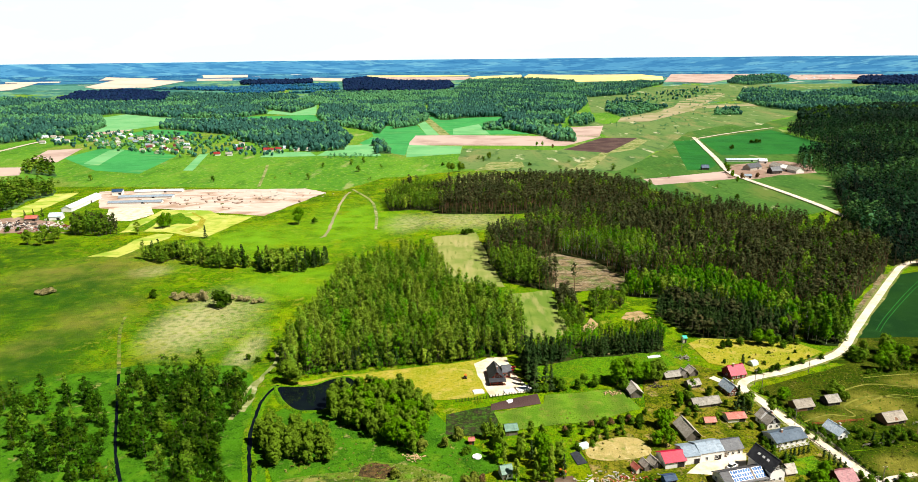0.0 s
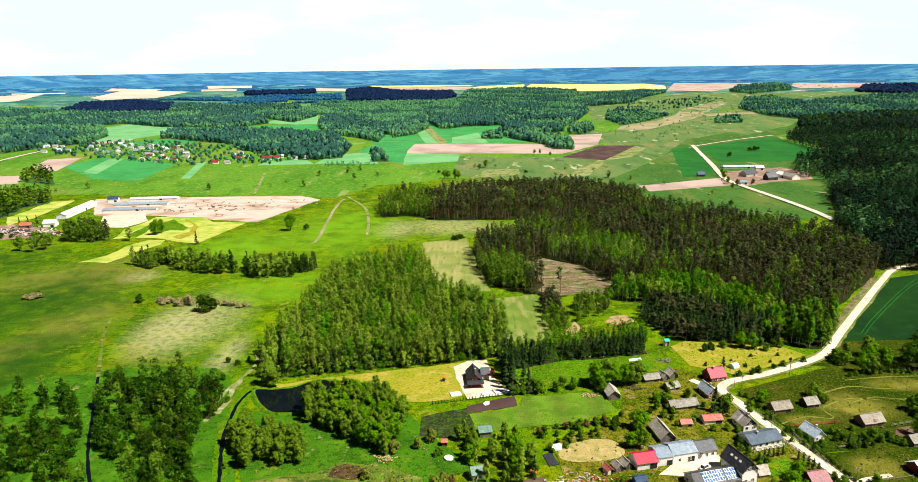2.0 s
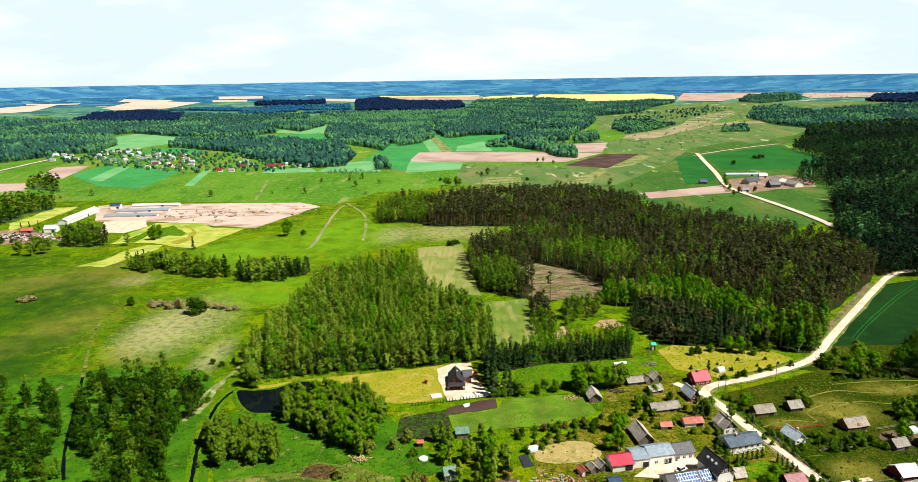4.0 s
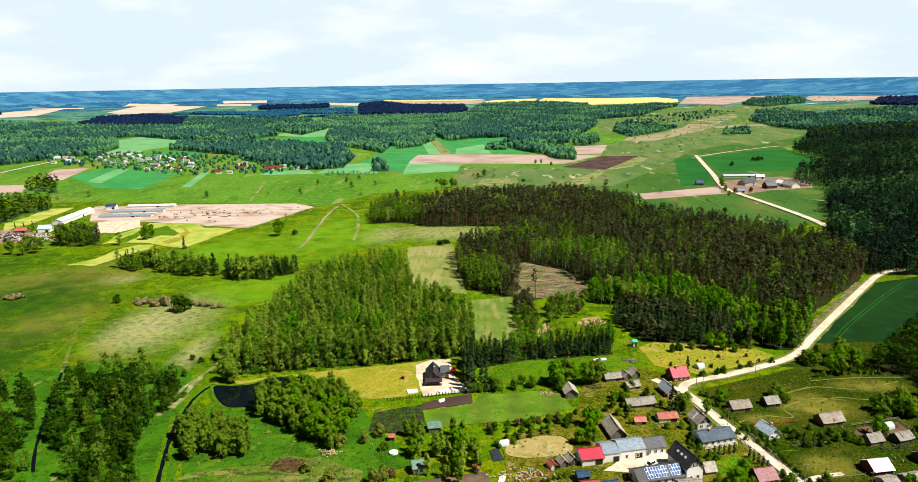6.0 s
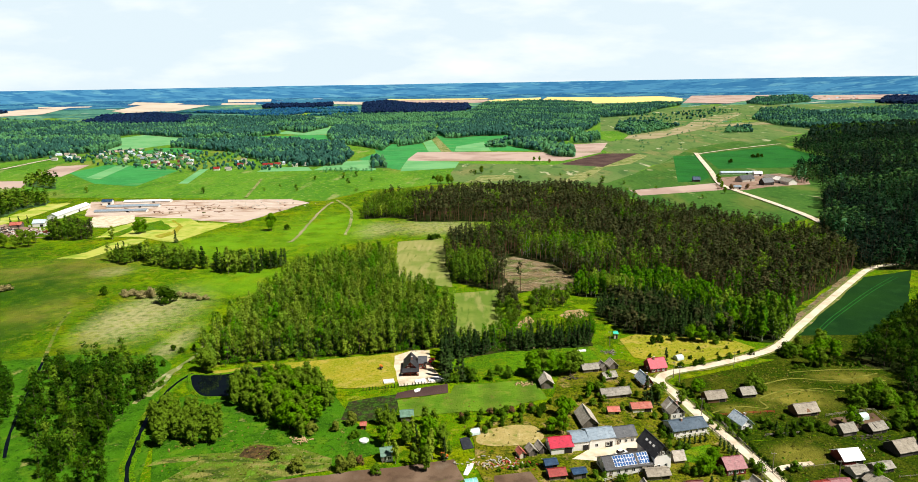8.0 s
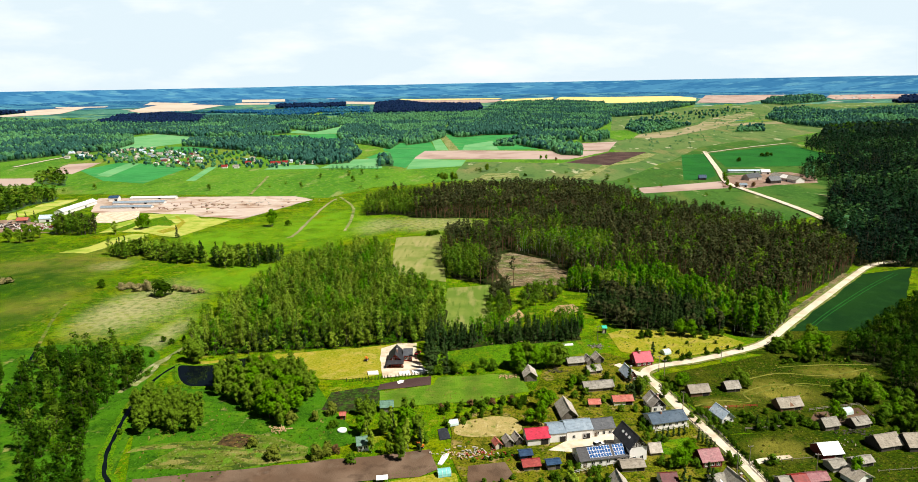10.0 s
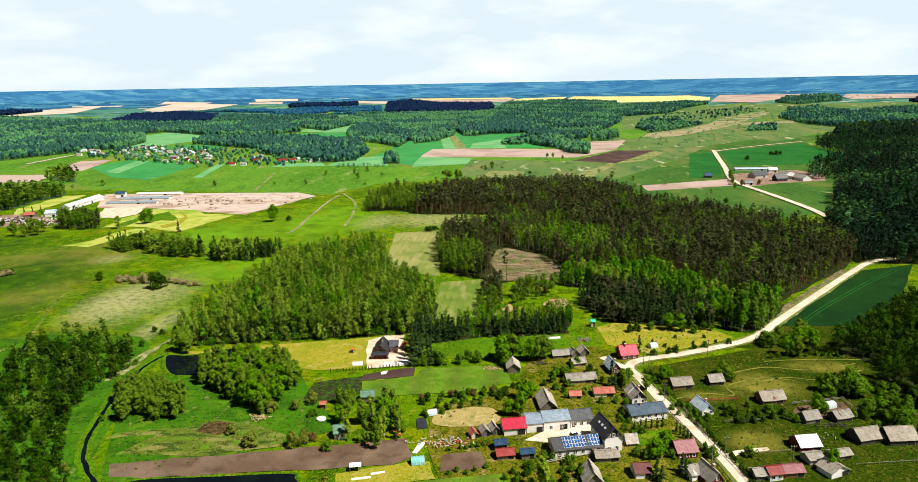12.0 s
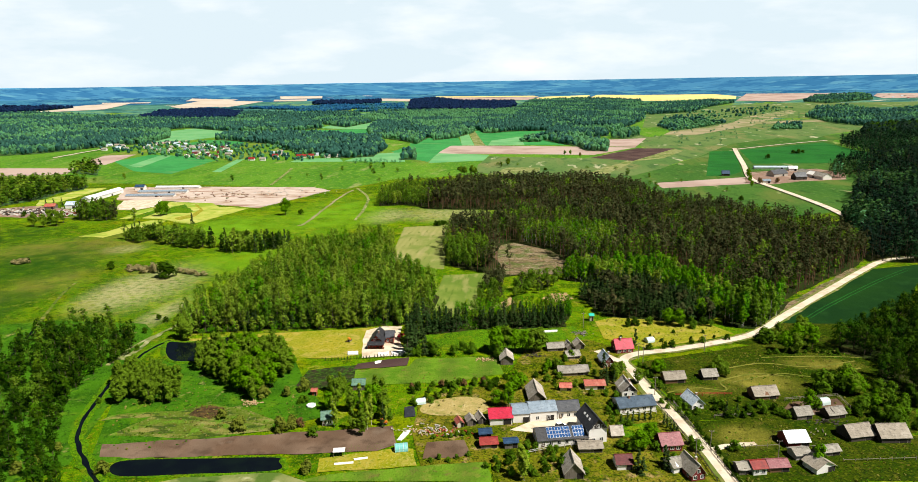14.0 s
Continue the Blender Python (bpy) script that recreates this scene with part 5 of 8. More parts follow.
# roads
ROAD = [(164, 197.6), (159.7, 221.4), (154.1, 244), (147.6, 265.8), (142.2, 288.7), (138.6, 302.9), (145.2, 311.9), (164.4, 319.4), (189.5, 331.5), (210.4, 345.5), (234.5, 374.6), (267.8, 414.3), (318.7, 474.3), (343.9, 500.9), (369.2, 512.5)]
strip("road_verge", ROAD, 7.4, VERGE, "worn grassy verge of a gravel road", "verge", 0.34, edge=0.35)
strip("road", ROAD, 4.5, GRAVEL, "pale unpaved gravel village road", "road", 0.38, 0.1, edge=0.12)
strip("road", [(138.9, 302.9), (134.7, 304.6), (127.3, 314.8)], 4.0, GRAVEL, "pale gravel side lane", "road", 0.36, edge=0.2)
strip("road", [(457, 1327), (429, 1194), (402, 1064), (372, 927), (373, 867), (380, 798), (386, 713), (384, 654)], 7.5, GRAVEL, "pale gravel road across far fields", "road", 1.0)
strip("road", [(453, 1306), (565, 1404), (684, 1490)], 5.0, GRAVEL, "pale field track", "road", 1.0)
strip("path", [(-827, 1189), (-839, 1305), (-842, 1377)], 8.0, STRAW, "pale far country road", "road", 1.0)
strip("path", [(-257, 851), (-277, 950), (-294, 1027)], 4.0, DRY, "pale farm path through a meadow", "path", 1.0)

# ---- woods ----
MIX_B = {"a": LEAF_BIRCH, "b": LEAF_ALDER, "c": LEAF_BRIGHT, "d": LEAF_PINE, "e": LEAF_SPRUCE, "f": LEAF_FAR, "g": LEAF_FAR_DARK, "h": LEAF_DISTANT, "n": LEAF_NAVY, "t": LEAF_THICKET, "y": LEAF_EAST_MID, "x": LEAF_EAST, "z": LEAF_EAST_LIT, "u": LEAF_HAZY}
BIRCHES = [("bush", 6, 1.0, 0.06, "c"), ("birch", 17, 1.0, 0.44, "a"), ("birch", 16, 1.1, 0.35, "b"), ("birch", 17, 1.05, 0.15, "c")]
PINES = [("birch", 17, 0.95, 0.10, "c"), ("pine", 19, 1.0, 0.72, "d"), ("spruce", 17, 1.0, 0.08, "e"), ("birch", 18, 1.0, 0.22, "b")]
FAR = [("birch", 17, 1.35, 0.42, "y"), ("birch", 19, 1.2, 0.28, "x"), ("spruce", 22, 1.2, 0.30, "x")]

GROVE = [(-92.6, 319.5), (-99.4, 338.6), (-97.9, 359.7), (-94, 378.3)] + [(-92.6, 412.5), (-86.3, 476.7), (-74.6, 502.1), (-42.7, 531.5), (-18.7, 522.8), (-5.6, 451.3), (20.5, 423), (36.5, 392.2)] + [(36.9, 358.6), (34, 345.1), (-12.9, 335.7), (-55.2, 328.3), (-69.5, 323.8)]
wood("birch_grove", GROVE, 4.1, BIRCHES, MIX_B, "dense grove of fresh green birch and alder", 330, 0.022, 11, spread=0.26, group=12)
wood("grove_edge", [(-92.2, 315.3), (-100.3, 341), (-93.3, 376.4), (-89.9, 382.2), (-86.2, 376.3), (-90.3, 338.5), (-86.5, 323.9), (-13.6, 340.5), (33.9, 350), (34.7, 343.4), (-12.4, 332.6), (-54.4, 325.3), (-68.5, 320.9)], 3.2, [("bush", 4.5, 1.1, 0.5, "c"), ("birch", 9, 1.4, 0.3, "a"), ("bush", 5, 1.0, 0.2, "b")], MIX_B, "leafy undergrowth along the edge of a grove", 110, 0.05, 29, floor=None)
wood("spruce_belt", [(-61.5, 328.3), (-13.1, 337.3), (32.3, 347.5), (31, 356.9), (-14.4, 345.4), (-63.7, 336)], 3.3, [("spruce", 10, 1.2, 0.8, "e"), ("birch", 8, 1.3, 0.2, "c")], MIX_B, "dark spruce belt along a mown lawn", 190, 0.038, 12, floor=None)
wood("spruce_belt", [(36.4, 327.8), (39.2, 340.2), (69.4, 348.1), (114.3, 356.2), (114.1, 346.2), (68.8, 339.2)], 2.9, [("spruce", 11.5, 1.15, 0.85, "e"), ("bush", 4, 1.2, 0.15, "c")], MIX_B, "dense dark spruce hedge along a grass strip", 200, 0.036, 13)
wood("birch_belt", [(33.8, 313.5), (32.1, 345.1), (63.5, 360.1), (116.8, 374.3), (114.9, 356.2), (69.4, 348.1), (38.6, 338.6)], 3.5, [("birch", 11.5, 1.0, 0.6, "c"), ("birch", 12, 1.0, 0.2, "b"), ("spruce", 10, 1.1, 0.2, "e")], MIX_B, "belt of young bright birches behind spruces", 190, 0.030, 30)
wood("spruce_row", [(34.2, 300.3), (32.4, 319.1), (32.9, 340.2), (37.3, 340.2), (37.9, 310.8)], 3.6, [("spruce", 17, 1.0, 1, "e")], MIX_B, "tall dark spruces beside the sandy yard", 300, 0.034, 14)
CLEARING = [(54.8, 525.8), (77, 545.4), (107.8, 517.3), (123, 466.9), (111.7, 445.3), (75.4, 443.4), (63.8, 454.2), (70.8, 470.8)]
BIRCH_BAND = [(80, 549), (109, 521), (126, 482), (150, 498), (163, 534), (158, 572), (118, 578), (95, 568)]
BIRCH_LOBE = [(21, 516), (33, 466), (56, 455), (67, 472), (53, 525), (36, 532)]
PINEWOOD = [(22.1, 516.2), (19.5, 577.4)] + [(27.6, 576.6), (59.1, 612.5), (79.8, 647.7), (144, 681.2), (195, 730), (240, 689), (298, 636), (333.7, 575.2), (336, 506.7)] + [(343.9, 519.5), (316.7, 483.1), (265.2, 427.6), (241.3, 399.8), (213.1, 400.2), (205.1, 428.6), (186.4, 486.1), (123.9, 472.6), (118.4, 464.1), (75.3, 440.8), (34.8, 464.4)]
wood("pine_forest", PINEWOOD, 4.4, PINES, MIX_B, "tall dark pine forest mixed with light birches", 104, 0.030, 15, holes=[CLEARING, BIRCH_BAND, BIRCH_LOBE], bark=BARK_PINE, group=34, spread=0.28)
wood("birch_stand", BIRCH_BAND, 4.0, [("birch", 16, 1.0, 0.55, "b"), ("birch", 15, 1.0, 0.30, "c"), ("birch", 17, 0.95, 0.15, "a")], MIX_B, "light green birches behind a felled clearing", 150, 0.032, 151, bark=BARK_PALE, floor=None)
wood("birch_stand", BIRCH_LOBE, 4.2, [("birch", 14, 1.15, 0.62, "b"), ("round", 13, 0.9, 0.23, "d"), ("birch", 13, 1.1, 0.15, "a")], MIX_B, "light birches and bushy pines at a forest edge", 170, 0.034, 152, floor=None)
patch("clearing", [(54.8, 525.8), (76.7, 539.8), (107.8, 517.3), (123, 466.9), (112.2, 449.2), (75.6, 446), (63.9, 456.9), (70.8, 470.8)], CLEARED, "felled clearing with brush and bare soil", "clearing", edge=2)
wood("pine_forest", [(-30, 697), (-14, 730), (-32, 775), (-10, 800), (-16, 828), (72, 855), (161, 858), (221, 776), (207, 729), (157, 724), (79, 697), (60.6, 685.7), (-18.8, 689.4)], 5.4, [("pine", 19, 1.05, 0.8, "d"), ("birch", 17, 1.1, 0.2, "b")], MIX_B, "dark pine wood beyond a meadow", 70, 0.038, 16, bark=BARK_PINE)
wood("birch_end", [(-76, 704), (-86, 758), (-78, 812), (-46, 833), (-12, 815), (-22, 790), (-6, 738), (-30, 702), (-50, 712)], 4.6, [("birch", 15, 1.2, 0.6, "b"), ("birch", 14, 1.3, 0.3, "a"), ("pine", 18, 1.0, 0.1, "d")], MIX_B, "light green birches at the end of a pine wood", 120, 0.034, 33)
wood("young_wood", [(114.1, 435.1), (118, 461.3), (182.4, 471.3), (203.9, 425), (212.7, 399.1), (205, 379.1), (188.3, 400.5), (163.3, 429.3), (136.5, 429.8)], 3.8, [("birch", 13, 1.0, 0.75, "c"), ("birch", 13, 1.0, 0.25, "a")], MIX_B, "dense young birch wood of bright green", 190, 0.040, 17, bark=BARK_PALE)
wood("young_pines", [(121.9, 401.4), (136.1, 427.3), (162.7, 426.9), (187.6, 398.4), (202.6, 377.2), (190.2, 357.4), (168.3, 359.3), (137, 364.9)], 3.6, [("spruce", 10, 1.2, 0.7, "e"), ("pine", 11, 1.5, 0.3, "d")], MIX_B, "dense young wood of dark conifers", 150, 0.042, 28)
wood("road_birches", [(195.9, 355.6), (208.9, 384.9), (227.3, 400), (244.9, 399.8), (228.7, 370.4), (214.4, 350.4)], 4.2, [("birch", 17, 0.9, 0.4, "c"), ("birch", 16, 1, 0.6, "b")], MIX_B, "light green birches beside the gravel road", 220, 0.037, 18, bark=BARK_PALE)
wood("pines_in_field", [(58.1, 376.8), (61.7, 419), (67.7, 450.1), (77.4, 443.3), (77.2, 402), (72.6, 371.9)], 5.0, [("round", 9, 0.9, 0.7, "d"), ("round", 8, 0.9, 0.3, "b")], MIX_B, "group of dark pines in a mown field", 320, 0.045, 19, floor=None)
wood("pines_in_field", [(78.7, 407.4), (90.8, 436.7), (110.9, 440.2), (109, 412.6), (83.3, 396.6)], 5.0, [("round", 9, 0.9, 0.5, "b"), ("round", 9, 0.9, 0.5, "d")], MIX_B, "group of trees beside a sandy bank", 320, 0.045, 20, floor=None)
ROW_MIX = [("birch", 11, 1.6, 0.35, "b"), ("birch", 13, 1.3, 0.3, "a"), ("spruce", 12, 1.0, 0.2, "e"), ("birch", 10, 1.5, 0.15, "t")]
for k, line in enumerate(([(-264.6, 533.1), (-265.6, 543.5), (-248.1, 549.9), (-235.6, 543.5), (-229.4, 531.2), (-240.8, 523.2)], [(-221.4, 517.5), (-232.9, 541.5), (-202.9, 533.3), (-175.6, 529.4), (-165.1, 508.4), (-179.8, 506.5), (-201.1, 510)], [(-157.4, 497.6), (-166.8, 525.5), (-150.5, 529.5), (-123, 529.6), (-109, 510.6), (-122.1, 494.4), (-145.5, 494.2)], [(-116.2, 510.6), (-120.5, 529.6), (-112, 533.7), (-104.1, 521.9), (-107.8, 507)])):
    wood("tree_row", line, 4.2, ROW_MIX, MIX_B, "row of dark trees across a meadow", 170, 0.042, 21 + 100 * k, spread=0.38, floor=None)
wood("farm_grove", [(-362, 612), (-376, 634), (-350, 643), (-335, 637), (-321.6, 617.3), (-334.5, 609.4)], 5.0, [("birch", 18, 1.1, 0.6, "b"), ("birch", 18, 1.0, 0.4, "d")], MIX_B, "grove of tall trees beside farm rubble", 150, 0.04, 421, floor=None)
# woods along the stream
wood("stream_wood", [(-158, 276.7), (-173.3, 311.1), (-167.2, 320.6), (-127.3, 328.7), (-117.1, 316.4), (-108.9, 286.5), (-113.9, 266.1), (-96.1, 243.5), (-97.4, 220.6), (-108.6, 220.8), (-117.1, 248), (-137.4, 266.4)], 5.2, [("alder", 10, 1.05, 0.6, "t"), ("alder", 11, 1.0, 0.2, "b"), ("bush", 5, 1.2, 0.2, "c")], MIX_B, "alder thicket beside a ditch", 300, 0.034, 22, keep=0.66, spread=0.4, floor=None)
wood("stream_wood", [(-175.6, 221.7), (-223, 294), (-213, 305.6), (-193, 306.5), (-166, 287.4), (-151, 257.3), (-132, 221.1)], 5.2, [("alder", 10, 1.05, 0.76, "t"), ("alder", 11, 1.0, 0.11, "b"), ("bush", 5, 1.2, 0.15, "c")], MIX_B, "alder thicket on wet ground, leaves darkened for shade", 300, 0.034, 23, keep=0.66, spread=0.4, floor=None)
wood("stream_wood", [(-74.8, 174.1), (-150.7, 263.1), (-161, 290.6), (-147.8, 307.8), (-117.2, 314.6), (-103.6, 295.4), (-104.8, 260.8), (-95.9, 233.2), (-78.7, 206.8), (-53.6, 176.2)], 5.2, [("alder", 10, 1.05, 0.76, "t"), ("alder", 11, 1.0, 0.11, "b"), ("bush", 5, 1.2, 0.15, "c")], MIX_B, "alder thicket along the stream, leaves darkened for shade", 300, 0.034, 24, keep=0.86, spread=0.4, floor=None)
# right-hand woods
# cloud shade over this wood is in its dark leaf colour
wood("road_wood", [(239.6, 324.2), (270.6, 358.9), (317, 401.3), (340.6, 403), (307.6, 316), (270.5, 271.7), (254.3, 275.4), (243.5, 285.5), (255.1, 311.5)], 6.0, [("round", 14, 0.85, 1.0, "t")], MIX_B, "leafy wood beside a winter crop, leaves darkened for shade", 420, 0.032, 25)
EAST = [(331.6, 498.2), (363.9, 546.2), (366, 638), (394, 677), (424, 747), (450, 802), (474, 818), (484, 873), (516, 962), (508, 1015), (545, 1086), (594, 1128), (660, 1170), (646, 1221), (655, 1322), (668, 1400), (760, 1515), (880, 1609), (990, 1601), (1114, 1541), (946, 994), (505, 491), (382, 493.8)]
GLADE = [(335.4, 593.7), (354, 628), (368, 633), (353.1, 598.3)]
EAST_NEAR = [(331.6, 498.2), (350, 560), (366, 638), (394, 677), (424, 747), (450, 802), (720, 802), (505, 491), (382, 493.8)]
wood("east_forest", EAST_NEAR, 5.4, FAR, MIX_B, "mixed forest beside a winter crop, leaves darkened for shade", 64, 0.038, 126, bark=BARK, holes=[GLADE], floor=FLOOR, spread=0.35, group=55, keep=0.92)
wood("east_forest", EAST, 7.2, FAR, MIX_B, "mixed forest stretching far away, leaves darkened for shade", 38, 0.050, 26, bark=BARK, holes=[EAST_NEAR], spread=0.38, group=110, keep=0.92, floor=None)
# trees in the lit leaf copy, set among the shaded ones
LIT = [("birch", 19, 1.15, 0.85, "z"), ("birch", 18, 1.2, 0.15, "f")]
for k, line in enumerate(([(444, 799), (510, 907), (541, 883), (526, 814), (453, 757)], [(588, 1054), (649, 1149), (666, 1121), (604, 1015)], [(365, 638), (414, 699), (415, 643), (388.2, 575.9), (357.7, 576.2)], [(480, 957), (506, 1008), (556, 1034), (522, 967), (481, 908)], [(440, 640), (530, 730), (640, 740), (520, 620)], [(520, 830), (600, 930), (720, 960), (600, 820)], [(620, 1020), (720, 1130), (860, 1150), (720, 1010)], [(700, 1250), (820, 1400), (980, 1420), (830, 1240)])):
    wood("east_forest", line, 8.0, LIT, MIX_B, "forest trees with a sunlit tone put into their leaves", 40, 0.058, 260 + k, bark=BARK_PINE, floor=None, spread=0.25)
patch("glade", GLADE, LUSH, "small bright glade in a forest", "meadow", edge=2)

# far woods
def far_wood(poly, step, seed, mix, detail=26, size=0.10, label="far wood of mixed green trees", patchy=0.0):
    return wood("far_wood", poly, step, mix, MIX_B, label, detail, size, seed, floor=None if patchy else FLOOR_FAR, patchy=patchy, spread=0.4)

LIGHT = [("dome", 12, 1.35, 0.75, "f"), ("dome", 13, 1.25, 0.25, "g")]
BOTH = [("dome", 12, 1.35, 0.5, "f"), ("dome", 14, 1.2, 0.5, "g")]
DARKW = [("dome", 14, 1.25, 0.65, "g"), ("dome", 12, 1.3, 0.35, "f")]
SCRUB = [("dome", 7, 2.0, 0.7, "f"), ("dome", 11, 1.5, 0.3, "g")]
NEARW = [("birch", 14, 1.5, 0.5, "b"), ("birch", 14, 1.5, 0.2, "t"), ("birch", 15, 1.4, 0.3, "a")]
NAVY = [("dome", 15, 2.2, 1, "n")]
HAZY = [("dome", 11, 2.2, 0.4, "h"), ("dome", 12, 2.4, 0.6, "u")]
# woods with the shade of clouds put into their leaf colour
far_wood([(-2577, 2597), (-2850, 2900), (-2700, 3200), (-2400, 3250), (-2246, 3219), (-2239, 2972)], 18.0, 31, NAVY, label="far pine wood with cloud shade in its colour")
far_wood([(-1503, 2581), (-1622, 2937), (-1469, 3089), (-1223, 2913), (-1101, 2582), (-1295, 2504)], 12.6, 32, NAVY, label="far pine wood with cloud shade in its colour")
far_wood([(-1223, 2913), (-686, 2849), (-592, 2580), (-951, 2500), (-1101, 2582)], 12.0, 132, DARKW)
far_wood([(-507, 3062), (-635, 3814), (-542, 4028), (-333, 3699), (-47, 3630), (-29, 3274), (-101, 2979)], 12.0, 33, NAVY, label="far pine wood with cloud shade in its colour")
far_wood([(-1110, 3513), (-1182, 3779), (-814, 3843), (-763, 3620), (-854, 3482)], 15.6, 34, NAVY, label="far pine wood with cloud shade in its colour")
far_wood([(1760, 3103), (2000, 3451), (2390, 3405), (1955, 2755)], 15.6, 35, NAVY, label="far pine wood with cloud shade in its colour")
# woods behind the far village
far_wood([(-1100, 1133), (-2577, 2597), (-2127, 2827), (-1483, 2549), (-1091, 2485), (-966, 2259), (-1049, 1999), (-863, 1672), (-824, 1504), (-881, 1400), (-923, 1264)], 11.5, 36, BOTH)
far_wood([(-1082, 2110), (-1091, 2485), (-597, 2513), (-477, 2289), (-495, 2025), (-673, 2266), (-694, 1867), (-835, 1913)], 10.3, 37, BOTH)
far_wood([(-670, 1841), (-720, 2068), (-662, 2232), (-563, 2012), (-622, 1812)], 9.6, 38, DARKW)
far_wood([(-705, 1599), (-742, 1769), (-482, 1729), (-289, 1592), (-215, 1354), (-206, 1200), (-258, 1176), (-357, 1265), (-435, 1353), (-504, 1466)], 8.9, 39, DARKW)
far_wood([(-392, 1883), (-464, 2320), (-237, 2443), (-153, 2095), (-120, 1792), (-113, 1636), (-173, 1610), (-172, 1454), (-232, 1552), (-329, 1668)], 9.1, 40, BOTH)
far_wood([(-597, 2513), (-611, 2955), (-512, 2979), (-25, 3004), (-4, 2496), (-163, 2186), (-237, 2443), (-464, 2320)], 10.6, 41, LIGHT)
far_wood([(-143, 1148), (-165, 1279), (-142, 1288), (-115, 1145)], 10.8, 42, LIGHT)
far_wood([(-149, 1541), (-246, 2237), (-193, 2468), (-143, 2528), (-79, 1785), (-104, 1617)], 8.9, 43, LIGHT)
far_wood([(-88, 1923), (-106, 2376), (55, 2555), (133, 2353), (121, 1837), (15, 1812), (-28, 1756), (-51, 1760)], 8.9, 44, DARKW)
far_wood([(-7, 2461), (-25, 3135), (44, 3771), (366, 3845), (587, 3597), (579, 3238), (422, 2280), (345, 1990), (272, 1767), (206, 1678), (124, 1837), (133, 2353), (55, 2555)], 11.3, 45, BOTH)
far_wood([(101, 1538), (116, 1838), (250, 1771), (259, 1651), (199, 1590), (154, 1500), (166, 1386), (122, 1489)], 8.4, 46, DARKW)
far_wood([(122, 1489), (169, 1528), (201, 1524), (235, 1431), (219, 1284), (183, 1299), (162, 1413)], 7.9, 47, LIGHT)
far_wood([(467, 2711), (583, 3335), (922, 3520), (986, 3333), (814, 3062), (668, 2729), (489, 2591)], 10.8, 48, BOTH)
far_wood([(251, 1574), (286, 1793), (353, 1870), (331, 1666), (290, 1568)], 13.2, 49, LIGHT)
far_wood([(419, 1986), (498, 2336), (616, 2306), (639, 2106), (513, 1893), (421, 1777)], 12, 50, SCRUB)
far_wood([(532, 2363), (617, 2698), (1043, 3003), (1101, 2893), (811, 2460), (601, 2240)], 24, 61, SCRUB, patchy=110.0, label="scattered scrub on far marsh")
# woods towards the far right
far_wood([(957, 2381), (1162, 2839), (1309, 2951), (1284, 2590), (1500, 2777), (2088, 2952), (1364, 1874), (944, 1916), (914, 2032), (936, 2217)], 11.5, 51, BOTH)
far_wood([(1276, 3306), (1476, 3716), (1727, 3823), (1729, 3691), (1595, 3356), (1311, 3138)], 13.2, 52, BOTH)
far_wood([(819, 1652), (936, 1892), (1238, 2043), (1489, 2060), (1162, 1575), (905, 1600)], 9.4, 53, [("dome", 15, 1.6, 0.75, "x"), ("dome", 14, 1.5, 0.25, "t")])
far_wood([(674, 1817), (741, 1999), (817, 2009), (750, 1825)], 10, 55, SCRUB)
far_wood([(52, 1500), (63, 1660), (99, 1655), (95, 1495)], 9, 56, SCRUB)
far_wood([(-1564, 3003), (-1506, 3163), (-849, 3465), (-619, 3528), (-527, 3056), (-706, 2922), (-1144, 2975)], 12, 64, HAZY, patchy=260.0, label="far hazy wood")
far_wood([(-506, 676), (-507, 699), (-500, 718), (-497, 740), (-506, 775), (-504, 791), (-494, 807), (-508, 838), (-560, 870), (-640, 850), (-660, 720), (-640, 660), (-580, 640)], 6.5, 57, NEARW, 60, 0.055)
far_wood([(-635, 976), (-676, 1059), (-637, 1055), (-570, 944)], 9, 58, NEARW)


# scattered far bushes
wood("hedgerow", [(-225, 1102), (-220, 1146), (-136, 1123), (-132, 1100), (-208, 1093)], 12, [("bush", 6, 1.3, 1, "f")], MIX_B, "thin far hedge", 60, 0.08, 50, floor=None)
wood("scattered_bushes", [(17, 944), (22, 1079), (206, 1062), (279, 884), (371, 713), (250, 720), (108, 959), (50, 963)], 45, [("bush", 6, 1.6, 0.7, "b"), ("birch", 9, 2.2, 0.3, "b")], MIX_B, "scattered bushes on far pasture", 70, 0.075, 51, floor=None, keep=0.6)
wood("scattered_bushes", [(-551, 869), (-492, 966), (-277, 898), (-151, 1095), (-73, 1088), (-95, 863), (-355, 857)], 50, [("bush", 6, 1.6, 0.6, "b"), ("birch", 10, 2.2, 0.4, "b")], MIX_B, "scattered bushes on far pasture", 70, 0.075, 52, floor=None, keep=0.5)
wood("scattered_bushes", [(295, 1417), (402, 1781), (618, 2216), (1177, 2900), (905, 2147), (575, 1660), (419, 1343)], 45, [("bush", 6, 1.6, 1, "f")], MIX_B, "scattered willow bushes on marsh", 60, 0.08, 53, floor=None, keep=0.6)
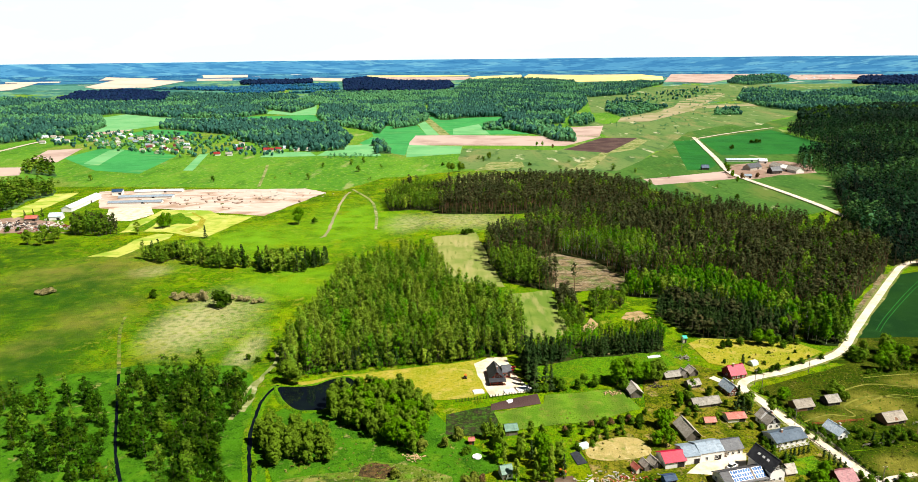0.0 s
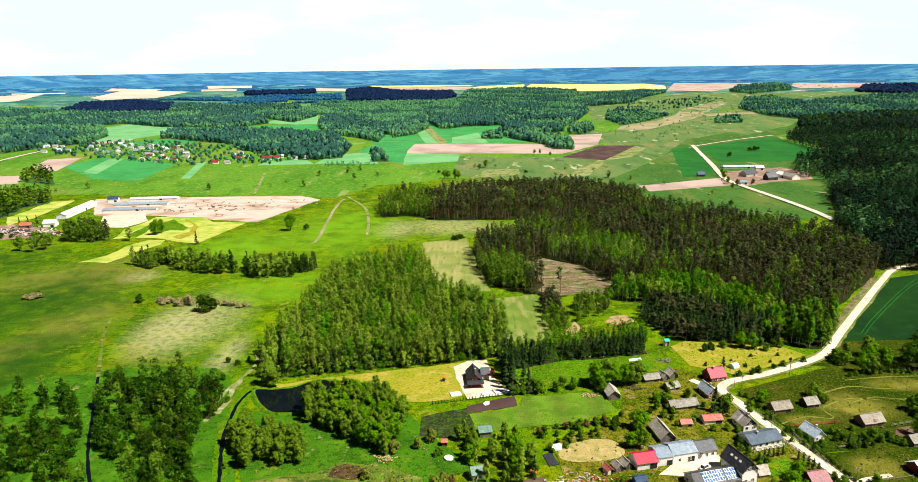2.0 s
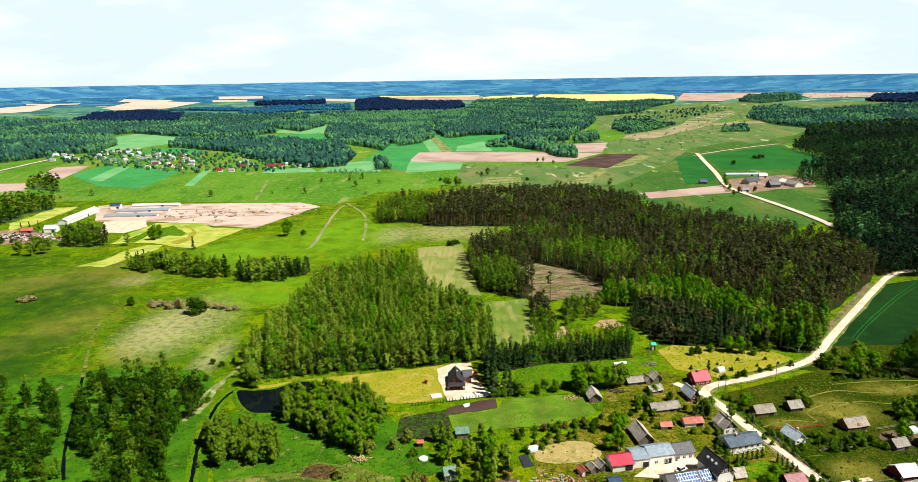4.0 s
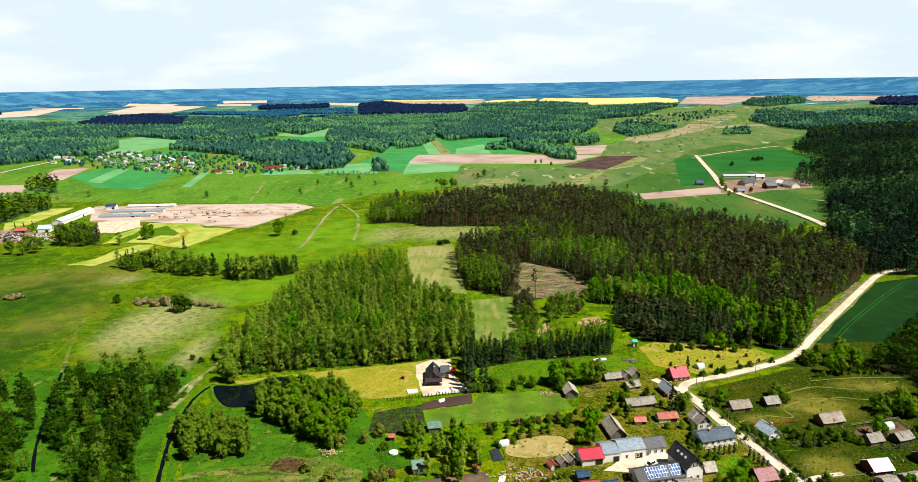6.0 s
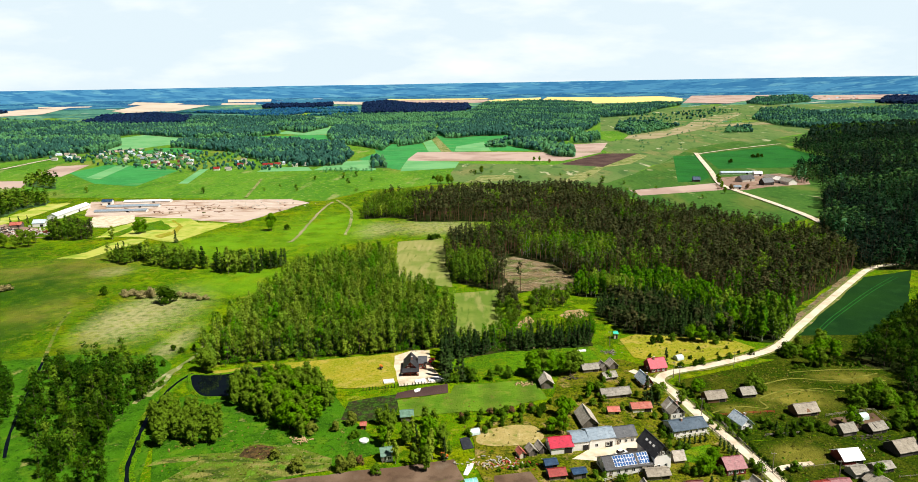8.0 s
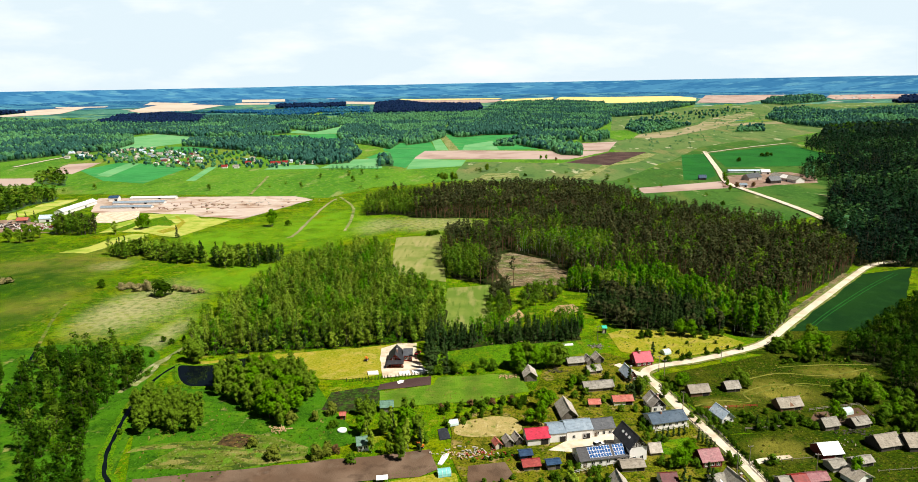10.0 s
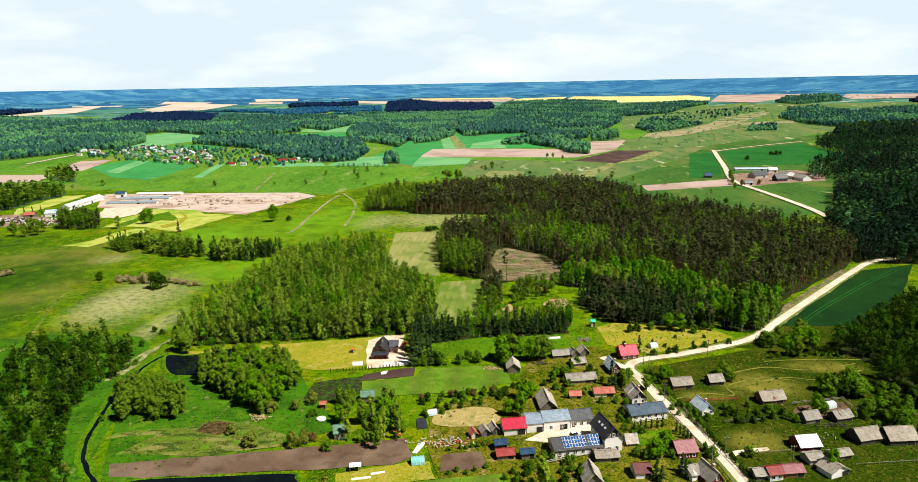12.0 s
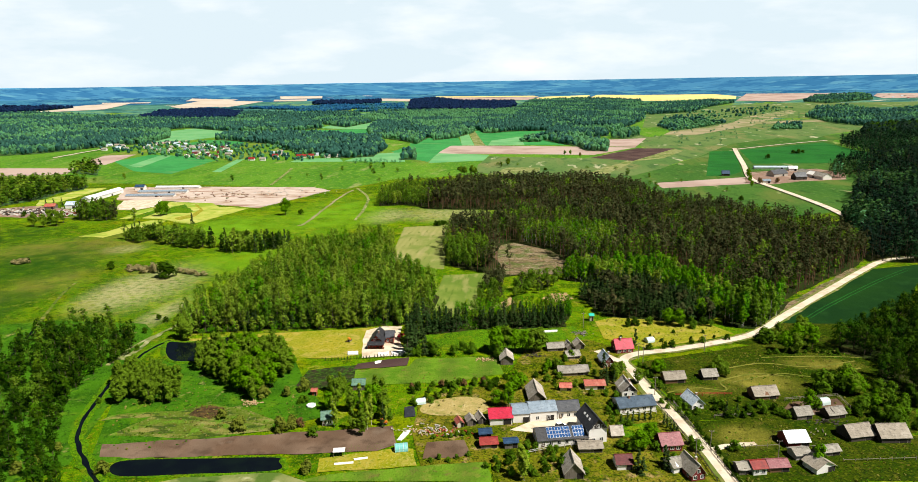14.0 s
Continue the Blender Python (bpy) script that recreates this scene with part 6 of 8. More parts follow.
wood("village_trees", [(-858, 1355), (-803, 1422), (-842, 1534), (-691, 1517), (-485, 1415), (-318, 1284), (-259, 1238), (-314, 1135), (-421, 1142), (-449, 1111), (-562, 1170), (-702, 1255)], 13, [("dome", 8, 1.7, 0.5, "f"), ("dome", 8, 1.6, 0.5, "g")], MIX_B, "trees among far village houses", 40, 0.075, 54, floor=None, keep=0.45)

# garden rows
def crop_rows(poly, across, along, turn, mix, seed, label):
    """Low plants in straight rows."""
    c, s_ = math.cos(radians(turn)), math.sin(radians(turn))
    back = [(x * c + y * s_, -x * s_ + y * c) for x, y in poly]
    xs, ys = [p[0] for p in back], [p[1] for p in back]
    gx, gy = np.meshgrid(np.arange(min(xs), max(xs), along), np.arange(min(ys), max(ys), across))
    gx, gy = gx.ravel(), gy.ravel()
    rng = np.random.default_rng(seed)
    gx = gx + rng.uniform(-0.3, 0.3, len(gx)) * along
    ok = inside(gx, gy, back) & (rng.uniform(size=len(gx)) < 0.8)
    xy = np.stack([gx[ok] * c - gy[ok] * s_, gx[ok] * s_ + gy[ok] * c], 1)
    g = plant(xy, mix, 10, 0.24, seed, 0.3)
    slots = [k for k in TUFTS if k in g]
    return faces_object("crop_rows", [g[k] for k in slots], [TUFTS[k] for k in slots], label=label, category="crop", kind="stuff")


# rough grass
TUFTS = {"a": LEAF_TUFT, "b": LEAF_ALDER, "c": LEAF_BRIGHT}
TUFT_MIX = [("bush", 0.8, 1.3, 0.45, "a"), ("bush", 0.6, 1.5, 0.45, "c"), ("bush", 0.8, 1.2, 0.10, "b")]


def tussocks(poly, step, seed, label="tussocks of rough grass and weeds", keep=0.55):
    g = plant(spots(poly, step, seed, keep=keep), TUFT_MIX, 12, 0.22, seed, 0.5)
    slots = [k for k in TUFTS if k in g]
    return faces_object("grass_tussocks", [g[k] for k in slots], [TUFTS[k] for k in slots], label=label, category="grass", kind="stuff")


crop_rows([(19.4, 266.9), (15.2, 280.2), (26.1, 283.1), (39.5, 288.2), (41.7, 296), (78.7, 302), (82, 284.7), (57.7, 273.2)], 1.7, 0.7, 6, [("bush", 0.45, 1.5, 1.0, "c")], 101, "low green plants in garden rows")
crop_rows([(24.2, 209.6), (26.9, 215.1), (45.8, 220.7), (46.9, 217.8), (40.4, 214)], 1.2, 0.6, 6, [("bush", 0.4, 1.3, 1, "b")], 102, "small plants in soil rows")
crop_rows([(21.7, 192.1), (28.5, 196.3), (59.2, 204.6), (80.8, 209.3), (83.3, 198.1)], 1.5, 0.8, 6, [("bush", 0.4, 1.4, 0.7, "c"), ("bush", 0.4, 1.4, 0.3, "a")], 103, "low crop rows in a garden field")
tussocks([(-55.8, 200.8), (-73.8, 235.2), (-56.3, 265.1), (-8.8, 263.2), (12, 233.2), (-28, 211.6)], 1.9, 92, "reeds and rough tussocks beside the stream")
tussocks([(159.1, 242.2), (197.1, 254.1), (207.7, 242.3), (238.2, 243), (222.6, 211.7), (164.5, 206)], 2.2, 93)
tussocks([(147.5, 298.9), (171.5, 313.4), (205.2, 327.4), (255.5, 324.1), (238.3, 274), (198.3, 257.6), (157.9, 246.7)], 2.4, 94)
tussocks([(43.6, 251.1), (40.6, 279.8), (80.4, 283.3), (94.4, 250.6), (83.6, 235.2), (54.7, 230.2)], 3.4, 95)
tussocks([(75.4, 443.4), (61.7, 522.1), (107.8, 517.3), (123, 466.9), (108.2, 449.3)], 5.0, 97, "brush left on a felled clearing", 0.3)
tussocks([(131.8, 356.1), (140.5, 363), (183, 364.5), (195.2, 345.6), (150.6, 321.5), (133.8, 334.9)], 2.4, 99, "orchard grass and small shrubs")
tussocks([(83.2, 210.3), (86.1, 230.9), (116.8, 233.8), (150.1, 228.4), (153.1, 204.9), (86, 198.4)], 3.6, 98)

# ---- single trees and bushes ----
def patterns(kind, n, size, material, bark, name, label, group, category="tree"):
    obs = []
    for i in range(4):
        ob = single_tree(kind, n, size, 700 + 17 * i + n, material, bark, name, label, group, category)
        obs.append(ob)
    return obs

PAT = {
    "oak": patterns("round", 950, 0.040, LEAF_BRIGHT, BARK, "broadleaf_tree", "round fresh green leafy tree", "village trees"),
    "dark": patterns("round", 950, 0.040, LEAF_ALDER, BARK, "broadleaf_tree", "dark green leafy tree with a full crown", "village trees"),
    "alder": patterns("alder", 950, 0.032, LEAF_ALDER, BARK, "alder_tree", "tall alder with dense green crown", "trees by the pond"),
    "birch": patterns("birch", 700, 0.032, LEAF_BIRCH, BARK_PALE, "birch_tree", "slender birch with light green crown", "birches"),
    "spruce": patterns("spruce", 700, 0.030, LEAF_SPRUCE, BARK, "spruce_tree", "dark green conical spruce", "spruces"),
    "thuja": patterns("column", 220, 0.045, LEAF_SPRUCE, BARK, "thuja", "narrow dark columnar thuja shrub", "thujas along the fence", "shrub"),
    "bush": patterns("bush", 420, 0.072, LEAF_BUSH, BARK, "bush", "rounded fresh green bush", "bushes", "bush"),
    "darkbush": patterns("bush", 420, 0.072, LEAF_THICKET, BARK, "bush", "dense dark green bush", "bushes", "bush"),
    "willow": patterns("bush", 420, 0.08, LEAF_WILLOW, BARK, "willow_bush", "pale yellow-green willow bush", "willows", "bush"),
    "dry": patterns("bush", 380, 0.07, LEAF_DRY, BARK, "dry_bush", "bare tan bush with dry twigs", "dry bushes", "bush"),
    "rust": patterns("bush", 340, 0.08, LEAF_RUST, BARK, "bush", "brownish bush just budding", "bushes", "bush"),
}
used = {}
tree_rng = random.Random(5)


def tree(kind, xy, h, wide=1.0):
    """A copy of a pattern; the first four calls of a kind move the patterns themselves."""
    k = used.get(kind, 0)
    used[kind] = k + 1
    src = PAT[kind][k % 4]
    s = Matrix.Diagonal((h * wide, h * wide, h, 1))
    m = Matrix.Translation((xy[0], xy[1], land(*xy))) @ Matrix.Rotation(tree_rng.uniform(0, 6.28), 4, "Z")
    if k < 4:
        src.matrix_world = m @ s
    else:
        ob = copy_thing(src, m)
        ob.scale = (h * wide, h * wide, h)


def trees(kind, pts, h, wide=1.0, vary=0.2):
    for p in pts:
        tree(kind, p, h * tree_rng.uniform(1 - vary, 1 + vary), wide * tree_rng.uniform(0.9, 1.15))


def clump(kinds, poly, step, h, seed, wide=1.0):
    for p in spots(poly, step, seed):
        tree(tree_rng.choice(kinds), (float(p[0]), float(p[1])), h * tree_rng.uniform(0.75, 1.2), wide * tree_rng.uniform(0.9, 1.2))


# village hedges and garden trees
clump(["dark", "darkbush", "spruce"], [(127.6, 273), (129.3, 286.3), (134.9, 290.6), (135, 281.9), (133.6, 273.5)], 4.2, 6.5, 110)
clump(["darkbush", "bush"], [(125.8, 246.5), (127.2, 257.6), (132.3, 261.2), (132.4, 254), (130.2, 246)], 3.4, 3.4, 111)
clump(["bush", "darkbush", "willow"], [(124.8, 235.4), (126.5, 244.7), (132.5, 246.2), (130.9, 239.5), (125.9, 233.8)], 3.4, 2.8, 112)
clump(["oak", "bush"], [(132.7, 222.7), (136.8, 230.5), (143.2, 231.1), (141.5, 224.4), (135.4, 219.8)], 4.6, 6.5, 113)
clump(["bush", "darkbush", "oak"], [(85.4, 206.8), (89.1, 213.9), (101.4, 217.4), (113.7, 216.2), (107.4, 208.9), (101.4, 199.9), (87.9, 198.6)], 4.8, 4.2, 114)
clump(["darkbush", "bush"], [(144, 296.6), (146.5, 299.5), (154, 275.3), (158.7, 250.5), (156.5, 248.4), (150.8, 270.5)], 3.6, 3.0, 115)
clump(["darkbush", "dark"], [(101.5, 275.9), (105.5, 285.5), (109.5, 285.8), (108, 278.3), (116.6, 272), (115.1, 267.3), (104, 268.6)], 4.4, 3.6, 116)
clump(["dark", "oak"], [(98.9, 284.9), (101.6, 297), (108.4, 295.5), (106.8, 284.3)], 4.6, 5.5, 117)
clump(["darkbush", "dark"], [(116.5, 292.6), (118.2, 299), (123, 300), (123.5, 291)], 4.0, 4.8, 118)
clump(["darkbush", "bush", "dark"], [(46.1, 251.3), (58.9, 264.5), (81.1, 273.5), (81.9, 268.9), (62.5, 257.1), (48.2, 246.3)], 4.2, 3.2, 119)
clump(["darkbush", "bush"], [(147.1, 212.7), (152.8, 216.9), (155, 213.5), (149, 207.6)], 3.8, 3.6, 120)
clump(["darkbush"], [(156.9, 248), (158.6, 248.4), (163.8, 222), (166.0, 205), (164.2, 204.8), (162, 221)], 1.6, 1.8, 121)
# hedges on the pasture
clump(["darkbush", "bush"], [(207.6, 317.2), (211.3, 320.4), (242.3, 324.5), (241.1, 320)], 3.2, 3.0, 76)
clump(["darkbush", "bush"], [(166.2, 249.3), (170, 251.6), (193.3, 255.6), (192.3, 252.7)], 3.4, 3.2, 77)
clump(["darkbush", "dark"], [(172.1, 291.3), (177, 299.4), (184.4, 300.1), (181.5, 288.4)], 4.0, 5.5, 78)
clump(["dark", "oak", "darkbush"], [(216, 278.6), (225, 286.8), (237.4, 287.9), (233.6, 276.3), (221.7, 272.5)], 5.0, 10, 79)
clump(["bush", "darkbush", "oak"], [(222.1, 262.2), (242.1, 282.6), (254.3, 275.4), (240.4, 247.5), (226.9, 248.5)], 6.0, 6.5, 80)
# round the pond
clump(["alder", "alder", "oak"], [(-58.1, 271.2), (-64.8, 289.8), (-46.9, 300.2), (-24.8, 298.3), (-13.8, 275.1), (-16.6, 262.5), (-17.5, 245.6), (-31.7, 254.2), (-41.5, 263.3)], 4.1, 12, 61, 0.98)
clump(["alder"], [(-78.3, 240.1), (-87.5, 256.2), (-84.1, 268.9), (-71.4, 266.9), (-54.1, 253.3), (-50.9, 242.5), (-63.9, 240.3)], 4.1, 11.5, 62, 0.98)
trees("willow", [(-17.2, 251), (-7.6, 253), (-2, 259.1)], 6.5)
trees("bush", [(-84.5, 239.5), (-102.1, 295.6), (-18.6, 274.7), (0.9, 247.2)], 4)
trees("willow", [(-75.8, 202.9), (-75.9, 191.2), (-79.4, 187.3), (-49.7, 190.1), (20.8, 197.7), (-26.4, 232)], 5)
trees("dark", [(-88.9, 313.9), (-83.9, 311.1)], 13, 0.9)
# meadow bushes
trees("oak", [(-160.1, 650.7)], 17, 0.9)
trees("darkbush", [(-159.9, 423.3)], 12, 1.2)
trees("darkbush", [(-145.4, 655.4), (4.9, 604.5), (2.2, 604.6), (-212.9, 442)], 6, 1.1)
trees("dry", [(-198.6, 441.6), (-193.1, 438.9), (-194.9, 437.6), (-193.4, 442.8), (-189.1, 440.1), (-183.9, 438.7), (-179.5, 437.4), (-156.7, 437), (-150.6, 434.4), (-145.2, 433), (-139.6, 429.2), (-136, 430.4), (-183, 433.6), (-299, 451.3), (-293.8, 451.2), (-290.4, 452.5)], 4.6, 1.7)
trees("dry", [(-174.5, 434.7), (-176.8, 436)], 10, 0.8)
trees("darkbush", [(-300.5, 452.9), (-294.4, 459.7)], 4, 1.6)
trees("birch", [(-304.2, 617.2)], 15, 1.5)
trees("oak", [(-292, 639), (-288, 639), (-286, 645)], 16, 0.8)
trees("spruce", [(-234.8, 601.2), (-235.9, 537.3), (-233.8, 537.3)], 13, 1.2)
trees("dark", [(-375, 581), (-367, 588), (-371, 603), (-381, 598), (-388, 584)], 15, 0.9)
trees("spruce", [(-447, 690), (-440, 694), (-452, 684)], 12, 1.2)
trees("darkbush", [(-428, 634), (-436, 631), (-396, 632), (-405, 640)], 6, 1.2)
trees("darkbush", [(531, 1237), (539, 1236), (550, 1245), (466, 1160)], 8, 1.3)
trees("darkbush", [(313, 751), (7.4, 609.9), (10.1, 609.9), (104, 1005), (-26, 1012)], 6, 1.2)
trees("oak", [(379, 959), (370, 925), (361, 888), (352, 849), (139, 1224), (149, 1223)], 11, 0.9)
trees("rust", [(370, 878), (394, 887), (165, 1203)], 8, 0.9)
trees("dark", [(-16, 961), (-11, 961), (-0, 955), (4, 960), (46, 1064)], 14, 1.0)
trees("darkbush", [(-117.3, 341.1), (-111, 337.8), (-106.2, 342.7), (-112.7, 319.6)], 3.5)
# behind the gardens
trees("oak", [(77.7, 307.7), (80, 312.4)], 14, 1.0, 0.1)
trees("oak", [(87.3, 310), (92.5, 309.7)], 14, 1.0, 0.1)
trees("dark", [(96.5, 309.3), (99.3, 311), (83.3, 311.1)], 14, 1.0, 0.1)
trees("bush", [(80.1, 302.1), (61.2, 310.8), (66, 306.7), (57.6, 304.5), (49.2, 302.4), (45.9, 305)], 6.5)
trees("spruce", [(35.5, 301.2), (35.6, 305.6), (43.7, 302.6), (41.7, 307.6)], 15, 1.1)
trees("bush", [(38.4, 301.4), (41, 301.7)], 5)
# garden trees
clump(["oak", "birch", "spruce", "alder", "alder"], [(24.6, 223), (25.2, 236.8), (28, 244.5), (36.4, 250.4), (41, 238.3), (40.1, 228.8), (31.8, 221.5)], 5.0, 11.5, 63, 0.85)
clump(["alder", "birch", "oak"], [(14.2, 235.8), (12.9, 248.6), (19.9, 254.2), (26.1, 249.4), (27.7, 237.6)], 5.2, 11, 163, 0.85)
clump(["dark", "alder"], [(8.7, 250.6), (7.7, 261.7), (15, 268.3), (19.8, 254.3), (16.9, 248.7)], 5.0, 9.5, 64, 0.85)
clump(["alder", "spruce"], [(26.6, 249.6), (26.6, 259.4), (33.3, 264), (38.3, 250.6)], 5.0, 10, 65, 0.9)
trees("willow", [(1.2, 223.9), (-15.3, 223.7), (4.4, 227.8)], 7)
trees("rust", [(7.1, 228), (-27.1, 233.4)], 5.5)
trees("bush", [(2.3, 248.4), (40.3, 238.2), (14.6, 222)], 5)
trees("birch", [(39.9, 234.8), (20.8, 229.3)], 9)
clump(["oak"], [(81.5, 249.4), (82, 259.9), (88.9, 271.8), (92.7, 269.3), (91.9, 255.5), (87.5, 247.4)], 5.5, 8.5, 66)
clump(["bush", "darkbush", "rust"], [(40.3, 255.1), (41.5, 261.8), (57.9, 272.1), (78.3, 276.9), (81.1, 273.5), (58.9, 264.5)], 4.0, 3.6, 67)
clump(["bush", "darkbush"], [(73.6, 270.5), (83.3, 280.4), (86, 277.6), (81.5, 266.6)], 4.0, 3.6, 68)
trees("bush", [(101.6, 285.1), (105.6, 293.3), (108.3, 290.9), (102.8, 277.8), (89, 267.2), (114.1, 305), (111.2, 300.5)], 5)
trees("darkbush", [(92.5, 278.1), (97.6, 281.7), (123.9, 287.1)], 3.4)
trees("spruce", [(128.3, 278.3), (127.4, 282.4), (146.7, 324.1)], 11, 1.2)
trees("dark", [(142.3, 279.5), (135.7, 288.1), (132.7, 284.7)], 7.5)
trees("bush", [(121.1, 265.6), (127.3, 266.2), (131.2, 264.3)], 3.6)
trees("bush", [(124.4, 238.9), (127.5, 243.9), (129.1, 237.1), (126.9, 249.6), (130.1, 253.8), (131.1, 241.9), (133.8, 240.7)], 3.4)
trees("thuja", [(130.8, 241.4), (133.2, 242.5), (135.5, 243.7), (137.9, 244.8), (140.2, 245.5), (142.5, 246.2)], 5.2, 1.1, 0.08)
trees("thuja", [(147, 242.4), (147.7, 240.2), (148.6, 237.6), (149.2, 235.1), (150, 232.6)], 5.6, 1.1, 0.08)
trees("oak", [(137.1, 225.2), (140.1, 228.3), (134.8, 222.9)], 8)
trees("spruce", [(133, 209.6), (134.2, 207.2), (142.5, 214.1), (143, 211.2)], 8.5, 1.3)
trees("bush", [(95.1, 221.2), (98.3, 219.5), (103.5, 216.8), (105.6, 219.4), (100.4, 227.1), (107.4, 208.9), (115.1, 205.4), (90.3, 211), (88.7, 213.8), (84.2, 210.4), (128.8, 224.4), (131.7, 222.6), (141, 223.5), (145.8, 216.3)], 4)
trees("birch", [(94.6, 199.9), (93.6, 202.2)], 11)
trees("bush", [(61.7, 208.2), (64.5, 210.4), (67.9, 208.8), (70.7, 211), (74.6, 213.3), (60.2, 224.1), (64.5, 225.4), (68.7, 226.7), (73, 228.4), (70.9, 227.3), (66.7, 225.6), (81.4, 206.4), (85.5, 205)], 2.6)
# across the road
trees("oak", [(151.3, 289.5), (153.6, 290.9)], 7)
trees("bush", [(145.7, 285.9), (147.7, 291.1), (147.7, 274.2), (156.2, 261.3), (157.6, 256.3), (157.3, 249), (154.8, 253.6), (161.4, 252.7), (149.1, 260.7), (150.6, 255.7)], 3.5)
clump(["bush", "darkbush"], [(164, 249.6), (170.4, 262.6), (181.3, 268.9), (194.6, 259.7), (191, 252.1), (176.8, 252.2)], 5.5, 4, 69)
trees("dark", [(176, 291.6), (179.8, 297.1), (181, 294.6), (181.6, 289)], 7)
trees("spruce", [(172.3, 251.8), (176.4, 252.2), (182.2, 255.6)], 6, 1.2)
clump(["oak", "dark", "bush"], [(207.5, 271.2), (215.4, 280.2), (231.2, 290.3), (238.6, 285.1), (235.8, 268.5), (226.5, 272.9), (221.1, 276.8)], 6.5, 8.5, 70)
clump(["bush", "darkbush", "dark"], [(216.7, 254.4), (226.6, 267.7), (245.1, 269.4), (244, 254.6), (238.2, 243), (221.5, 245.7)], 7, 5.5, 71)
trees("bush", [(195.5, 252.5), (194.1, 254.7), (209.5, 261.1), (195.7, 221.1), (193.3, 217.2), (235.5, 247.1), (168.9, 226.2), (154.3, 228.8), (155.5, 224.9)], 4.5)
trees("oak", [(194.5, 219.1), (206, 260.7)], 8.5)
clump(["dark", "oak"], [(215.9, 322.3), (225.4, 338.5), (241.7, 352.3), (236.9, 331.5), (223.1, 315.7)], 6.5, 11, 72)
clump(["dark", "bush"], [(207.5, 330.7), (213.6, 341.6), (225.2, 350.9), (218.5, 330)], 6, 8, 73)
clump(["bush", "darkbush"], [(147.2, 316.5), (174.5, 327.9), (196.3, 336.1), (187, 327.4), (164.7, 321)], 5.5, 4.2, 74)
trees("oak", [(167.7, 355.2), (171.7, 360.1), (186.9, 366), (196, 371.6), (173.5, 353)], 12)
clump(["darkbush", "bush"], [(142.2, 348.7), (155.6, 357), (198.8, 357.7), (197.3, 351.3), (154.4, 347.9)], 6, 5, 75)
trees("darkbush", [(140.4, 331.5), (155.8, 336.8), (175.8, 334.4), (168.5, 342.1), (145.3, 323.9), (187.9, 337), (160.4, 329.1), (183.5, 343.3)], 2.2)

# ---- buildings ----
def sag_of(p):
    """How far an old roof sags, different for each building."""
    return 0.5 + 0.5 * math.sin(p.x * 1.7 + p.y)


